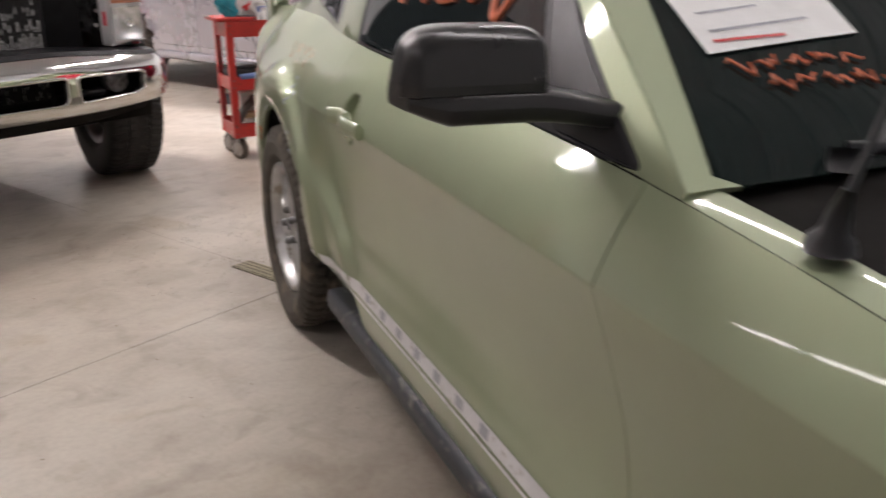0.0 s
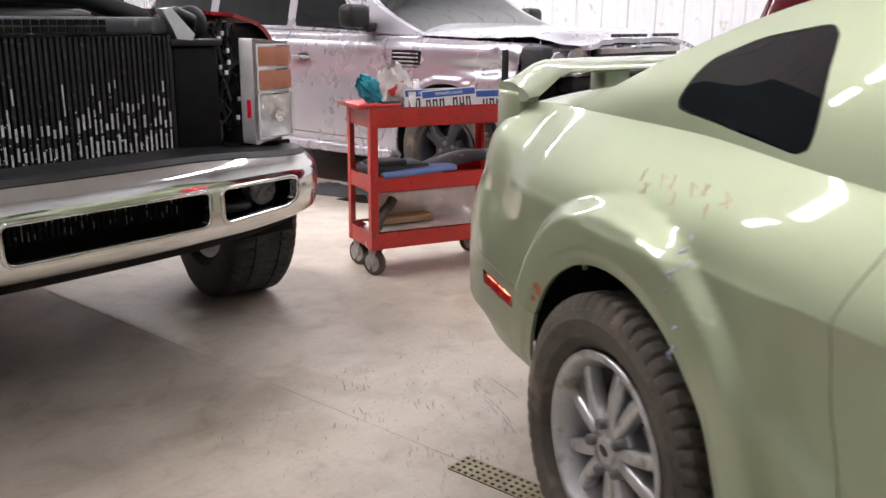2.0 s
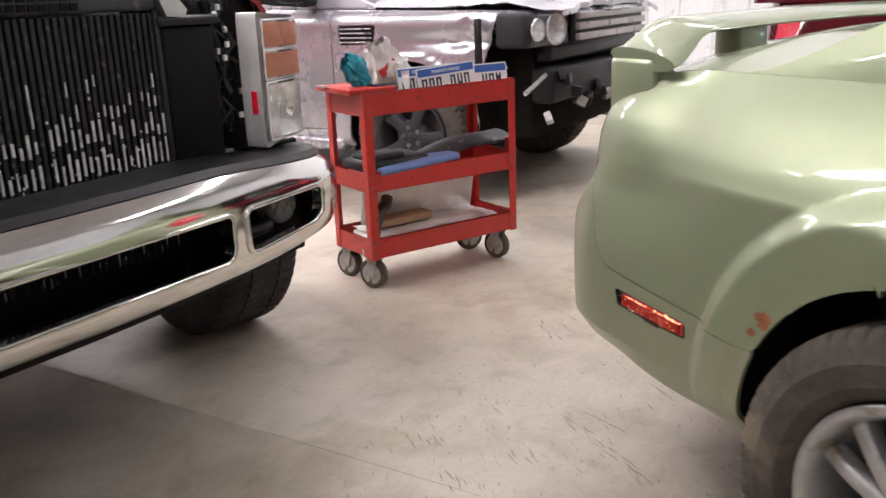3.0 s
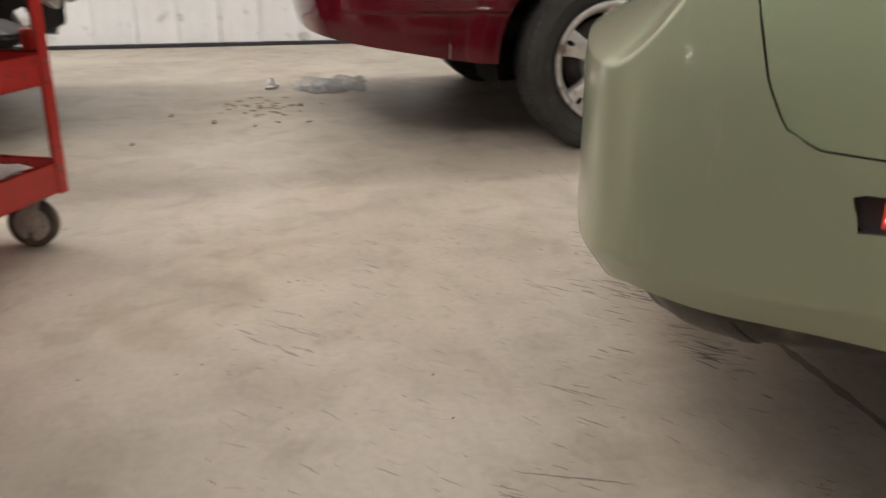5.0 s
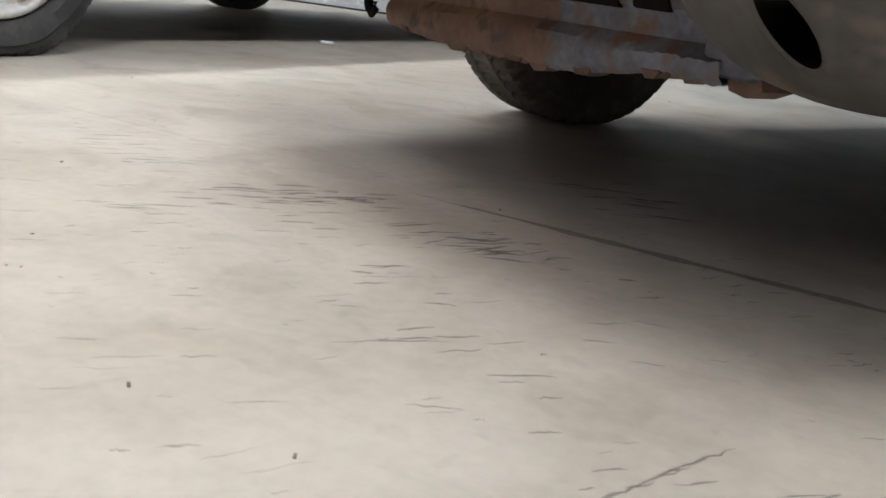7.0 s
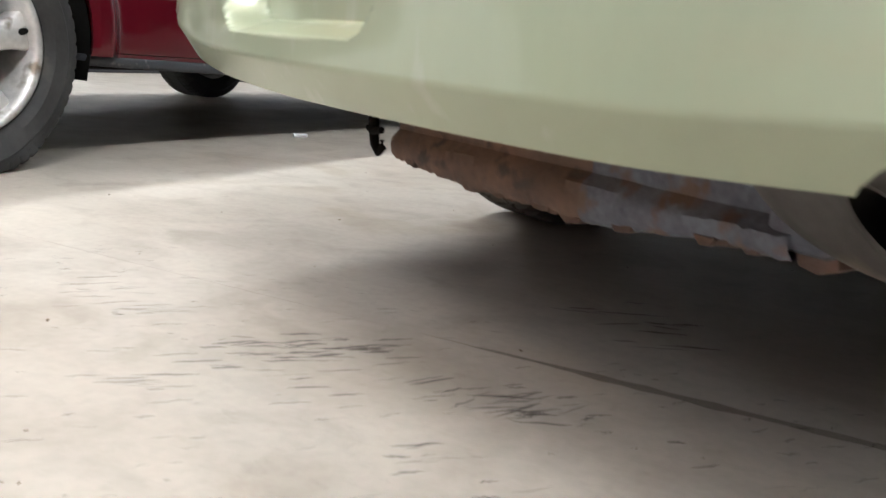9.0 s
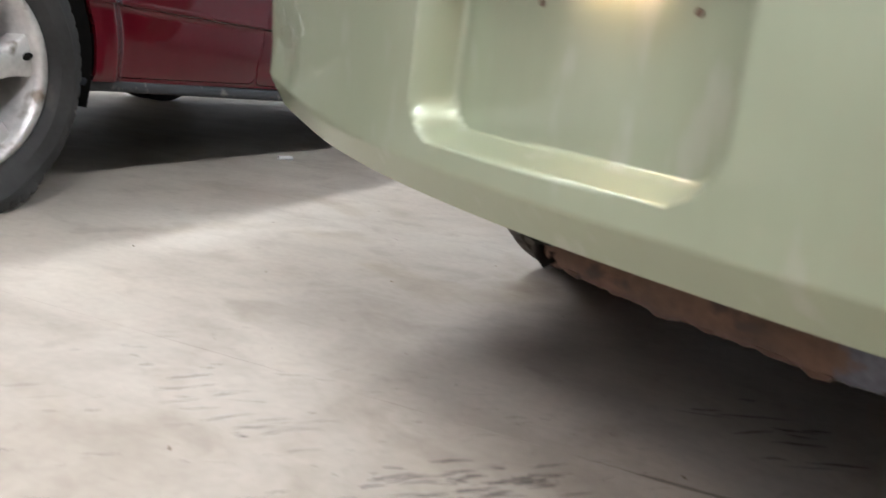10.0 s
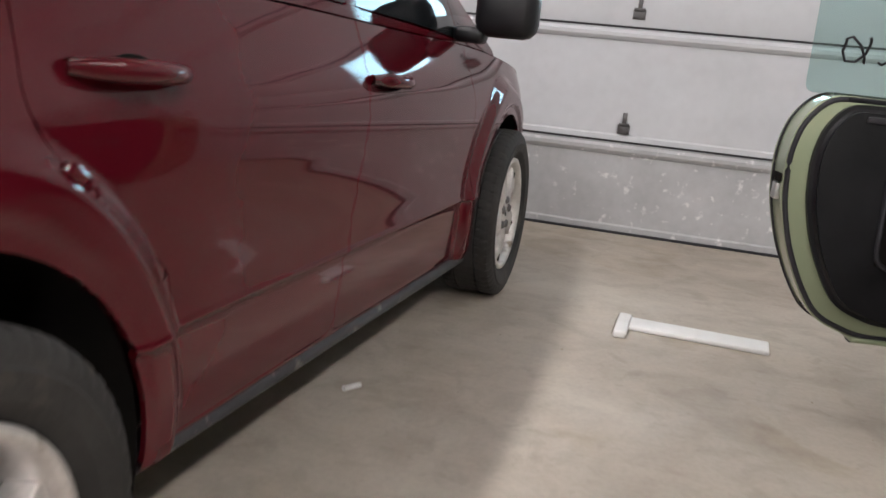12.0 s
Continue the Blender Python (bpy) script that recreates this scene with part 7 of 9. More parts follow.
for near, s in ((True, -1), (False, 1)):
    b4 = boxed((min(WX + s * 0.84, WX + s * 0.918), -2.12, 0.2425), (max(WX + s * 0.84, WX + s * 0.918), -0.08, 0.2825), 0.014)
    for v in b4.verts:
        v.co.z += 0.036 * (v.co.y + 1.10)
    part("sill_cladding", b4, M_GREY_PLASTIC, wagon, "dusty dark grey plastic sill strip")
    for cy in W_AXLES:
        b4 = bmesh.new()
        pts = [(cy + 0.445 * math.cos(radians(a)), 0.345 + 0.425 * math.sin(radians(a))) for a in range(-15, 196, 10)]
        sheet(b4, [[(WX + s * 0.925, y, z) for y, z in pts], [(WX + s * 0.55, y, z) for y, z in pts]], s > 0)
        c0 = b4.verts.new((WX + s * 0.56, cy, 0.35))
        ring = [b4.verts.new((WX + s * 0.56, y, z)) for y, z in pts]
        for i in range(len(ring) - 1):
            b4.faces.new((c0, ring[i], ring[i + 1]))
        part("wheel_housing", b4, M_BLACK_MATT, wagon)
    for cy, sp in ((W_AXLES[0], 6), (W_AXLES[1], 40)):
        mm = Matrix.Translation((WX + s * 0.893, cy, 0.328 if cy > 0 else 0.345)) @ (Matrix.Rotation(math.pi, 4, "Z") if s > 0 else Matrix.Identity(4))
        wheel("five", wagon, mm, 0.347, 0.225, 0.228, M_ALLOY_DIRTY, spin=sp, rubber=M_RUBBER_DARK, deep=0.005)
    # handles
    for yc, zc, nm in ((-1.135, 0.905, "front_door"), (-0.06, 0.935, "rear_door")):
        b4 = bmesh.new()
        pts = []
        for i in range(9):
            t = i / 8
            y = yc + 0.13 - 0.26 * t
            u = wagon_u(y, near)
            x, yy, nx, ny = WP.at(u)
            pts.append(Vector(wagon_place(u, zc + 0.006 - 0.012 * t)) + Vector((nx, ny, 0)) * (0.004 + 0.032 * math.sin(math.pi * t) ** 0.5))
        tube(b4, pts, [0.012, 0.016, 0.018, 0.018, 0.018, 0.018, 0.017, 0.015, 0.011], 10)
        hd = part("door_handle", b4, M_MAROON, wd[nm + str(near)], smooth_deg=60)
        x, yy, nx, ny = WP.at(wagon_u(yc, near))
        # no hollow here: a black disc paints the shade of the handle cup
        b4 = bmesh.new()
        b5 = bmesh.new()
        lathe(b5, [(0.0, -0.002), (0.028, -0.0015), (0.036, 0.002)], 24)
        bmesh.ops.transform(b5, matrix=Matrix.Translation(Vector(wagon_place(wagon_u(yc, near), zc - 0.012))) @ Matrix.Diagonal((1, 1.8, 1, 1)), verts=b5.verts)
        add(b4, b5)
        part("handle_cup", b4, M_BLACK_MATT, hd, "black disc in place of the shaded recess behind the handle")
    # mirror
    mr = boxed((min(WX + s * 0.93, WX + s * 1.14), -1.98, 1.045), (max(WX + s * 0.93, WX + s * 1.14), -1.84, 1.22), 0.05, seg=3)
    box(mr, (min(WX + s * 0.86, WX + s * 0.97), -1.95, 1.02), (max(WX + s * 0.86, WX + s * 0.97), -1.86, 1.075), 0.02)
    part("door_mirror", mr, M_BLACK_PLASTIC, wagon, "black door mirror", smooth_deg=50)
b4 = bmesh.new()
random.seed(44)
wr_face = WX - 0.893 - 0.0675 - 0.016
b5 = bmesh.new()
for k in range(7):
    z = 0.468 + 0.011 * k
    tube(b5, [(wr_face - 0.0025, 0.318 + random.uniform(-0.007, 0.004), z), (wr_face - 0.0025, 0.338 + random.uniform(-0.004, 0.007), z + random.uniform(-0.006, 0.012))], 0.0018, 5)
add(b4, b5)
part("crayon_mark", b4, M_CRAYON_YELLOW, wagon, "yellow crayon scrawl on the wheel spoke")


# ---- the red pickup, front end only partly clad: bumper, radiator core, lamp, tyre ----
TX = -1.01
truck = thing("pickup_truck", pose(TX, 0, 0), "red pickup truck with its grille removed and chrome bumper", "truck")
BPLAN = Plan([(-1.008, 2.50), (-1.012, 2.36), (-0.985, 2.20), (-0.90, 2.095), (-0.70, 2.02), (-0.4, 1.972), (0, 1.955), (0.4, 1.972), (0.70, 2.02), (0.90, 2.095), (0.985, 2.20), (1.012, 2.36), (1.008, 2.50)], left=False)
b_in = keyed([(0.505, 0.10), (0.515, 0.045), (0.535, 0.018), (0.57, 0.005), (0.63, 0.0), (0.70, 0.004), (0.75, 0.018), (0.775, 0.035), (0.792, 0.06), (0.80, 0.12)])


def truck_bumper(u, z):
    x, y, nx, ny = BPLAN.at(u)
    lo = 0.01 * smooth(0.45, 1.0, abs(x)) * smooth(0.66, 0.5, z)
    d = b_in(z)
    return (x - nx * d, y - ny * d, z + lo - 0.045 * smooth(0.25, 1.0, abs(x)) * smooth(0.66, 0.79, z))


def bu(x):
    return BPLAN.where(0, x, 0.1, 0.9)


mid_open = rounded([(-0.33, 0.575), (0.33, 0.575), (0.335, 0.68), (0.32, 0.694), (-0.32, 0.694), (-0.335, 0.68)], 0.035, 6)
fog_r = rounded([(0.385, 0.575), (0.70, 0.58), (0.755, 0.60), (0.758, 0.672), (0.73, 0.688), (0.40, 0.694), (0.382, 0.68)], 0.035, 6)
fog_l = [(-x, z) for x, z in fog_r]
regs = [(None, [(bu(x), z) for x, z in q]) for q in (mid_open, fog_r, fog_l)]
got = panels(steps(0, BPLAN.length, 0.016), lambda u: [0.505 + 0.295 * i / 34 for i in range(35)], truck_bumper, regs, "bumper", gap=0.0, depth=0.03)
b4 = got["bumper"]
bumper = part("front_bumper", b4, M_CHROME, truck, "scuffed chrome bumper with three openings", smooth_deg=45)
for q in (mid_open, fog_r, fog_l):
    b4 = bmesh.new()
    pts = []
    for x, z in q + [q[0]]:
        p = Vector(truck_bumper(bu(x), z))
        nx, ny = BPLAN.at(bu(x))[2:]
        pts.append(p + Vector((nx, ny, 0)) * 0.002)
    tube(b4, pts, 0.0075, 8, cap=False)
    part("opening_rim", b4, M_CHROME, bumper, "bright rolled rim of the opening")
# rubber step pad over the bumper and dark air dam below
rows = []
for u in steps(0, BPLAN.length, 0.04):
    x, y, nx, ny = BPLAN.at(u)
    lz = -0.045 * smooth(0.25, 1.0, abs(x))
    rows.append([(x - nx * d, y - ny * d, z + lz) for d, z in ((0.045, 0.787), (0.06, 0.805), (0.10, 0.812), (0.19, 0.815), (0.22, 0.80))])
b4 = bmesh.new()
sheet(b4, rows)
bmesh.ops.recalc_face_normals(b4, faces=b4.faces)
part("step_pad", b4, M_BLACK_PLASTIC, truck, "black plastic bumper top")
rows = []
for u in steps(bu(-0.9), bu(0.9), 0.04):
    x, y, nx, ny = BPLAN.at(u)
    lo = 0.01 * smooth(0.45, 1.0, abs(x))
    rows.append([(x - nx * d, y - ny * d, z + lo) for d, z in ((0.07, 0.512), (0.12, 0.47), (0.22, 0.44), (0.45, 0.44))])
b4 = bmesh.new()
sheet(b4, rows)
bmesh.ops.recalc_face_normals(b4, faces=b4.faces)
part("air_dam", b4, M_BLACK_MATT, truck)
# behind the openings
M_FOG = material("dull_fog_lamp", (0.20, 0.20, 0.21), 0.3, 0.3, vary=0.3, scale=40, bump=0.8, bump_scale=60)
part("bumper_core", boxed((-0.92, 2.255, 0.42), (0.92, 2.27, 0.78), 0.01), M_BLACK_MATT, truck)
for s in (-1, 1):
    b4 = bmesh.new()
    lathe(b4, [(0.0, 0.0), (0.035, -0.006), (0.052, -0.016), (0.056, -0.004), (0.05, 0.05)], 24)
    fog = part("fog_lamp", b4, M_FOG, truck, "small round fog lamp", m=Matrix.Translation((s * 0.645, 2.10, 0.640)) @ Matrix.Rotation(radians(90), 4, "Z"))
    b4 = bmesh.new()
    tube(b4, [(s * 0.45, 2.13, 0.605), (s * 0.46, 2.06, 0.605), (s * 0.49, 2.045, 0.605), (s * 0.54, 2.05, 0.605), (s * 0.55, 2.13, 0.605)], 0.016, 10)
    part("tow_hook", b4, M_BLACK_PLASTIC, truck, "black tow hook")

# radiator pack: condenser tubes with scraped bare fins, side cooler, frame
COND = new("condenser")
COND.parent = truck
COND["label"] = "black finned condenser with bare scraped fins"
cx0, cx1, cz0, cz1, cy = -0.315, 0.375, 0.50, 1.175, 2.22
part("core", boxed((cx0, cy, cz0), (cx1, cy + 0.03, cz1), 0.004), M_FIN_BLACK, COND, smooth_deg=0)
random.seed(77)
n = 36
for k in range(n):
    x = cx0 + 0.012 + (cx1 - cx0 - 0.024) * k / (n - 1)
    part("fin_tube", boxed((x - 0.0056, cy - 0.013, cz0), (x + 0.0056, cy - 0.002, cz1), 0.0026, seg=2), M_FIN_TUBE, COND, smooth_deg=0)
b4 = bmesh.new()
for k in range(n):
    x = cx0 + 0.012 + (cx1 - cx0 - 0.024) * k / (n - 1)

    def streak(za, zb, w=0.0030):
        box(b4, (x - random.uniform(0.5, 1) * w, cy - 0.0150, za), (x + random.uniform(0.5, 1) * w, cy - 0.0128, zb))
    if random.random() < 0.9:
        streak(0.800 + random.uniform(0, 0.02), 0.835 + random.uniform(0, 0.04), 0.0042)
    if random.random() < 0.85:
        z = random.uniform(0.875, 0.90)
        streak(z, z + random.uniform(0.02, 0.055), 0.0044)
    if random.random() < 0.4:
        z = random.uniform(0.93, 0.96)
        streak(z, z + random.uniform(0.01, 0.04))
    if random.random() < 0.22:
        z = random.uniform(0.95, 1.02)
        streak(z, z + random.uniform(0.02, 0.07))
    for z in (0.585, 0.625, 0.655):
        if random.random() < 0.55:
            streak(z + random.uniform(-0.01, 0.01), z + random.uniform(0.01, 0.03), 0.0018)
for k in range(90):
    x, z = random.uniform(cx0, cx1), random.gauss(0.83, 0.05)
    r = random.uniform(0.0008, 0.0028)
    box(b4, (x - r, cy - 0.0155, z - r), (x + r, cy - 0.0128, z + r * random.uniform(0.5, 2)))
tagged(part("bare_metal", b4, M_FIN_BARE, COND, "bright scraped metal on the fins", smooth_deg=0), kind="stuff")
part("side_cooler", boxed((0.385, cy - 0.02, 0.78), (0.565, cy + 0.03, 1.14), 0.012), M_FIN_BLACK, truck, "matt black side cooler")
part("cooler_cap", boxed((0.375, cy - 0.03, 1.14), (0.58, cy + 0.04, 1.165), 0.008), M_BLACK_PLASTIC, truck)
for x in (-0.335, 0.38):
    part("condenser_frame", boxed((x - 0.012, cy - 0.02, 0.5), (x + 0.004, cy + 0.05, 1.18), 0.004), M_BLACK_PLASTIC, COND)
# left part of the pack: bare silver framed cooler
part("oil_cooler", boxed((-0.62, cy - 0.015, 0.78), (-0.37, cy + 0.03, 1.17), 0.006), M_STEEL_OLD, truck, "grey metal cooler panel")
b4 = bmesh.new()
tube(b4, [(-0.40, cy - 0.03, 1.02), (-0.36, cy - 0.03, 1.02), (-0.345, cy - 0.03, 1.0), (-0.345, cy - 0.03, 0.79)], 0.009, 8)
tube(b4, [(-0.55, cy - 0.03, 0.95), (-0.40, cy - 0.03, 0.95), (-0.39, cy - 0.03, 0.94), (-0.39, cy - 0.03, 0.79)], 0.007, 8)
part("cooler_pipe", b4, M_ALUMINIUM, truck)
# upper tie bar with a meshed cover
b4 = boxed((-0.80, 2.20, 1.18), (0.38, 2.36, 1.235), 0.015)
tie = part("tie_bar", b4, M_GREY_PLASTIC, truck, "black plastic radiator cover")
b4 = bmesh.new()
for i in range(30):
    for j in range(2):
        x = -0.62 + 0.026 * i
        box(b4, (x, 2.196, 1.188 + 0.022 * j), (x + 0.02, 2.2005, 1.204 + 0.022 * j))
tagged(part("mesh_grid", b4, M_BLACK_MATT, tie, "", smooth_deg=0), kind="stuff")
b4 = bmesh.new()
prism(b4, [(0.35, 1.26), (0.385, 1.265), (0.47, 1.18), (0.46, 1.16), (0.40, 1.165), (0.385, 1.20)], 1, 2.19, 2.23)
part("bracket", b4, M_ALUMINIUM, truck, "bright torn metal bracket", smooth_deg=0)
# hoses, wiring and engine bay
random.seed(90)
hoses = [([(-0.6, 2.45, 1.25), (-0.2, 2.42, 1.32), (0.2, 2.45, 1.30), (0.5, 2.5, 1.22)], 0.035), ([(0.40, 2.30, 1.22), (0.46, 2.28, 1.25), (0.53, 2.30, 1.23), (0.56, 2.36, 1.15)], 0.022),
         ([(0.58, 2.26, 1.20), (0.61, 2.24, 1.08), (0.60, 2.25, 0.95), (0.62, 2.24, 0.84)], 0.010), ([(0.60, 2.27, 1.16), (0.64, 2.26, 1.02), (0.63, 2.27, 0.88)], 0.007),
         ([(-0.3, 2.5, 1.28), (0.1, 2.55, 1.36), (0.45, 2.6, 1.30)], 0.02), ([(-0.7, 2.4, 1.3), (-0.4, 2.5, 1.34), (0.0, 2.6, 1.33)], 0.015)]
for pts, r in hoses:
    b4 = bmesh.new()
    tube(b4, pts, r, 10)
    part("hose", b4, M_BLACK_PLASTIC, truck)
b4 = bmesh.new()
b5 = bmesh.new()
lathe(b5, [(0.0, 0.0), (0.05, 0.0), (0.06, 0.01), (0.06, 0.12), (0.05, 0.13), (0.0, 0.13)], 24)
bmesh.ops.transform(b5, matrix=Matrix.Translation((0.52, 2.42, 1.14)) @ Matrix.Rotation(radians(-90), 4, "Y"), verts=b5.verts)
add(b4, b5)
part("filter_housing", b4, M_BLACK_PLASTIC, truck)
b4 = boxed((-0.85, 2.40, 0.60), (0.60, 2.46, 1.14), 0.02)
part("fan_shroud", b4, M_BLACK_MATT, truck)
b4 = boxed((-0.45, 2.75, 0.7), (0.35, 3.5, 1.22), 0.08, seg=3)
part("engine_block", b4, M_BLACK_MATT, truck)
part("battery", boxed((0.42, 2.55, 0.95), (0.70, 2.78, 1.18), 0.012), M_BLACK_PLASTIC, truck)
b4 = bmesh.new()
tube(b4, [(0.62, 2.48, 1.18), (0.62, 2.48, 1.225)], 0.025, 16)
tube(b4, [(0.62, 2.48, 1.225), (0.62, 2.48, 1.255)], 0.028, 16)
part("reservoir_cap", b4, M_WHITE_PLASTIC, truck, "white reservoir cap")

M_LAMP_SHELL = material("bright_lamp_shell", (0.86, 0.86, 0.87), 0.22, 0.08, vary=0.06, scale=12)
M_LAMP_BOWL = material("faceted_lamp_bowl", (0.78, 0.78, 0.80), 0.22, 0.6, vary=0.35, scale=30, bump=1.6, bump_scale=26)
# head lamp: bright housing, amber and clear chambers
for s in (-1, 1):
    hl = new("head_lamp")
    hl.parent = truck
    hl["label"] = "tall chrome-backed headlamp with amber indicator"
    xa, xb = s * 0.672, s * 0.895
    def hp(t, z, off=0.0):
        x = xa + (xb - xa) * t
        y = 2.15 + 0.03 * t + 0.05 * smooth(0.82, 1.0, t) ** 2
        return (x, y - off, z)
    zb0, zt0 = 0.79, 1.165
    b4 = bmesh.new()
    lip = rounded([(0.0, zb0), (1.0, zb0 + 0.02), (1.0, zt0 - 0.03), (0.94, zt0 - 0.015), (0.0, zt0)], 0.03)
    v0 = [b4.verts.new(hp(t, z)) for t, z in lip]
    v1 = [b4.verts.new(hp(0.5 + (t - 0.5) * 0.95, 0.975 + (z - 0.975) * 0.96, -0.02)) for t, z in lip]
    v2 = [b4.verts.new(hp(t, z, -0.085)) for t, z in lip]
    for a, b in ((v0, v1), (v2, v0)):
        for k in range(len(lip)):
            b4.faces.new((a[k], a[(k + 1) % len(lip)], b[(k + 1) % len(lip)], b[k]))
    b4.faces.new([b4.verts.new(hp(t, z, -0.03)) for t, z in lip])
    bmesh.ops.recalc_face_normals(b4, faces=b4.faces)
    part("housing", b4, M_LAMP_SHELL, hl)
    b4 = bmesh.new()
    prism(b4, [(hp(0.0, 0)[0] - s * 0.004, zb0 - 0.004), (hp(1.0, 0)[0], zb0 + 0.01), (hp(1.0, 0)[0], zt0 - 0.03), (hp(0.0, 0)[0] - s * 0.004, zt0 + 0.004)], 1, 2.225, 2.34)
    part("back_shell", b4, M_BLACK_MATT, hl)
    for nm, za, zb, mt, dep in (("indicator_lens", 1.068, 1.135, M_LENS_AMBER, 0.004), ("amber_lens", 0.985, 1.052, M_LENS_AMBER, 0.004), ("main_reflector", 0.815, 0.965, M_LAMP_BOWL, -0.024)):
        rows = []
        for i in range(17):
            t = 0.10 + 0.84 * i / 16
            rows.append([hp(t, za + (zb - za) * j / 10, 0.003 + dep * math.sin(math.pi * i / 16) * math.sin(math.pi * j / 10)) for j in range(11)])
        b4 = bmesh.new()
        sheet(b4, rows, s < 0)
        part(nm, b4, mt, hl)
        b4 = bmesh.new()
        loop = rounded([(0.08, za - 0.006), (0.96, za - 0.006), (0.96, zb + 0.006), (0.08, zb + 0.006)], 0.02)
        tube(b4, [hp(t, z, 0.006) for t, z in loop + [loop[0]]], 0.0032, 8, cap=False)
        part("chamber_rim", b4, M_LAMP_SHELL, hl, "clear bright rim of the chamber")
    b4 = bmesh.new()
    tube(b4, [hp(0.52, 0.89, -0.02), hp(0.52, 0.89, 0.012)], 0.020, 16)
    part("bulb_cover", b4, M_CHROME, hl)
    # no lamp: its faint glow is put into the material
    part("red_reflector_glow", boxed((min(xa, xa - s * 0.0035), 2.168, 0.885), (max(xa, xa - s * 0.0035), 2.19, 0.95), 0.0015), M_LENS_RED_GLOW, hl, "red reflector on the lamp's inner side, with faint glow added")
    rows = []
    for i in range(17):
        t = i / 16
        rows.append([hp(t, zb0 + 0.012 + (zt0 - 0.02 * t - zb0 - 0.02) * j / 10, 0.016 + 0.006 * math.sin(math.pi * i / 16)) for j in range(11)])
    b4 = bmesh.new()
    sheet(b4, rows, s < 0)
    cl = part("cover_lens", b4, M_LENS_CLEAR, hl, "clear outer lens")
    cl.visible_shadow = False

# fenders, arch, inner wall and tyres
for s in (-1, 1):
    fp = Plan([(s * 0.915, 2.30), (s * 0.975, 2.40), (s * 1.005, 2.7), (s * 1.01, 3.2), (s * 1.01, 4.2)], left=(s < 0))
    f_in = keyed([(0.5, 0.02), (0.7, 0.0), (1.0, 0.0), (1.12, 0.01), (1.19, 0.04), (1.235, 0.10), (1.25, 0.16)])
    def fplace(u, z):
        x, y, nx, ny = fp.at(u)
        d = f_in(z) - 0.03 * smooth(0.60, 0.54, math.hypot(y - 2.89, z - 0.42))
        return (x - nx * d, y - ny * d, z + 0.02 * smooth(2.3, 3.0, y))
    got = panels(steps(0, fp.length, 0.03), lambda u: [0.50 + 0.75 * i / 26 for i in range(27)], fplace, [(None, [(fp.where(1, y), z) for y, z in circle_poly(2.89, 0.42, 0.50, 48)])], "fender", gap=0)
    b4 = got["fender"]
    bmesh.ops.recalc_face_normals(b4, faces=b4.faces)
    part("fender", b4, M_RED_PAINT, truck, "glossy red front fender", smooth_deg=50)
    part("inner_fender", boxed((min(s * 0.60, s * 0.925), 2.36, 0.86), (max(s * 0.60, s * 0.925), 4.1, 1.215), 0.05), M_BLACK_MATT, truck)
    mm = Matrix.Translation((s * 0.985 + 0.085, 2.89, 0.415)) @ Matrix.Rotation(radians(-13), 4, "Z") @ (Matrix.Rotation(math.pi, 4, "Z") if s > 0 else Matrix.Identity(4))
    wheel("eight", truck, mm, 0.42, 0.30, 0.235, M_ALLOY, spin=9, rubber=M_RUBBER_DARK)
part("axle", boxed((-0.85, 2.82, 0.36), (0.85, 2.96, 0.47), 0.04), M_BLACK_MATT, truck)
part("front_frame", boxed((-0.48, 2.2, 0.50), (0.48, 4.2, 0.58), 0.02), M_BLACK_MATT, truck)
# the bonnet stands open, its black lining towards the bay
rows_in, rows_out = [], []
for i in range(13):
    t = i / 12
    y, z = 3.68 - 0.62 * t - 0.05 * math.sin(math.pi * t), 1.27 + 1.12 * t
    w = 0.86 - 0.05 * t
    rows_in.append([(w * q, y - 0.035 * (1 - q * q) + 0.012 * math.cos(9 * q), z) for q in [-1 + k / 8 for k in range(17)]])
    rows_out.append([(w * q, y + 0.03 - 0.035 * (1 - q * q), z + 0.012) for q in [-1 + k / 8 for k in range(17)]])
b4 = bmesh.new()
sheet(b4, rows_in)
bonnet = part("bonnet", b4, M_BLACK_MATT, truck, "raised bonnet with black lining", smooth_deg=50)
b4 = bmesh.new()
sheet(b4, rows_out, True)
part("bonnet_skin", b4, M_RED_PAINT, bonnet, smooth_deg=50)
part("cowl_panel", boxed((-0.86, 3.45, 1.05), (0.86, 3.74, 1.27), 0.03), M_BLACK_PLASTIC, truck)
# wiring, clips and a horn beside the radiator
random.seed(91)
for k in range(9):
    x0 = random.uniform(0.575, 0.655)
    b4 = bmesh.new()
    tube(b4, [(x0 + random.uniform(-0.03, 0.03), 2.23 + random.uniform(-0.02, 0.04), 1.22 - 0.045 * i + random.uniform(-0.01, 0.01)) for i in range(random.randint(4, 9))], random.choice((0.004, 0.006, 0.009)), 7)
    part("wire", b4, M_BLACK_PLASTIC, truck)
for k in range(8):
    p = (random.uniform(0.57, 0.65), 2.20, random.uniform(0.86, 1.2))
    part("clip", boxed((p[0] - 0.006, p[1], p[2] - 0.008), (p[0] + 0.006, p[1] + 0.01, p[2] + 0.008), 0.002), M_ALUMINIUM if k % 2 else M_WHITE_PLASTIC, truck)
b4 = bmesh.new()
lathe(b4, [(0.0, -0.02), (0.03, -0.022), (0.055, -0.012), (0.06, 0.0), (0.055, 0.02), (0.0, 0.024)], 28)
part("horn", b4, M_BLACK_PLASTIC, truck, m=Matrix.Translation((0.55, 2.33, 1.215)) @ Matrix.Rotation(radians(75), 4, "Z"))
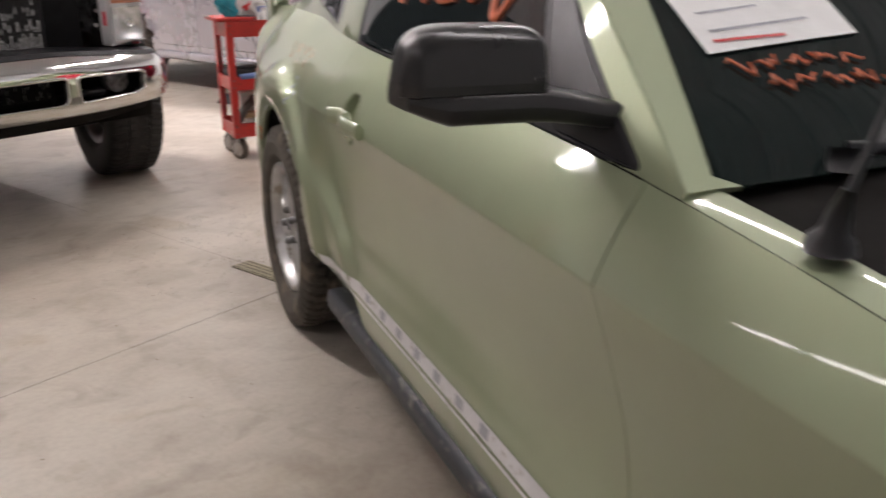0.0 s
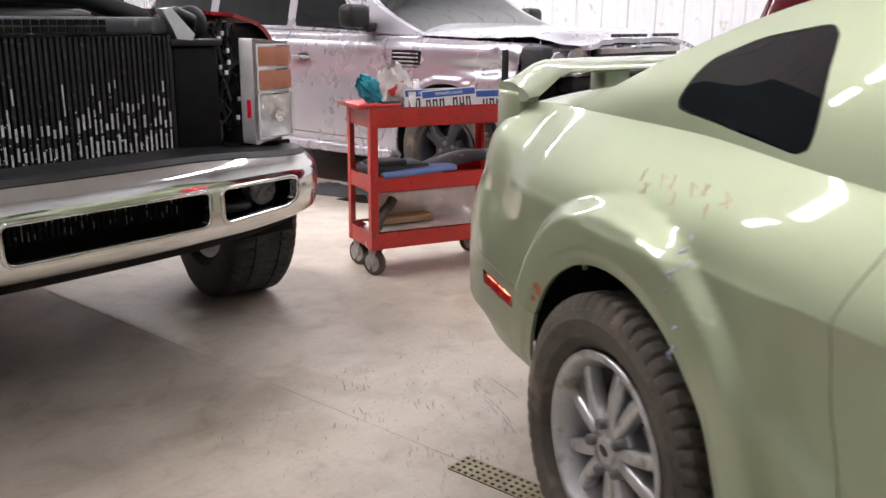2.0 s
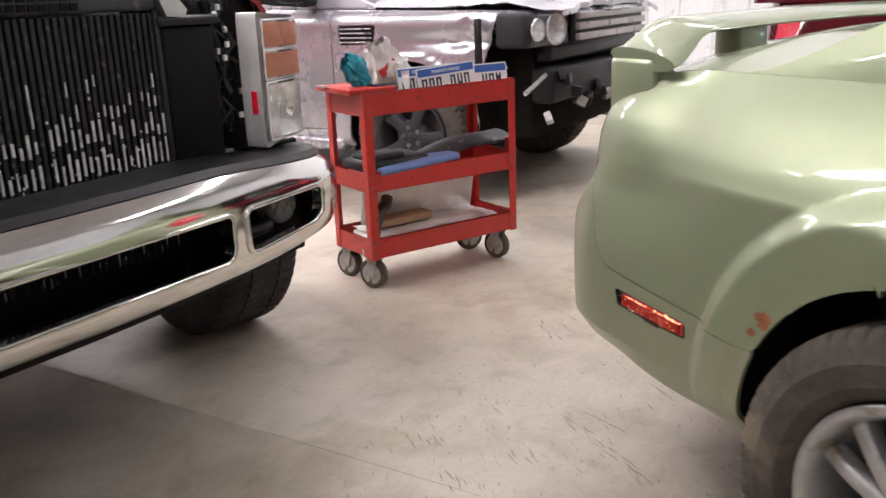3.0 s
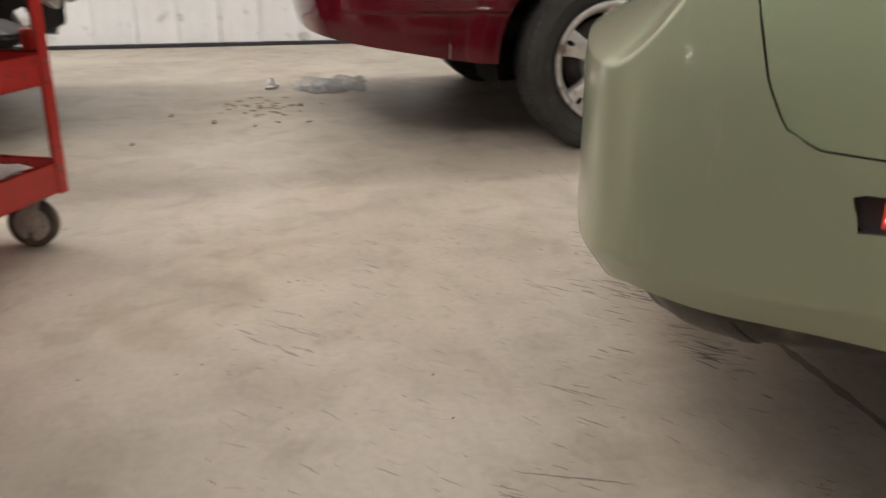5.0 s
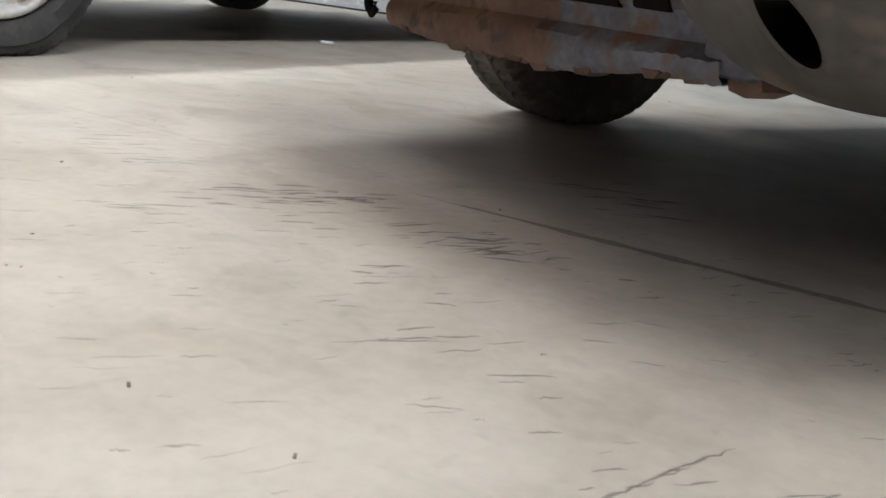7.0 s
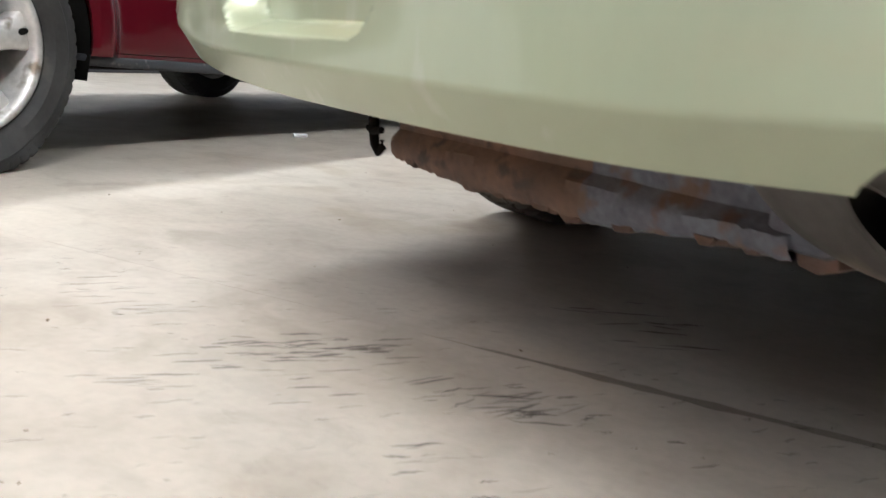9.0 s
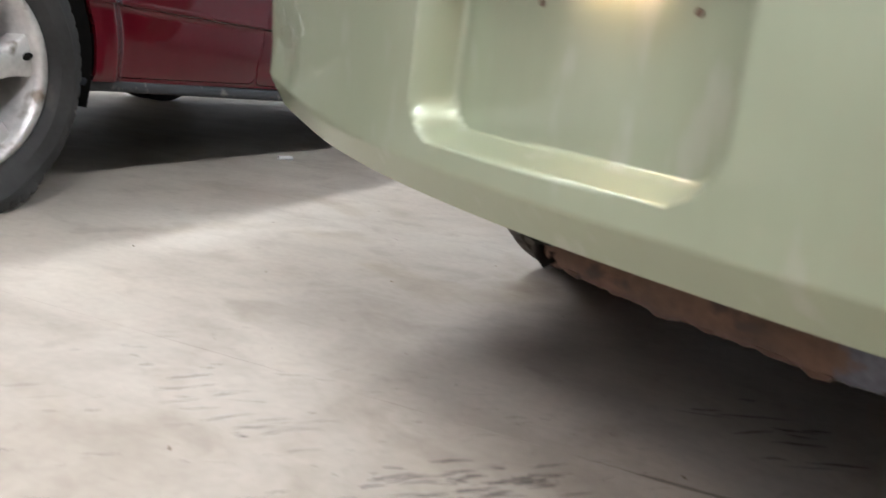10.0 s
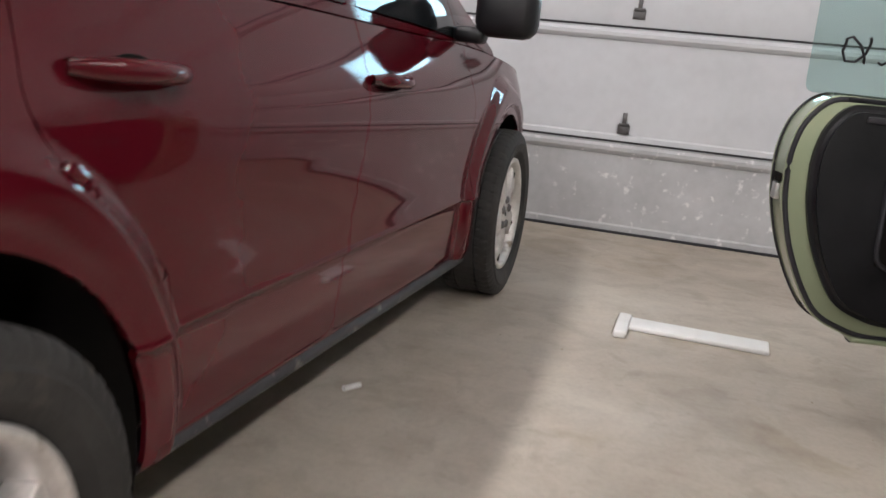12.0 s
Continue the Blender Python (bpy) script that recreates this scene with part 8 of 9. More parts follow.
for k in range(14):
    p = (random.uniform(-0.7, 0.55), random.uniform(2.42, 3.0), 1.18 + random.uniform(0.0, 0.07))
    part("engine_fitting", boxed((-0.03, -0.02, -0.015), (0.03, 0.02, 0.015), 0.006), (M_STEEL_OLD, M_BLACK_PLASTIC, M_GREY_PLASTIC)[k % 3], truck, m=pose(*p, random.uniform(-40, 40), random.uniform(-40, 40), random.uniform(0, 180)))
# cab behind the bay
b4 = bmesh.new()
prism(b4, [(3.75, 0.55), (3.75, 1.22), (4.15, 1.28), (4.75, 1.92), (6.1, 1.92), (6.2, 1.25), (6.2, 0.55)], 0, -1.0, 1.0)
bmesh.ops.bevel(b4, geom=list(b4.edges), offset=0.05, segments=2, affect="EDGES")
part("cab", b4, M_RED_PAINT, truck, smooth_deg=50)
b4 = bmesh.new()
rows = [[(-0.86 + 1.72 * i / 8, 4.17 + 0.55 * j / 6, 1.315 + 0.575 * j / 6) for j in range(7)] for i in range(9)]
sheet(b4, rows, True)
part("windscreen", b4, M_GLASS_DARK, truck)
b4 = bmesh.new()
prism(b4, [(6.25, 0.6), (6.25, 1.25), (8.2, 1.25), (8.2, 0.6)], 0, -1.0, 1.0)
bmesh.ops.bevel(b4, geom=list(b4.edges), offset=0.04, segments=2, affect="EDGES")
part("load_bed", b4, M_RED_PAINT, truck, smooth_deg=50)
for s in (-1, 1):
    mm = Matrix.Translation((s * 0.855, 6.9, 0.405)) @ (Matrix.Rotation(math.pi, 4, "Z") if s > 0 else Matrix.Identity(4))
    wheel("eight", truck, mm, 0.405, 0.285, 0.235, M_ALLOY, spin=30, rubber=M_RUBBER_DARK)


# ---- the silver off-road wagon with a crashed front, nose towards the maroon wagon ----
suv = thing("suv_car", pose(0, 0, 0), "silver boxy sport utility car with a crumpled front corner", "car")
SX = 3.08
sp_ = [(SX, 2.36), (SX - 0.45, 2.40), (SX - 0.75, 2.50), (SX - 0.90, 2.68), (SX - 0.945, 2.95), (SX - 0.955, 3.4), (SX - 0.955, 4.4), (SX - 0.955, 5.6), (SX - 0.94, 6.6), (SX - 0.85, 7.05), (SX - 0.5, 7.15), (SX, 7.16)]
SP = Plan(sp_ + [(2 * SX - x, y) for x, y in reversed(sp_[:-1])], left=True)
s_top = keyed([(2.4, 1.09), (3.0, 1.105), (3.8, 1.125), (4.8, 1.15), (7.0, 1.16)])
s_in = keyed([(0.3, 0.05), (0.36, 0.02), (0.5, 0.012), (0.7, 0.004), (0.85, 0.0), (0.95, 0.004), (1.03, 0.0), (1.08, 0.015), (1.12, 0.05), (1.16, 0.06)])
S_AXLES = (3.32, 6.06)


def suv_place(u, z):
    x, y, nx, ny = SP.at(u)
    d = s_in(z)
    if x < SX:
        # crash damage: wrinkled, pushed-in near corner
        k = smooth(3.30, 2.72, y) * smooth(0.62, 0.75, z)
        w = noise.noise(Vector((x * 5, y * 7, z * 9))) + 0.5 * noise.noise(Vector((x * 13, y * 15, z * 17 + 4)))
        d += k * (0.028 * w + 0.02 * abs(w))
        d += 0.10 * smooth(3.1, 2.6, y) * smooth(0.70, 0.60, z)
        d += 0.03 * math.exp(-((z - 0.93) / 0.04) ** 2) * smooth(3.4, 2.9, y)
    if y < 6.7:
        for cy in S_AXLES:
            r = math.hypot(y - cy, z - 0.385)
            d -= 0.012 * smooth(0.50, 0.47, r)
    return (x - nx * d, y - ny * d, z)


def suv_u(y, near=True):
    return SP.where(1, y, 0.05, 0.48) if near else SP.where(1, y, 0.52, 0.95)


regs = []
for near in (True, False):
    for cy in S_AXLES:
        regs.append((None, [(suv_u(y, near), z) for y, z in circle_poly(cy, 0.385, 0.44, 48)]))
        regs.append((None, [(suv_u(y, near), z) for y, z in ((cy - 0.43, 0.1), (cy - 0.425, 0.42), (cy + 0.425, 0.42), (cy + 0.43, 0.1))]))
    regs.append(("front_door" + str(near), [(suv_u(y, near), z) for y, z in rounded([(3.86, 1.4), (3.86, 0.5), (3.92, 0.40), (4.88, 0.40), (4.90, 1.4)], 0.03)]))
    regs.append(("rear_door" + str(near), [(suv_u(y, near), z) for y, z in rounded([(4.91, 1.4), (4.90, 0.40), (5.55, 0.40), (5.70, 0.75), (5.90, 1.0), (5.92, 1.4)], 0.03)]))
    regs.append(("vent", [(suv_u(y, near), z) for y, z in rounded([(3.80, 1.03), (3.53, 1.03), (3.55, 0.93), (3.80, 0.915)], 0.01)]))
# the torn-out front: lamp, grille and bumper are gone from the sheet metal
a0 = suv_u(2.86)
regs.insert(0, (None, [(-1, 0.0), (a0 - 0.03, 0.0), (a0 + 0.03, 0.70), (suv_u(2.80), 0.86), (suv_u(2.74), 1.06), (-1, 1.075)]))
b0 = suv_u(2.70, False)
regs.insert(0, (None, [(SP.length + 1, 0.0), (b0, 0.0), (b0, 1.06), (SP.length + 1, 1.075)]))
us = steps(0, suv_u(3.9), 0.022)[:-1] + steps(suv_u(3.9), suv_u(5.2), 0.035)[:-1] + steps(suv_u(5.2), SP.length, 0.08)
got = panels(us, lambda u: [0.30 + (s_top(SP.at(u)[1]) - 0.30) * i / 36 for i in range(37)], suv_place, regs, "body", gap=0.003, flip=True)
sd = {}
for nm, b4 in got.items():
    nice = next(k for k in ("front_door", "rear_door", "vent", "body") if nm.startswith(k))
    if nice == "vent":
        for b5 in pieces(b4):
            part("fender_vent", b5, M_BLACK_PLASTIC, suv, smooth_deg=40)
        continue
    sd[nm] = part({"vent": "fender_vent"}.get(nice, nice), b4, M_BLACK_PLASTIC if nice == "vent" else M_SILVER, suv, {"body": "silver body with a wrinkled front fender"}.get(nice, ""), smooth_deg=40)
for k in range(4):
    part("vent_slat", boxed((SX - 0.965, 3.56, 0.928 + 0.026 * k), (SX - 0.945, 3.79, 0.938 + 0.026 * k), 0.003), M_SILVER, suv)
# bonnet, buckled towards the front
rows = []
for y in steps(2.40, 3.95, 0.035):
    row = []
    for k in range(41):
        q = -1 + k / 20
        w = 0.90 + 0.01 * smooth(2.4, 3.0, y) - 0.10 * smooth(2.75, 2.4, y)
        wr = noise.noise(Vector((q * 3.5, y * 4.5, 2.0))) + 0.6 * noise.noise(Vector((q * 9, y * 9, 7.0)))
        dmg = smooth(3.25, 2.5, y) * smooth(0.3, -0.6, q)
        z = s_top(y) + 0.012 + 0.075 * (1 - abs(q) ** 3) - 0.05 * smooth(2.75, 2.4, y) + 0.030 * wr * dmg + 0.03 * dmg * smooth(0.75, 0.98, abs(q))
        row.append((SX + w * q, y + 0.03 * wr * smooth(2.6, 2.4, y), z))
    rows.append(row)
b4 = bmesh.new()
sheet(b4, rows, True)
rows2 = [[(p[0], p[1], p[2] - 0.03) for p in rows[0]], rows[0]]
sheet(b4, rows2, True)
part("bonnet", b4, M_SILVER, suv, "buckled silver bonnet with a raised badge row", smooth_deg=35)
for k in range(10):
    if k != 5:
        x = SX - 0.42 + 0.093 * k
        part("badge_bar", boxed((x, 2.385, 1.132), (x + 0.045, 2.425, 1.152), 0.003), M_TRIM, suv, "dark badge bar on the bonnet edge")
# grille
gr = new("grille")
gr.parent = suv
part("frame", boxed((SX - 0.58, 2.43, 0.90), (SX + 0.55, 2.47, 1.095), 0.012), M_BLACK_PLASTIC, gr)
for k in range(3):
    part("slat", boxed((SX - 0.56, 2.40, 0.915 + 0.058 * k), (SX + 0.53, 2.44, 0.952 + 0.058 * k), 0.006), M_ALLOY, gr, "ribbed grey grille bar")
# loose headlamp
hl = new("head_lamp")
hl.parent = suv
hl["label"] = "cracked headlamp hanging in the torn front"
part("housing", boxed((SX - 0.95, 2.55, 0.89), (SX - 0.60, 2.74, 1.085), 0.03), M_TRIM, hl, "dark cracked lamp shell")
for xx, r in ((SX - 0.715, 0.086), (SX - 0.875, 0.058)):
    b4 = bmesh.new()
    lathe(b4, [(0.0, 0.03), (r * 0.5, 0.02), (r * 0.85, 0.0), (r, -0.012), (r * 1.06, 0.0)], 24)
    part("reflector", b4, M_LAMP_BOWL, hl, m=Matrix.Translation((xx, 2.475 + 0.22 * (SX - 0.70 - xx), 0.988)) @ Matrix.Rotation(radians(78), 4, "Z"))
b4 = boxed((SX - 0.94, 2.465, 0.90), (SX - 0.61, 2.48, 1.07), 0.02, Matrix.Translation((SX - 0.7, 2.47, 0)) @ Matrix.Rotation(radians(-10), 4, "Z") @ Matrix.Translation((0.7 - SX, -2.47, 0)))
cl = part("cover_lens", b4, M_LENS_CLEAR, hl)
cl.visible_shadow = False
part("trim_blade", boxed((SX - 1.0, 2.80, 0.80), (SX - 0.97, 2.84, 1.06), 0.01, pose(0, 0, 0)), M_BLACK_PLASTIC, suv)
# what is left of the bumper: black carrier, torn foam, brackets
random.seed(55)
part("crash_bar", boxed((SX - 0.70, 2.52, 0.80), (SX + 0.70, 2.62, 0.90), 0.02), M_BLACK_PLASTIC, suv)
part("radiator", boxed((SX - 0.70, 2.63, 0.36), (SX + 0.70, 3.0, 0.95), 0.03), M_BLACK_MATT, suv)
part("bumper_carrier", boxed((SX - 0.80, 2.46, 0.58), (SX + 0.80, 2.60, 0.78), 0.03), M_BLACK_PLASTIC, suv, "bare black bumper carrier")
for k in range(16):
    x = SX - 0.82 + 0.105 * k
    z = random.uniform(0.48, 0.82)
    b4 = boxed((-0.04, -0.02, -0.03), (0.04, 0.02, 0.03), 0.006)
    part("torn_bracket", b4, M_BLACK_PLASTIC if k % 4 else M_ALUMINIUM, suv, m=pose(x, 2.45 + random.uniform(-0.02, 0.03), z, random.uniform(-30, 30), random.uniform(-40, 40), random.uniform(-30, 30)))
b4 = bmesh.new()
tube(b4, [(SX - 1.30, 2.38, 0.70), (SX - 0.95, 2.46, 0.735), (SX - 0.75, 2.52, 0.745)], 0.012, 10)
part("bare_rod", b4, M_ALUMINIUM, suv, "bright bent rod sticking out")
# cabin
s_roof = keyed([(3.55, 1.13), (3.95, 1.30), (4.45, 1.62), (4.9, 1.73), (5.8, 1.75), (6.9, 1.72), (7.1, 1.20)])


def sgh(y):
    zt = s_top(y)
    bx = SX - suv_place(suv_u(y), zt)[0]
    h = max(s_roof(y), zt + 0.003)
    he = zt + (h - zt) * 0.92
    return bx, zt, bx - (he - zt) * 0.22, he, h


yss = steps(3.55, 7.08, 0.05)
for s in (-1, 1):
    def splace(y, q):
        bx, zt, wr, he, h = sgh(y)
        return (SX + s * (bx + (wr - bx) * q), y, zt + (he - zt) * q)
    got = panels(yss, lambda y: [i / 14 for i in range(15)], splace, [("side_window", [(4.05, 0.05), (4.86, 0.05), (4.86, 0.90), (4.55, 0.88)]), ("side_window2", [(4.95, 0.05), (5.85, 0.05), (5.80, 0.90), (4.95, 0.90)]), ("side_window3", [(5.95, 0.08), (6.85, 0.1), (6.75, 0.88), (5.92, 0.90)])], "pillar", gap=0.003, depth=0.01, flip=s < 0)
    for nm, b4 in got.items():
        part("roof_pillar" if nm == "pillar" else "side_window", b4, M_SILVER if nm == "pillar" else M_GLASS_DARK, suv, smooth_deg=40)
    mr = boxed((min(SX + s * 0.95, SX + s * 1.16), 3.98, 1.17), (max(SX + s * 0.95, SX + s * 1.16), 4.12, 1.33), 0.045, seg=3)
    box(mr, (min(SX + s * 0.87, SX + s * 0.98), 4.0, 1.15), (max(SX + s * 0.87, SX + s * 0.98), 4.10, 1.21), 0.015)
    part("door_mirror", mr, M_BLACK_PLASTIC, suv, "black door mirror", smooth_deg=50)


def sroof(y, q):
    bx, zt, wr, he, h = sgh(y)
    return (SX + wr * q, y, he + (h - he) * (1 - abs(q) ** 4))


got = panels(yss, lambda y: [-1 + i / 12 for i in range(25)], sroof, [("windscreen", [(3.6, -0.94), (3.6, 0.94), (4.48, 0.90), (4.48, -0.90)])], "roof", gap=0.003, depth=0.01, flip=True)
for nm, b4 in got.items():
    part(nm, b4, M_SILVER if nm == "roof" else M_GLASS_DARK, suv, smooth_deg=40)
b4 = bmesh.new()
tube(b4, [(SX - 0.65, 3.70, 1.165), (SX - 0.2, 3.66, 1.185), (SX + 0.1, 3.68, 1.19)], 0.012, 8)
tube(b4, [(SX - 0.1, 3.66, 1.185), (SX + 0.5, 3.68, 1.185)], 0.012, 8)
part("wiper", b4, M_BLACK_PLASTIC, suv)
part("underbody", boxed((SX - 0.80, 2.9, 0.30), (SX + 0.80, 7.0, 0.45), 0.03), M_BLACK_MATT, suv)
for s in (-1, 1):
    part("sill", boxed((min(SX + s * 0.86, SX + s * 0.955), 3.82, 0.27), (max(SX + s * 0.86, SX + s * 0.955), 5.58, 0.345), 0.02), M_SILVER, suv)
    for cy in S_AXLES:
        b4 = bmesh.new()
        pts = [(cy + 0.45 * math.cos(radians(a)), 0.385 + 0.45 * math.sin(radians(a))) for a in range(-15, 196, 10)]
        sheet(b4, [[(SX + s * 0.92, y, z) for y, z in pts], [(SX + s * 0.58, y, z) for y, z in pts]], s > 0)
        c0 = b4.verts.new((SX + s * 0.585, cy, 0.39))
        ring = [b4.verts.new((SX + s * 0.585, y, z)) for y, z in pts]
        for i in range(len(ring) - 1):
            b4.faces.new((c0, ring[i], ring[i + 1]))
        part("wheel_housing", b4, M_BLACK_MATT, suv)
    for cy in S_AXLES:
        mm = Matrix.Translation((SX + s * 0.84, cy, 0.378)) @ (Matrix.Rotation(math.pi, 4, "Z") if s > 0 else Matrix.Identity(4))
        wheel("five", suv, mm, 0.385, 0.255, 0.24, M_TRIM, spin=20)
b4 = bmesh.new()
tube(b4, [(SX - 0.985, 4.80, 0.955), (SX - 0.992, 4.74, 0.957), (SX - 0.992, 4.65, 0.957), (SX - 0.985, 4.59, 0.955)], [0.010, 0.016, 0.016, 0.010], 10)
part("door_handle", b4, M_SILVER, sd["front_doorTrue"])
part("handle_cup", boxed((SX - 0.962, 4.64, 0.935), (SX - 0.952, 4.76, 0.985), 0.004), M_TRIM, sd["front_doorTrue"])
# loose splash shield lying on the floor by the sill
b4 = bmesh.new()
rows = [[(2.0 - 0.16 * i / 8, 4.35 - 0.55 * j / 8, 0.025 + 0.05 * math.sin(0.5 * i + 0.4 * j) + 0.006 * ((i * j) % 3)) for j in range(9)] for i in range(9)]
sheet(b4, rows)
sheet(b4, [[(p[0], p[1], p[2] - 0.012) for p in r] for r in rows], True)
shield = lone("splash_shield", b4, M_BLACK_PLASTIC, "crumpled black plastic splash shield on the floor", "car part", m=pose(0, 0, 0.0))


# ---- the red tool cart ----
CART_L, CART_W = 0.76, 0.315
CART_YAW = -24.0
cart = thing("tool_cart", pose(0.612, 2.512, 0, 0, 0, CART_YAW), "red three-shelf steel tool cart on castors", "tool cart")
T0, T1, T2 = 0.145, 0.425, 0.735
for z0, h in ((T0, 0.082), (T1, 0.080), (T2, 0.090)):
    b4 = bmesh.new()
    e = 0.0025
    box(b4, (0, 0, z0), (CART_L, CART_W, z0 + 0.004))
    for lo, hi in (((0, 0, z0), (CART_L, e, z0 + h)), ((0, CART_W - e, z0), (CART_L, CART_W, z0 + h)), ((0, e, z0), (e, CART_W - e, z0 + h)), ((CART_L - e, e, z0), (CART_L, CART_W - e, z0 + h))):
        box(b4, lo, hi)
    for a, b in (((0, 0.001, z0 + h), (CART_L, 0.001, z0 + h)), ((0, CART_W - 0.001, z0 + h), (CART_L, CART_W - 0.001, z0 + h)), ((0.001, 0, z0 + h), (0.001, CART_W, z0 + h)), ((CART_L - 0.001, 0, z0 + h), (CART_L - 0.001, CART_W, z0 + h))):
        tube(b4, [a, b], 0.0035, 8)
    part("tray", b4, M_CART, cart, smooth_deg=30)
for x0, y0, sx, sy in ((0, 0, 1, 1), (CART_L, 0, -1, 1), (0, CART_W, 1, -1), (CART_L, CART_W, -1, -1)):
    b4 = bmesh.new()
    xs, ys_ = sorted((x0 - sx * 0.003, x0 + sx * 0.036)), sorted((y0 - sy * 0.003, y0))
    box(b4, (xs[0], ys_[0], T0 - 0.005), (xs[1], ys_[1], T2 + 0.088), 0.001, seg=1)
    xs, ys_ = sorted((x0 - sx * 0.003, x0)), sorted((y0, y0 + sy * 0.036))
    box(b4, (xs[0], ys_[0], T0 - 0.005), (xs[1], ys_[1], T2 + 0.088), 0.001, seg=1)
    post = part("corner_post", b4, M_CART, cart, smooth_deg=0)
    for z in (T0 + 0.02, T0 + 0.062, T1 + 0.02, T1 + 0.06, T2 + 0.02, T2 + 0.068):
        b4 = bmesh.new()
        bmesh.ops.create_icosphere(b4, subdivisions=1, radius=0.006, matrix=Matrix.Translation((x0 + sx * 0.018, y0 - sy * 0.003, z)) @ Matrix.Diagonal((1, 0.5, 1, 1)))
        part("bolt", b4, M_STEEL_OLD, post)
# castors
k = 0
for x0, y0, sw in ((0.05, 0.05, 25), (CART_L - 0.05, 0.05, 15), (0.05, CART_W - 0.05, 20), (CART_L - 0.05, CART_W - 0.05, 75)):
    ca = new("castor")
    ca.parent = cart
    ca.matrix_basis = pose(x0, y0, 0, 0, 0, sw) @ Matrix.Diagonal((1.15, 1.2, 1.2, 1))
    b4 = bmesh.new()
    lathe(b4, [(0.0, -0.014), (0.036, -0.014), (0.039, -0.016), (0.050, -0.015), (0.0535, -0.010), (0.0535, 0.010), (0.050, 0.015), (0.039, 0.016), (0.036, 0.014), (0.0, 0.014)], 32)
    part("castor_wheel", b4, M_RUBBER, ca, m=Matrix.Translation((0, 0.02, 0.0535)))
    b4 = bmesh.new()
    lathe(b4, [(0.0, -0.021), (0.010, -0.021), (0.014, -0.0155), (0.030, -0.0155), (0.038, -0.0178), (0.039, -0.015)], 24)
    lathe(b4, [(0.039, 0.015), (0.038, 0.0178), (0.030, 0.0155), (0.014, 0.0155), (0.010, 0.021), (0.0, 0.021)], 24)
    part("hub", b4, M_ZINC, ca, m=Matrix.Translation((0, 0.02, 0.0535)))
    b4 = boxed((-0.022, -0.012, 0.11), (0.022, 0.036, 0.116))
    for xs in (-0.0225, 0.0205):
        prism(b4, [(-0.008, 0.112), (0.034, 0.112), (0.03, 0.04), (0.01, 0.04)], 0, xs, xs + 0.002)
    box(b4, (-0.03, -0.03, 0.116), (0.03, 0.045, 0.145), 0.004)
    part("fork", b4, M_ZINC, ca, smooth_deg=0)
# handle bracket at the far end
part("side_handle", boxed((CART_L, 0.04, 0.50), (CART_L + 0.025, 0.075, 0.56), 0.005), M_CART, cart)

CM = pose(0.612, 2.512, 0, 0, 0, CART_YAW)


def on_cart(name, x, y, z, label, category, yaw=0.0, group="", rx=0.0, ry=0.0):
    return thing(name, CM @ pose(x, y, z, rx, ry, yaw), label, category, group)


# upper tray: organiser with red lid, bags, bottle, plates
it = on_cart("parts_organiser", -0.05, 0.02, T2 + 0.088, "red and black parts tray on the cart", "tray")
b4 = boxed((0, 0, 0), (0.22, 0.29, 0.022), 0.004)
part("base", b4, M_CART, it)
part("insert", boxed((0.13, 0.01, 0.004), (0.235, 0.27, 0.028), 0.006), M_BLACK_PLASTIC, it)


def crumple(nx, ny, w, h, seed, amp):
    random.seed(seed)
    rows = []
    for i in range(nx + 1):
        t = i / nx
        row = []
        for j in range(ny + 1):
            a = 2 * math.pi * j / ny
            r = (1 - 0.45 * t ** 2) * (1 + amp * noise.noise(Vector((3 * math.cos(a) + seed, 3 * math.sin(a), 4 * t))))
            row.append((w * r * math.cos(a) + 0.25 * w * t, w * 0.55 * r * math.sin(a), h * t + 0.12 * h * t * noise.noise(Vector((2 * math.cos(a), 2 * math.sin(a), seed)))))
        rows.append(row)
    b5 = bmesh.new()
    sheet(b5, rows)
    b5.faces.new([b5.verts.new(p) for p in rows[0][:-1]])
    bmesh.ops.recalc_face_normals(b5, faces=b5.faces)
    return b5


it = on_cart("snack_bag", 0.10, 0.15, T2 + 0.125, "teal foil snack bag, crumpled and torn open", "bag", 20, rx=0, ry=-58)
part("bag", crumple(14, 26, 0.062, 0.15, 3, 0.6), M_TEAL, it, smooth_deg=25)
it = on_cart("paper_bag", 0.20, 0.14, T2 + 0.112, "white and red printed paper bag, crumpled open", "bag", 10, ry=-26)
bag = part("bag", crumple(14, 26, 0.090, 0.17, 9, 0.55), M_BAG, it, smooth_deg=25)
b4 = bmesh.new()
for z0, x0, ln in ((0.07, -0.055, 0.10), (0.055, -0.05, 0.06)):
    rows = [[(x0 + ln * i / 6, -0.047 - 0.008 * math.sin(i), z0 + 0.020 * j) for j in range(2)] for i in range(7)]
    sheet(b4, rows)
part("red_print", b4, M_INK_RED, bag)
it = on_cart("card_sheet", -0.06, 0.20, T2 + 0.115, "bent white card lying over the tray edge", "card", 20, ry=24)
b4 = boxed((0, 0, 0), (0.15, 0.05, 0.003), 0.001)
part("sheet", b4, M_PAPER, it)
it = on_cart("spray_bottle", 0.325, 0.20, T2 + 0.004, "clear plastic bottle with blue label", "bottle")
b4 = bmesh.new()
b5 = bmesh.new()
lathe(b5, [(0.0, 0.0), (0.034, 0.002), (0.036, 0.01), (0.036, 0.13), (0.030, 0.155), (0.014, 0.175), (0.013, 0.19), (0.0, 0.19)], 24)
bmesh.ops.transform(b5, matrix=Matrix.Rotation(radians(-90), 4, "Y"), verts=b5.verts)
add(b4, b5)
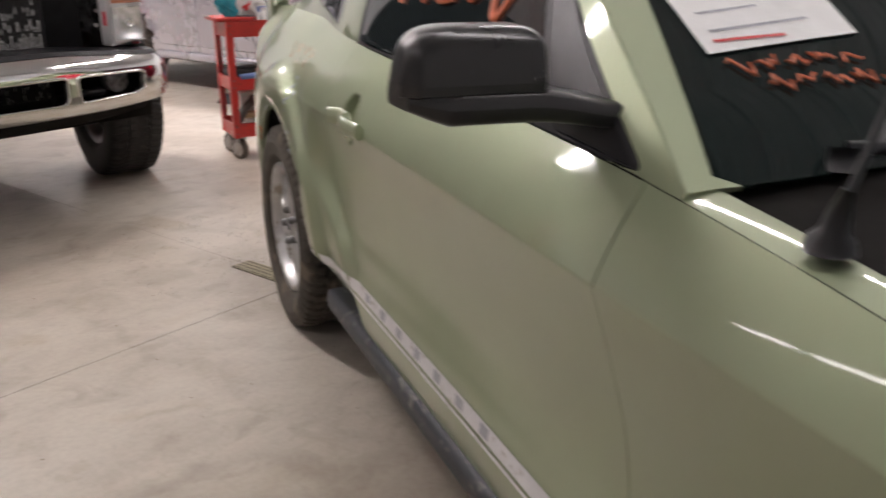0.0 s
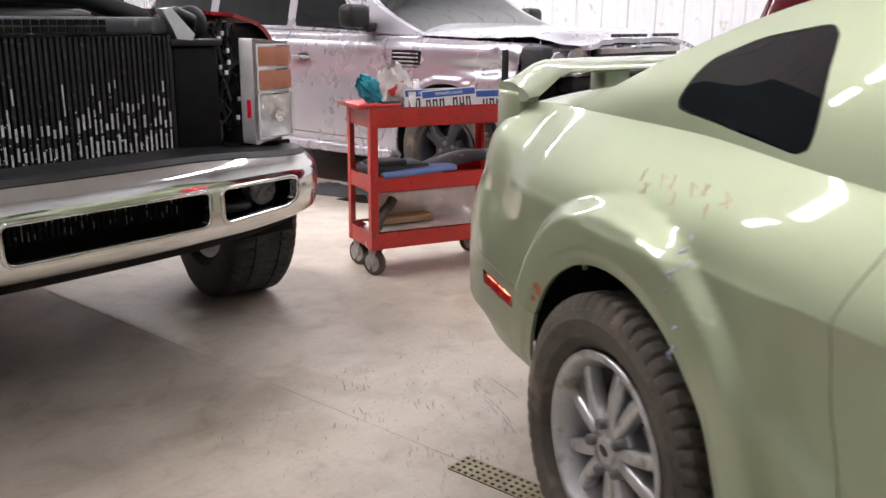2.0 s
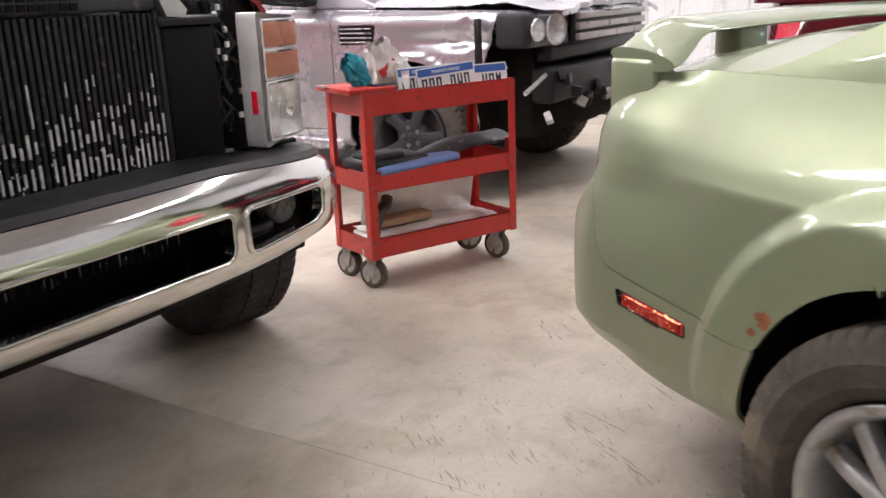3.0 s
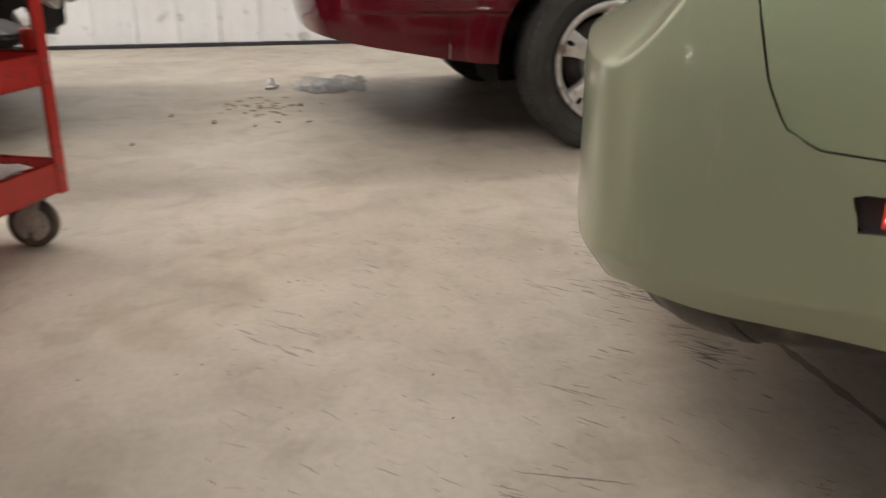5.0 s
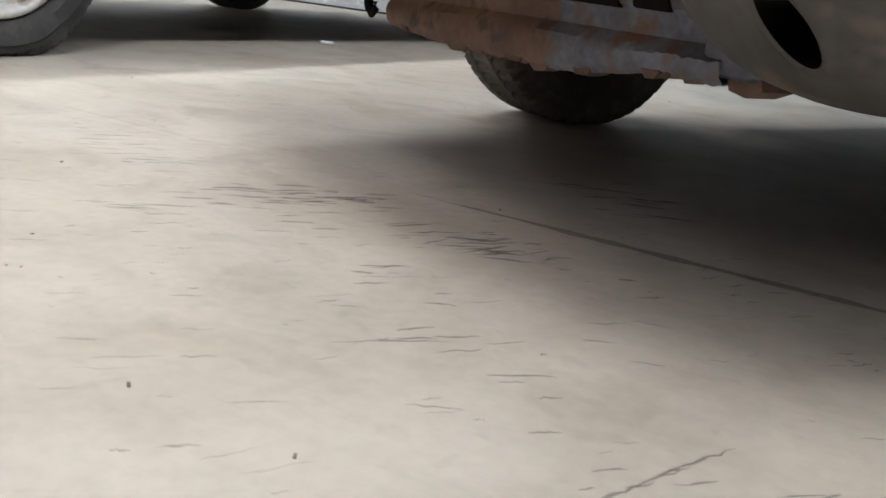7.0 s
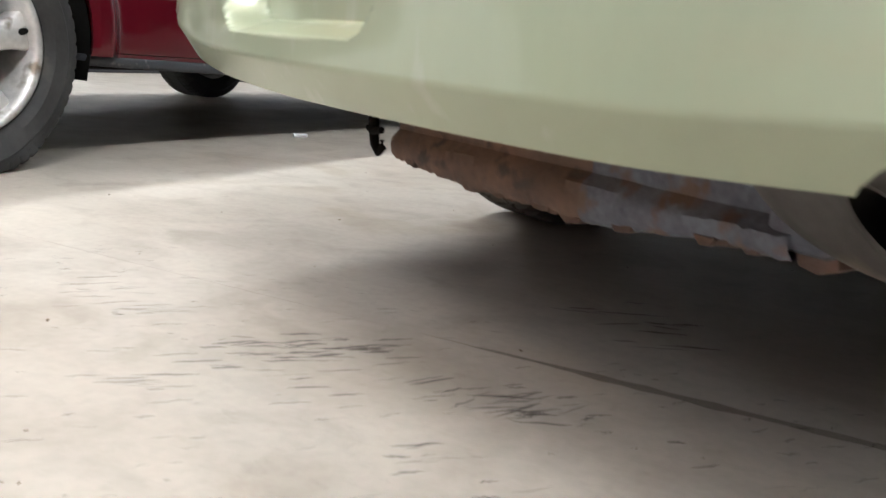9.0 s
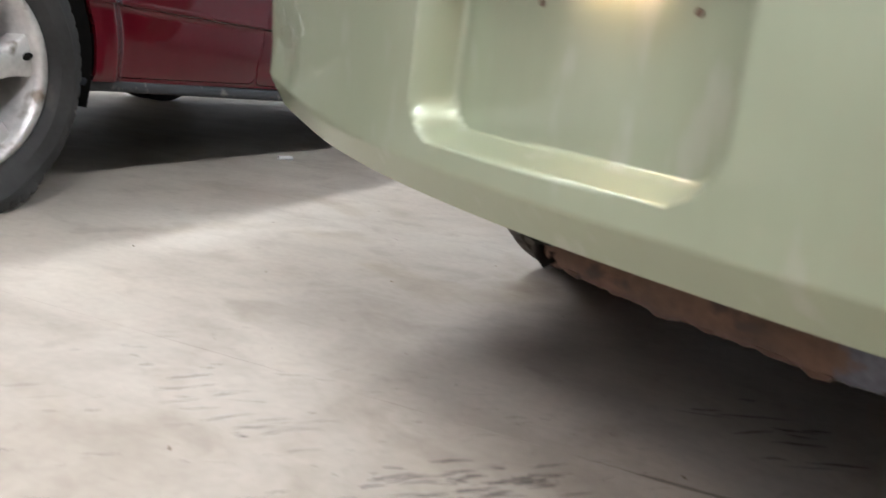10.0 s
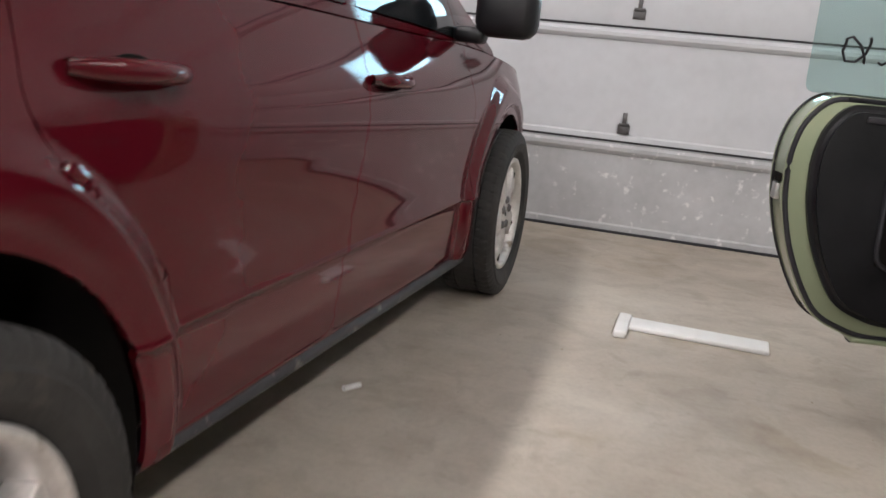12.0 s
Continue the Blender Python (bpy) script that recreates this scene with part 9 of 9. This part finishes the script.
bot = part("bottle_body", b4, M_CLEAR_WRAP, it)
b4 = bmesh.new()
tube(b4, [(0, 0, 0.10), (0, 0, 0.135)], 0.0368, 24, cap=False)
part("bottle_label", b4, M_INK_BLUE, it)
b4 = bmesh.new()
tube(b4, [(0, 0, 0.188), (0, 0, 0.205)], 0.015, 16)
part("cap", b4, M_WHITE_PLASTIC, it)
it = on_cart("plastic_jar", 0.245, 0.10, T2 + 0.004, "white plastic jar with ribbed lid", "jar")
b4 = bmesh.new()
tube(b4, [(0, 0, 0), (0, 0, 0.12), (0, 0, 0.13)], [0.036, 0.036, 0.03], 24)
part("jar_body", b4, M_WHITE_PLASTIC, it)
b4 = bmesh.new()
tube(b4, [(0, 0, 0.125), (0, 0, 0.155)], 0.033, 24)
part("lid", b4, M_WHITE_PLASTIC, it)


def plate(x, y, z, yaw, lean, roll_, head, word, yellow=False):
    it2 = on_cart("licence_plate", x, y, z, "white licence plate with blue %s band, standing in the tray" % ("and yellow" if yellow else "top"), "licence plate", yaw, "licence plates in the tray", rx=lean, ry=roll_)
    b5 = bmesh.new()
    prism(b5, rounded([(0, 0), (0.305, 0), (0.305, 0.152), (0, 0.152)], 0.012), 1, 0, 0.0015)
    pl2 = part("plate", b5, M_WHITE_PLASTIC, it2, smooth_deg=0)
    part("blue_band", boxed((0.006, -0.0012, 0.116), (0.299, 0.0, 0.147)), M_INK_BLUE, pl2, smooth_deg=0)
    if yellow:
        part("yellow_field", boxed((0.01, -0.0016, 0.05), (0.10, -0.0002, 0.142)), M_INK_YELLOW, pl2, smooth_deg=0)
    if word:
        cu = bpy.data.curves.new("plate_word", "FONT")
        cu.body, cu.size, cu.align_x, cu.extrude = word, 0.021, "CENTER", 0.0004
        tmp = bpy.data.objects.new("plate_word", cu)
        scene.collection.objects.link(tmp)
        dg = bpy.context.evaluated_depsgraph_get()
        me = bpy.data.meshes.new_from_object(tmp.evaluated_get(dg))
        bpy.data.objects.remove(tmp)
        me.materials.clear()
        me.materials.append(M_PAPER)
        wo = new("state_name", me)
        wo.parent = pl2
        wo.matrix_basis = pose(0.152, -0.0018, 0.124, 90, 0, 0)
    b5 = bmesh.new()
    random.seed(int(x * 1000))
    xx = 0.022
    while xx < 0.28:
        w = 0.026
        if 0.13 < xx < 0.15:
            box(b5, (xx + 0.004, -0.0014, 0.062), (xx + 0.02, 0.0, 0.072))
        else:
            box(b5, (xx, -0.0014, 0.035), (xx + 0.008, 0.0, 0.108))
            box(b5, (xx + 0.018, -0.0014, 0.035), (xx + 0.026, 0.0, 0.108))
            box(b5, (xx, -0.0014, 0.098 if random.random() < 0.6 else 0.066), (xx + 0.026, 0.0, 0.106 if random.random() < 0.6 else 0.076))
        xx += 0.037
    part("number_bars", b5, M_INK_BLACK, pl2, smooth_deg=0)
    return it2


plate(0.205, 0.055, T2 + 0.02, 4, -8, 0, "", "PENNSYLVANIA")
plate(0.29, 0.030, T2 + 0.012, 2, -8, -3, "", "PENNSYLVANIA")
plate(0.455, 0.045, T2 + 0.010, -2, -8, 0, "", "", True)
it = on_cart("pry_bar", 0.62, 0.10, T2 + 0.004, "black and bright steel tool lying over the tray edge", "tool", 15)
b4 = bmesh.new()
tube(b4, [(-0.10, 0, 0.05), (0.12, 0, 0.098), (0.24, 0, 0.118)], [0.012, 0.012, 0.006], 10)
part("shaft", b4, M_ALUMINIUM, it)
it = on_cart("dark_bin", 0.58, 0.15, T2 + 0.004, "dark boxes in the upper tray", "box")
part("box", boxed((-0.05, -0.06, 0), (0.10, 0.10, 0.085), 0.006), M_BLACK_PLASTIC, it)

# middle tray: black plastic mouldings and a blue pad
it = on_cart("plastic_moulding", 0.02, 0.03, T1 + 0.02, "black plastic trim moulding in the middle tray", "car part", 3)
b4 = boxed((0, 0, 0), (0.32, 0.22, 0.10), 0.02)
box(b4, (0.02, 0.02, 0.09), (0.20, 0.16, 0.12), 0.012)
part("moulding", b4, M_BLACK_PLASTIC, it)
it = on_cart("plastic_fender_liner", 0.30, 0.06, T1 + 0.03, "dark grey plastic liner sticking out of the middle tray", "car part", 4, ry=-6)
rows = [[(0.52 * i / 10, 0.20 * j / 6 - 0.02, 0.055 + 0.03 * math.sin(math.pi * j / 6) - 0.012 * math.cos(2 * math.pi * i / 10)) for j in range(7)] for i in range(11)]
b4 = bmesh.new()
sheet(b4, rows)
sheet(b4, [[(p[0], p[1], p[2] - 0.012) for p in r] for r in rows], True)
part("liner", b4, M_GREY_PLASTIC, it)
it = on_cart("foam_pad", 0.06, -0.006, T1 + 0.062, "blue-grey foam pad lying across the middle tray", "pad", 0, ry=-3)
b4 = boxed((0, 0, 0), (0.40, 0.13, 0.030), 0.012, seg=3)
part("pad", b4, M_BLUE_PAD, it)
# bottom tray: foil-wrapped packet, cardboard, hose
it = on_cart("foil_packet", 0.06, 0.03, T0 + 0.005, "silver foil-wrapped sheets filling the bottom tray", "packet")
rows = [[(0.62 * i / 16, 0.25 * j / 6, 0.075 + 0.012 * noise.noise(Vector((i * 0.7, j * 0.9, 3.0)))) for j in range(7)] for i in range(17)]
b4 = bmesh.new()
sheet(b4, rows, True)
box(b4, (0, 0, 0), (0.62, 0.25, 0.06), 0.01)
part("wrap", b4, M_FOIL, it, smooth_deg=30)
it = on_cart("wrapped_box", 0.10, 0.24, T0 + 0.075, "pale wrapped box leaning at the back of the tray", "box", 0, rx=12)
part("box", boxed((0, 0, 0), (0.58, 0.04, 0.165), 0.008), M_FOIL, it)
it = on_cart("cardboard_piece", 0.10, 0.12, T0 + 0.09, "strip of brown cardboard on the foil", "cardboard", 2)
part("piece", boxed((0, 0, 0), (0.29, 0.09, 0.032), 0.004), M_CARDBOARD, it)
it = on_cart("rubber_hose", 0.05, 0.05, T0 + 0.02, "bent grey rubber hose in the bottom tray", "hose")
b4 = bmesh.new()
tube(b4, [(0.0, 0.02, 0.02), (0.01, 0.03, 0.09), (0.05, 0.05, 0.14), (0.10, 0.08, 0.17), (0.12, 0.1, 0.19)], 0.026, 14)
part("tube", b4, M_PIPE, it)


# ---- litter and marks on the floor ----
white = thing("white_trim_strip", pose(1.535, -2.34, 0.0), "white plastic trim strip lying on the floor", "trim strip")
part("strip", boxed((-0.55, -0.09, 0.0), (0.0, 0.045, 0.018), 0.006, pose(0, 0, 0, 0, 0, -2)), M_WHITE_PLASTIC, white)
part("end_flange", boxed((-0.03, -0.09, 0.0), (0.02, 0.17, 0.030), 0.008), M_WHITE_PLASTIC, white)
butt = thing("paper_tube", pose(2.217, -1.228, 0, 0, 0, 60), "small white paper tube on the floor", "litter")
b4 = bmesh.new()
tube(b4, [(-0.03, 0, 0.0085), (0.03, 0, 0.0085)], 0.0085, 12)
part("tube", b4, M_PAPER, butt)
wrap = thing("plastic_wrap", pose(3.69, 1.30, 0), "crumpled clear plastic wrap on the floor", "litter")
b4 = bmesh.new()
for k in range(5):
    b5 = crumple(7, 14, 0.06 + 0.012 * k, 0.07, 20 + k, 0.8)
    bmesh.ops.transform(b5, matrix=pose(0.05 * math.sin(2 * k), 0.07 * (k - 2), 0.0, 0, 0, 50 * k), verts=b5.verts)
    add(b4, b5)
part("wrap", b4, M_CLEAR_WRAP, wrap, smooth_deg=15)
nut = thing("tissue", pose(3.83, 1.63, 0), "crumpled pale tissue on the floor", "litter")
b4 = crumple(7, 14, 0.055, 0.05, 41, 0.8)
part("tissue", b4, M_PAPER, nut, smooth_deg=20)
random.seed(200)
b4 = bmesh.new()
spots = [(3.27, 1.50, 0.05, 0.02), (2.9, 1.9, 0.06, 0.012), (3.1, 2.1, 0.05, 0.012), (2.5, 2.2, 0.03, 0.01)]
for x, y, l, w in spots:
    box(b4, (x - l / 2, y - w / 2, 0.0), (x + l / 2, y + w / 2, 0.008), 0.003)
for k in range(60):
    x, y = random.gauss(3.2, 0.14), random.gauss(1.68, 0.10)
    r = random.uniform(0.004, 0.016)
    box(b4, (x - r, y - r * 0.5, 0.0), (x + r, y + r * 0.5, 0.003), 0.001, Matrix.Translation((x, y, 0)) @ Matrix.Rotation(random.uniform(0, 3), 4, "Z") @ Matrix.Translation((-x, -y, 0)), seg=1)
for k in range(120):
    x, y = random.uniform(-2.2, 2.2), random.uniform(-2.0, 2.4)
    r = random.uniform(0.001, 0.0026)
    box(b4, (x - r * 1.4, y - r * 0.6, 0.0), (x + r * 1.4, y + r * 0.6, r * 0.5), 0.0, Matrix.Translation((x, y, 0)) @ Matrix.Rotation(random.uniform(0, 3), 4, "Z") @ Matrix.Translation((-x, -y, 0)))
lone("floor_grit", b4, M_LEAF, "dark crumbs of dirt and leaf scattered over the concrete", "dirt", kind="stuff", smooth_deg=0)
# dark drag scratches in the concrete behind the coupe
b4 = bmesh.new()
random.seed(210)


def scratch(x, y, ln, w, ang):
    n = 6
    top, bot = [], []
    for i in range(n + 1):
        t = i / n
        ww = w * math.sin(math.pi * (0.06 + 0.88 * t)) * random.uniform(0.5, 1.0)
        px, py = x + ln * (t - 0.5) * math.cos(ang), y + ln * (t - 0.5) * math.sin(ang)
        off = random.uniform(-0.002, 0.002)
        top.append(b4.verts.new((px - (ww + off) * math.sin(ang), py + (ww + off) * math.cos(ang), 0.0006)))
        bot.append(b4.verts.new((px + (ww - off) * math.sin(ang), py - (ww - off) * math.cos(ang), 0.0006)))
    for i in range(n):
        b4.faces.new((bot[i], bot[i + 1], top[i + 1], top[i]))


base_ang = radians(46)
for k in range(620):
    x = random.uniform(-0.95, 1.3)
    y = random.uniform(0.55, 1.8)
    scratch(x, y, random.uniform(0.008, 0.055) * random.uniform(0.5, 1.2), random.uniform(0.0004, 0.0017), base_ang + random.gauss(0, 0.16))
for k in range(16):
    cx, cy2 = random.uniform(-0.6, 1.1), random.uniform(0.7, 1.7)
    for j in range(9):
        scratch(cx + random.gauss(0, 0.05), cy2 + random.gauss(0, 0.03), random.uniform(0.02, 0.08), random.uniform(0.0006, 0.0028), base_ang + random.gauss(0, 0.10))
for k in range(46):
    t = random.gauss(0, 0.5)
    scratch(0.63 + 0.10 * t + random.gauss(0, 0.03), 0.835 + 0.10 * t + random.gauss(0, 0.03), random.uniform(0.02, 0.07), random.uniform(0.0012, 0.0045), base_ang + random.gauss(0.0, 0.12))
for k in range(36):
    scratch(random.gauss(0.36, 0.09), random.gauss(0.835, 0.03), random.uniform(0.02, 0.07), random.uniform(0.001, 0.004), base_ang + random.gauss(0.05, 0.2))
for k in range(14):
    scratch(random.gauss(0.30, 0.06), random.gauss(0.40, 0.06), random.uniform(0.04, 0.10), random.uniform(0.002, 0.006), base_ang + random.gauss(-0.3, 0.1))
for k in range(30):
    t = random.uniform(-1, 1)
    scratch(-0.17 + 0.13 * t + random.gauss(0, 0.012), 1.19 + 0.19 * t + random.gauss(0, 0.012), random.uniform(0.03, 0.09), random.uniform(0.0006, 0.0020), radians(56) + random.gauss(0.0, 0.15))
for k in range(5):
    scratch(0.0 - 0.012 * k, 1.31 - 0.03 * k, 0.06, 0.0016, radians(64))
lone("floor_scuffs", b4, M_SCUFF_FLOOR, "thin dark scuffs and scratches in the concrete", "scuffs", kind="stuff", smooth_deg=0)
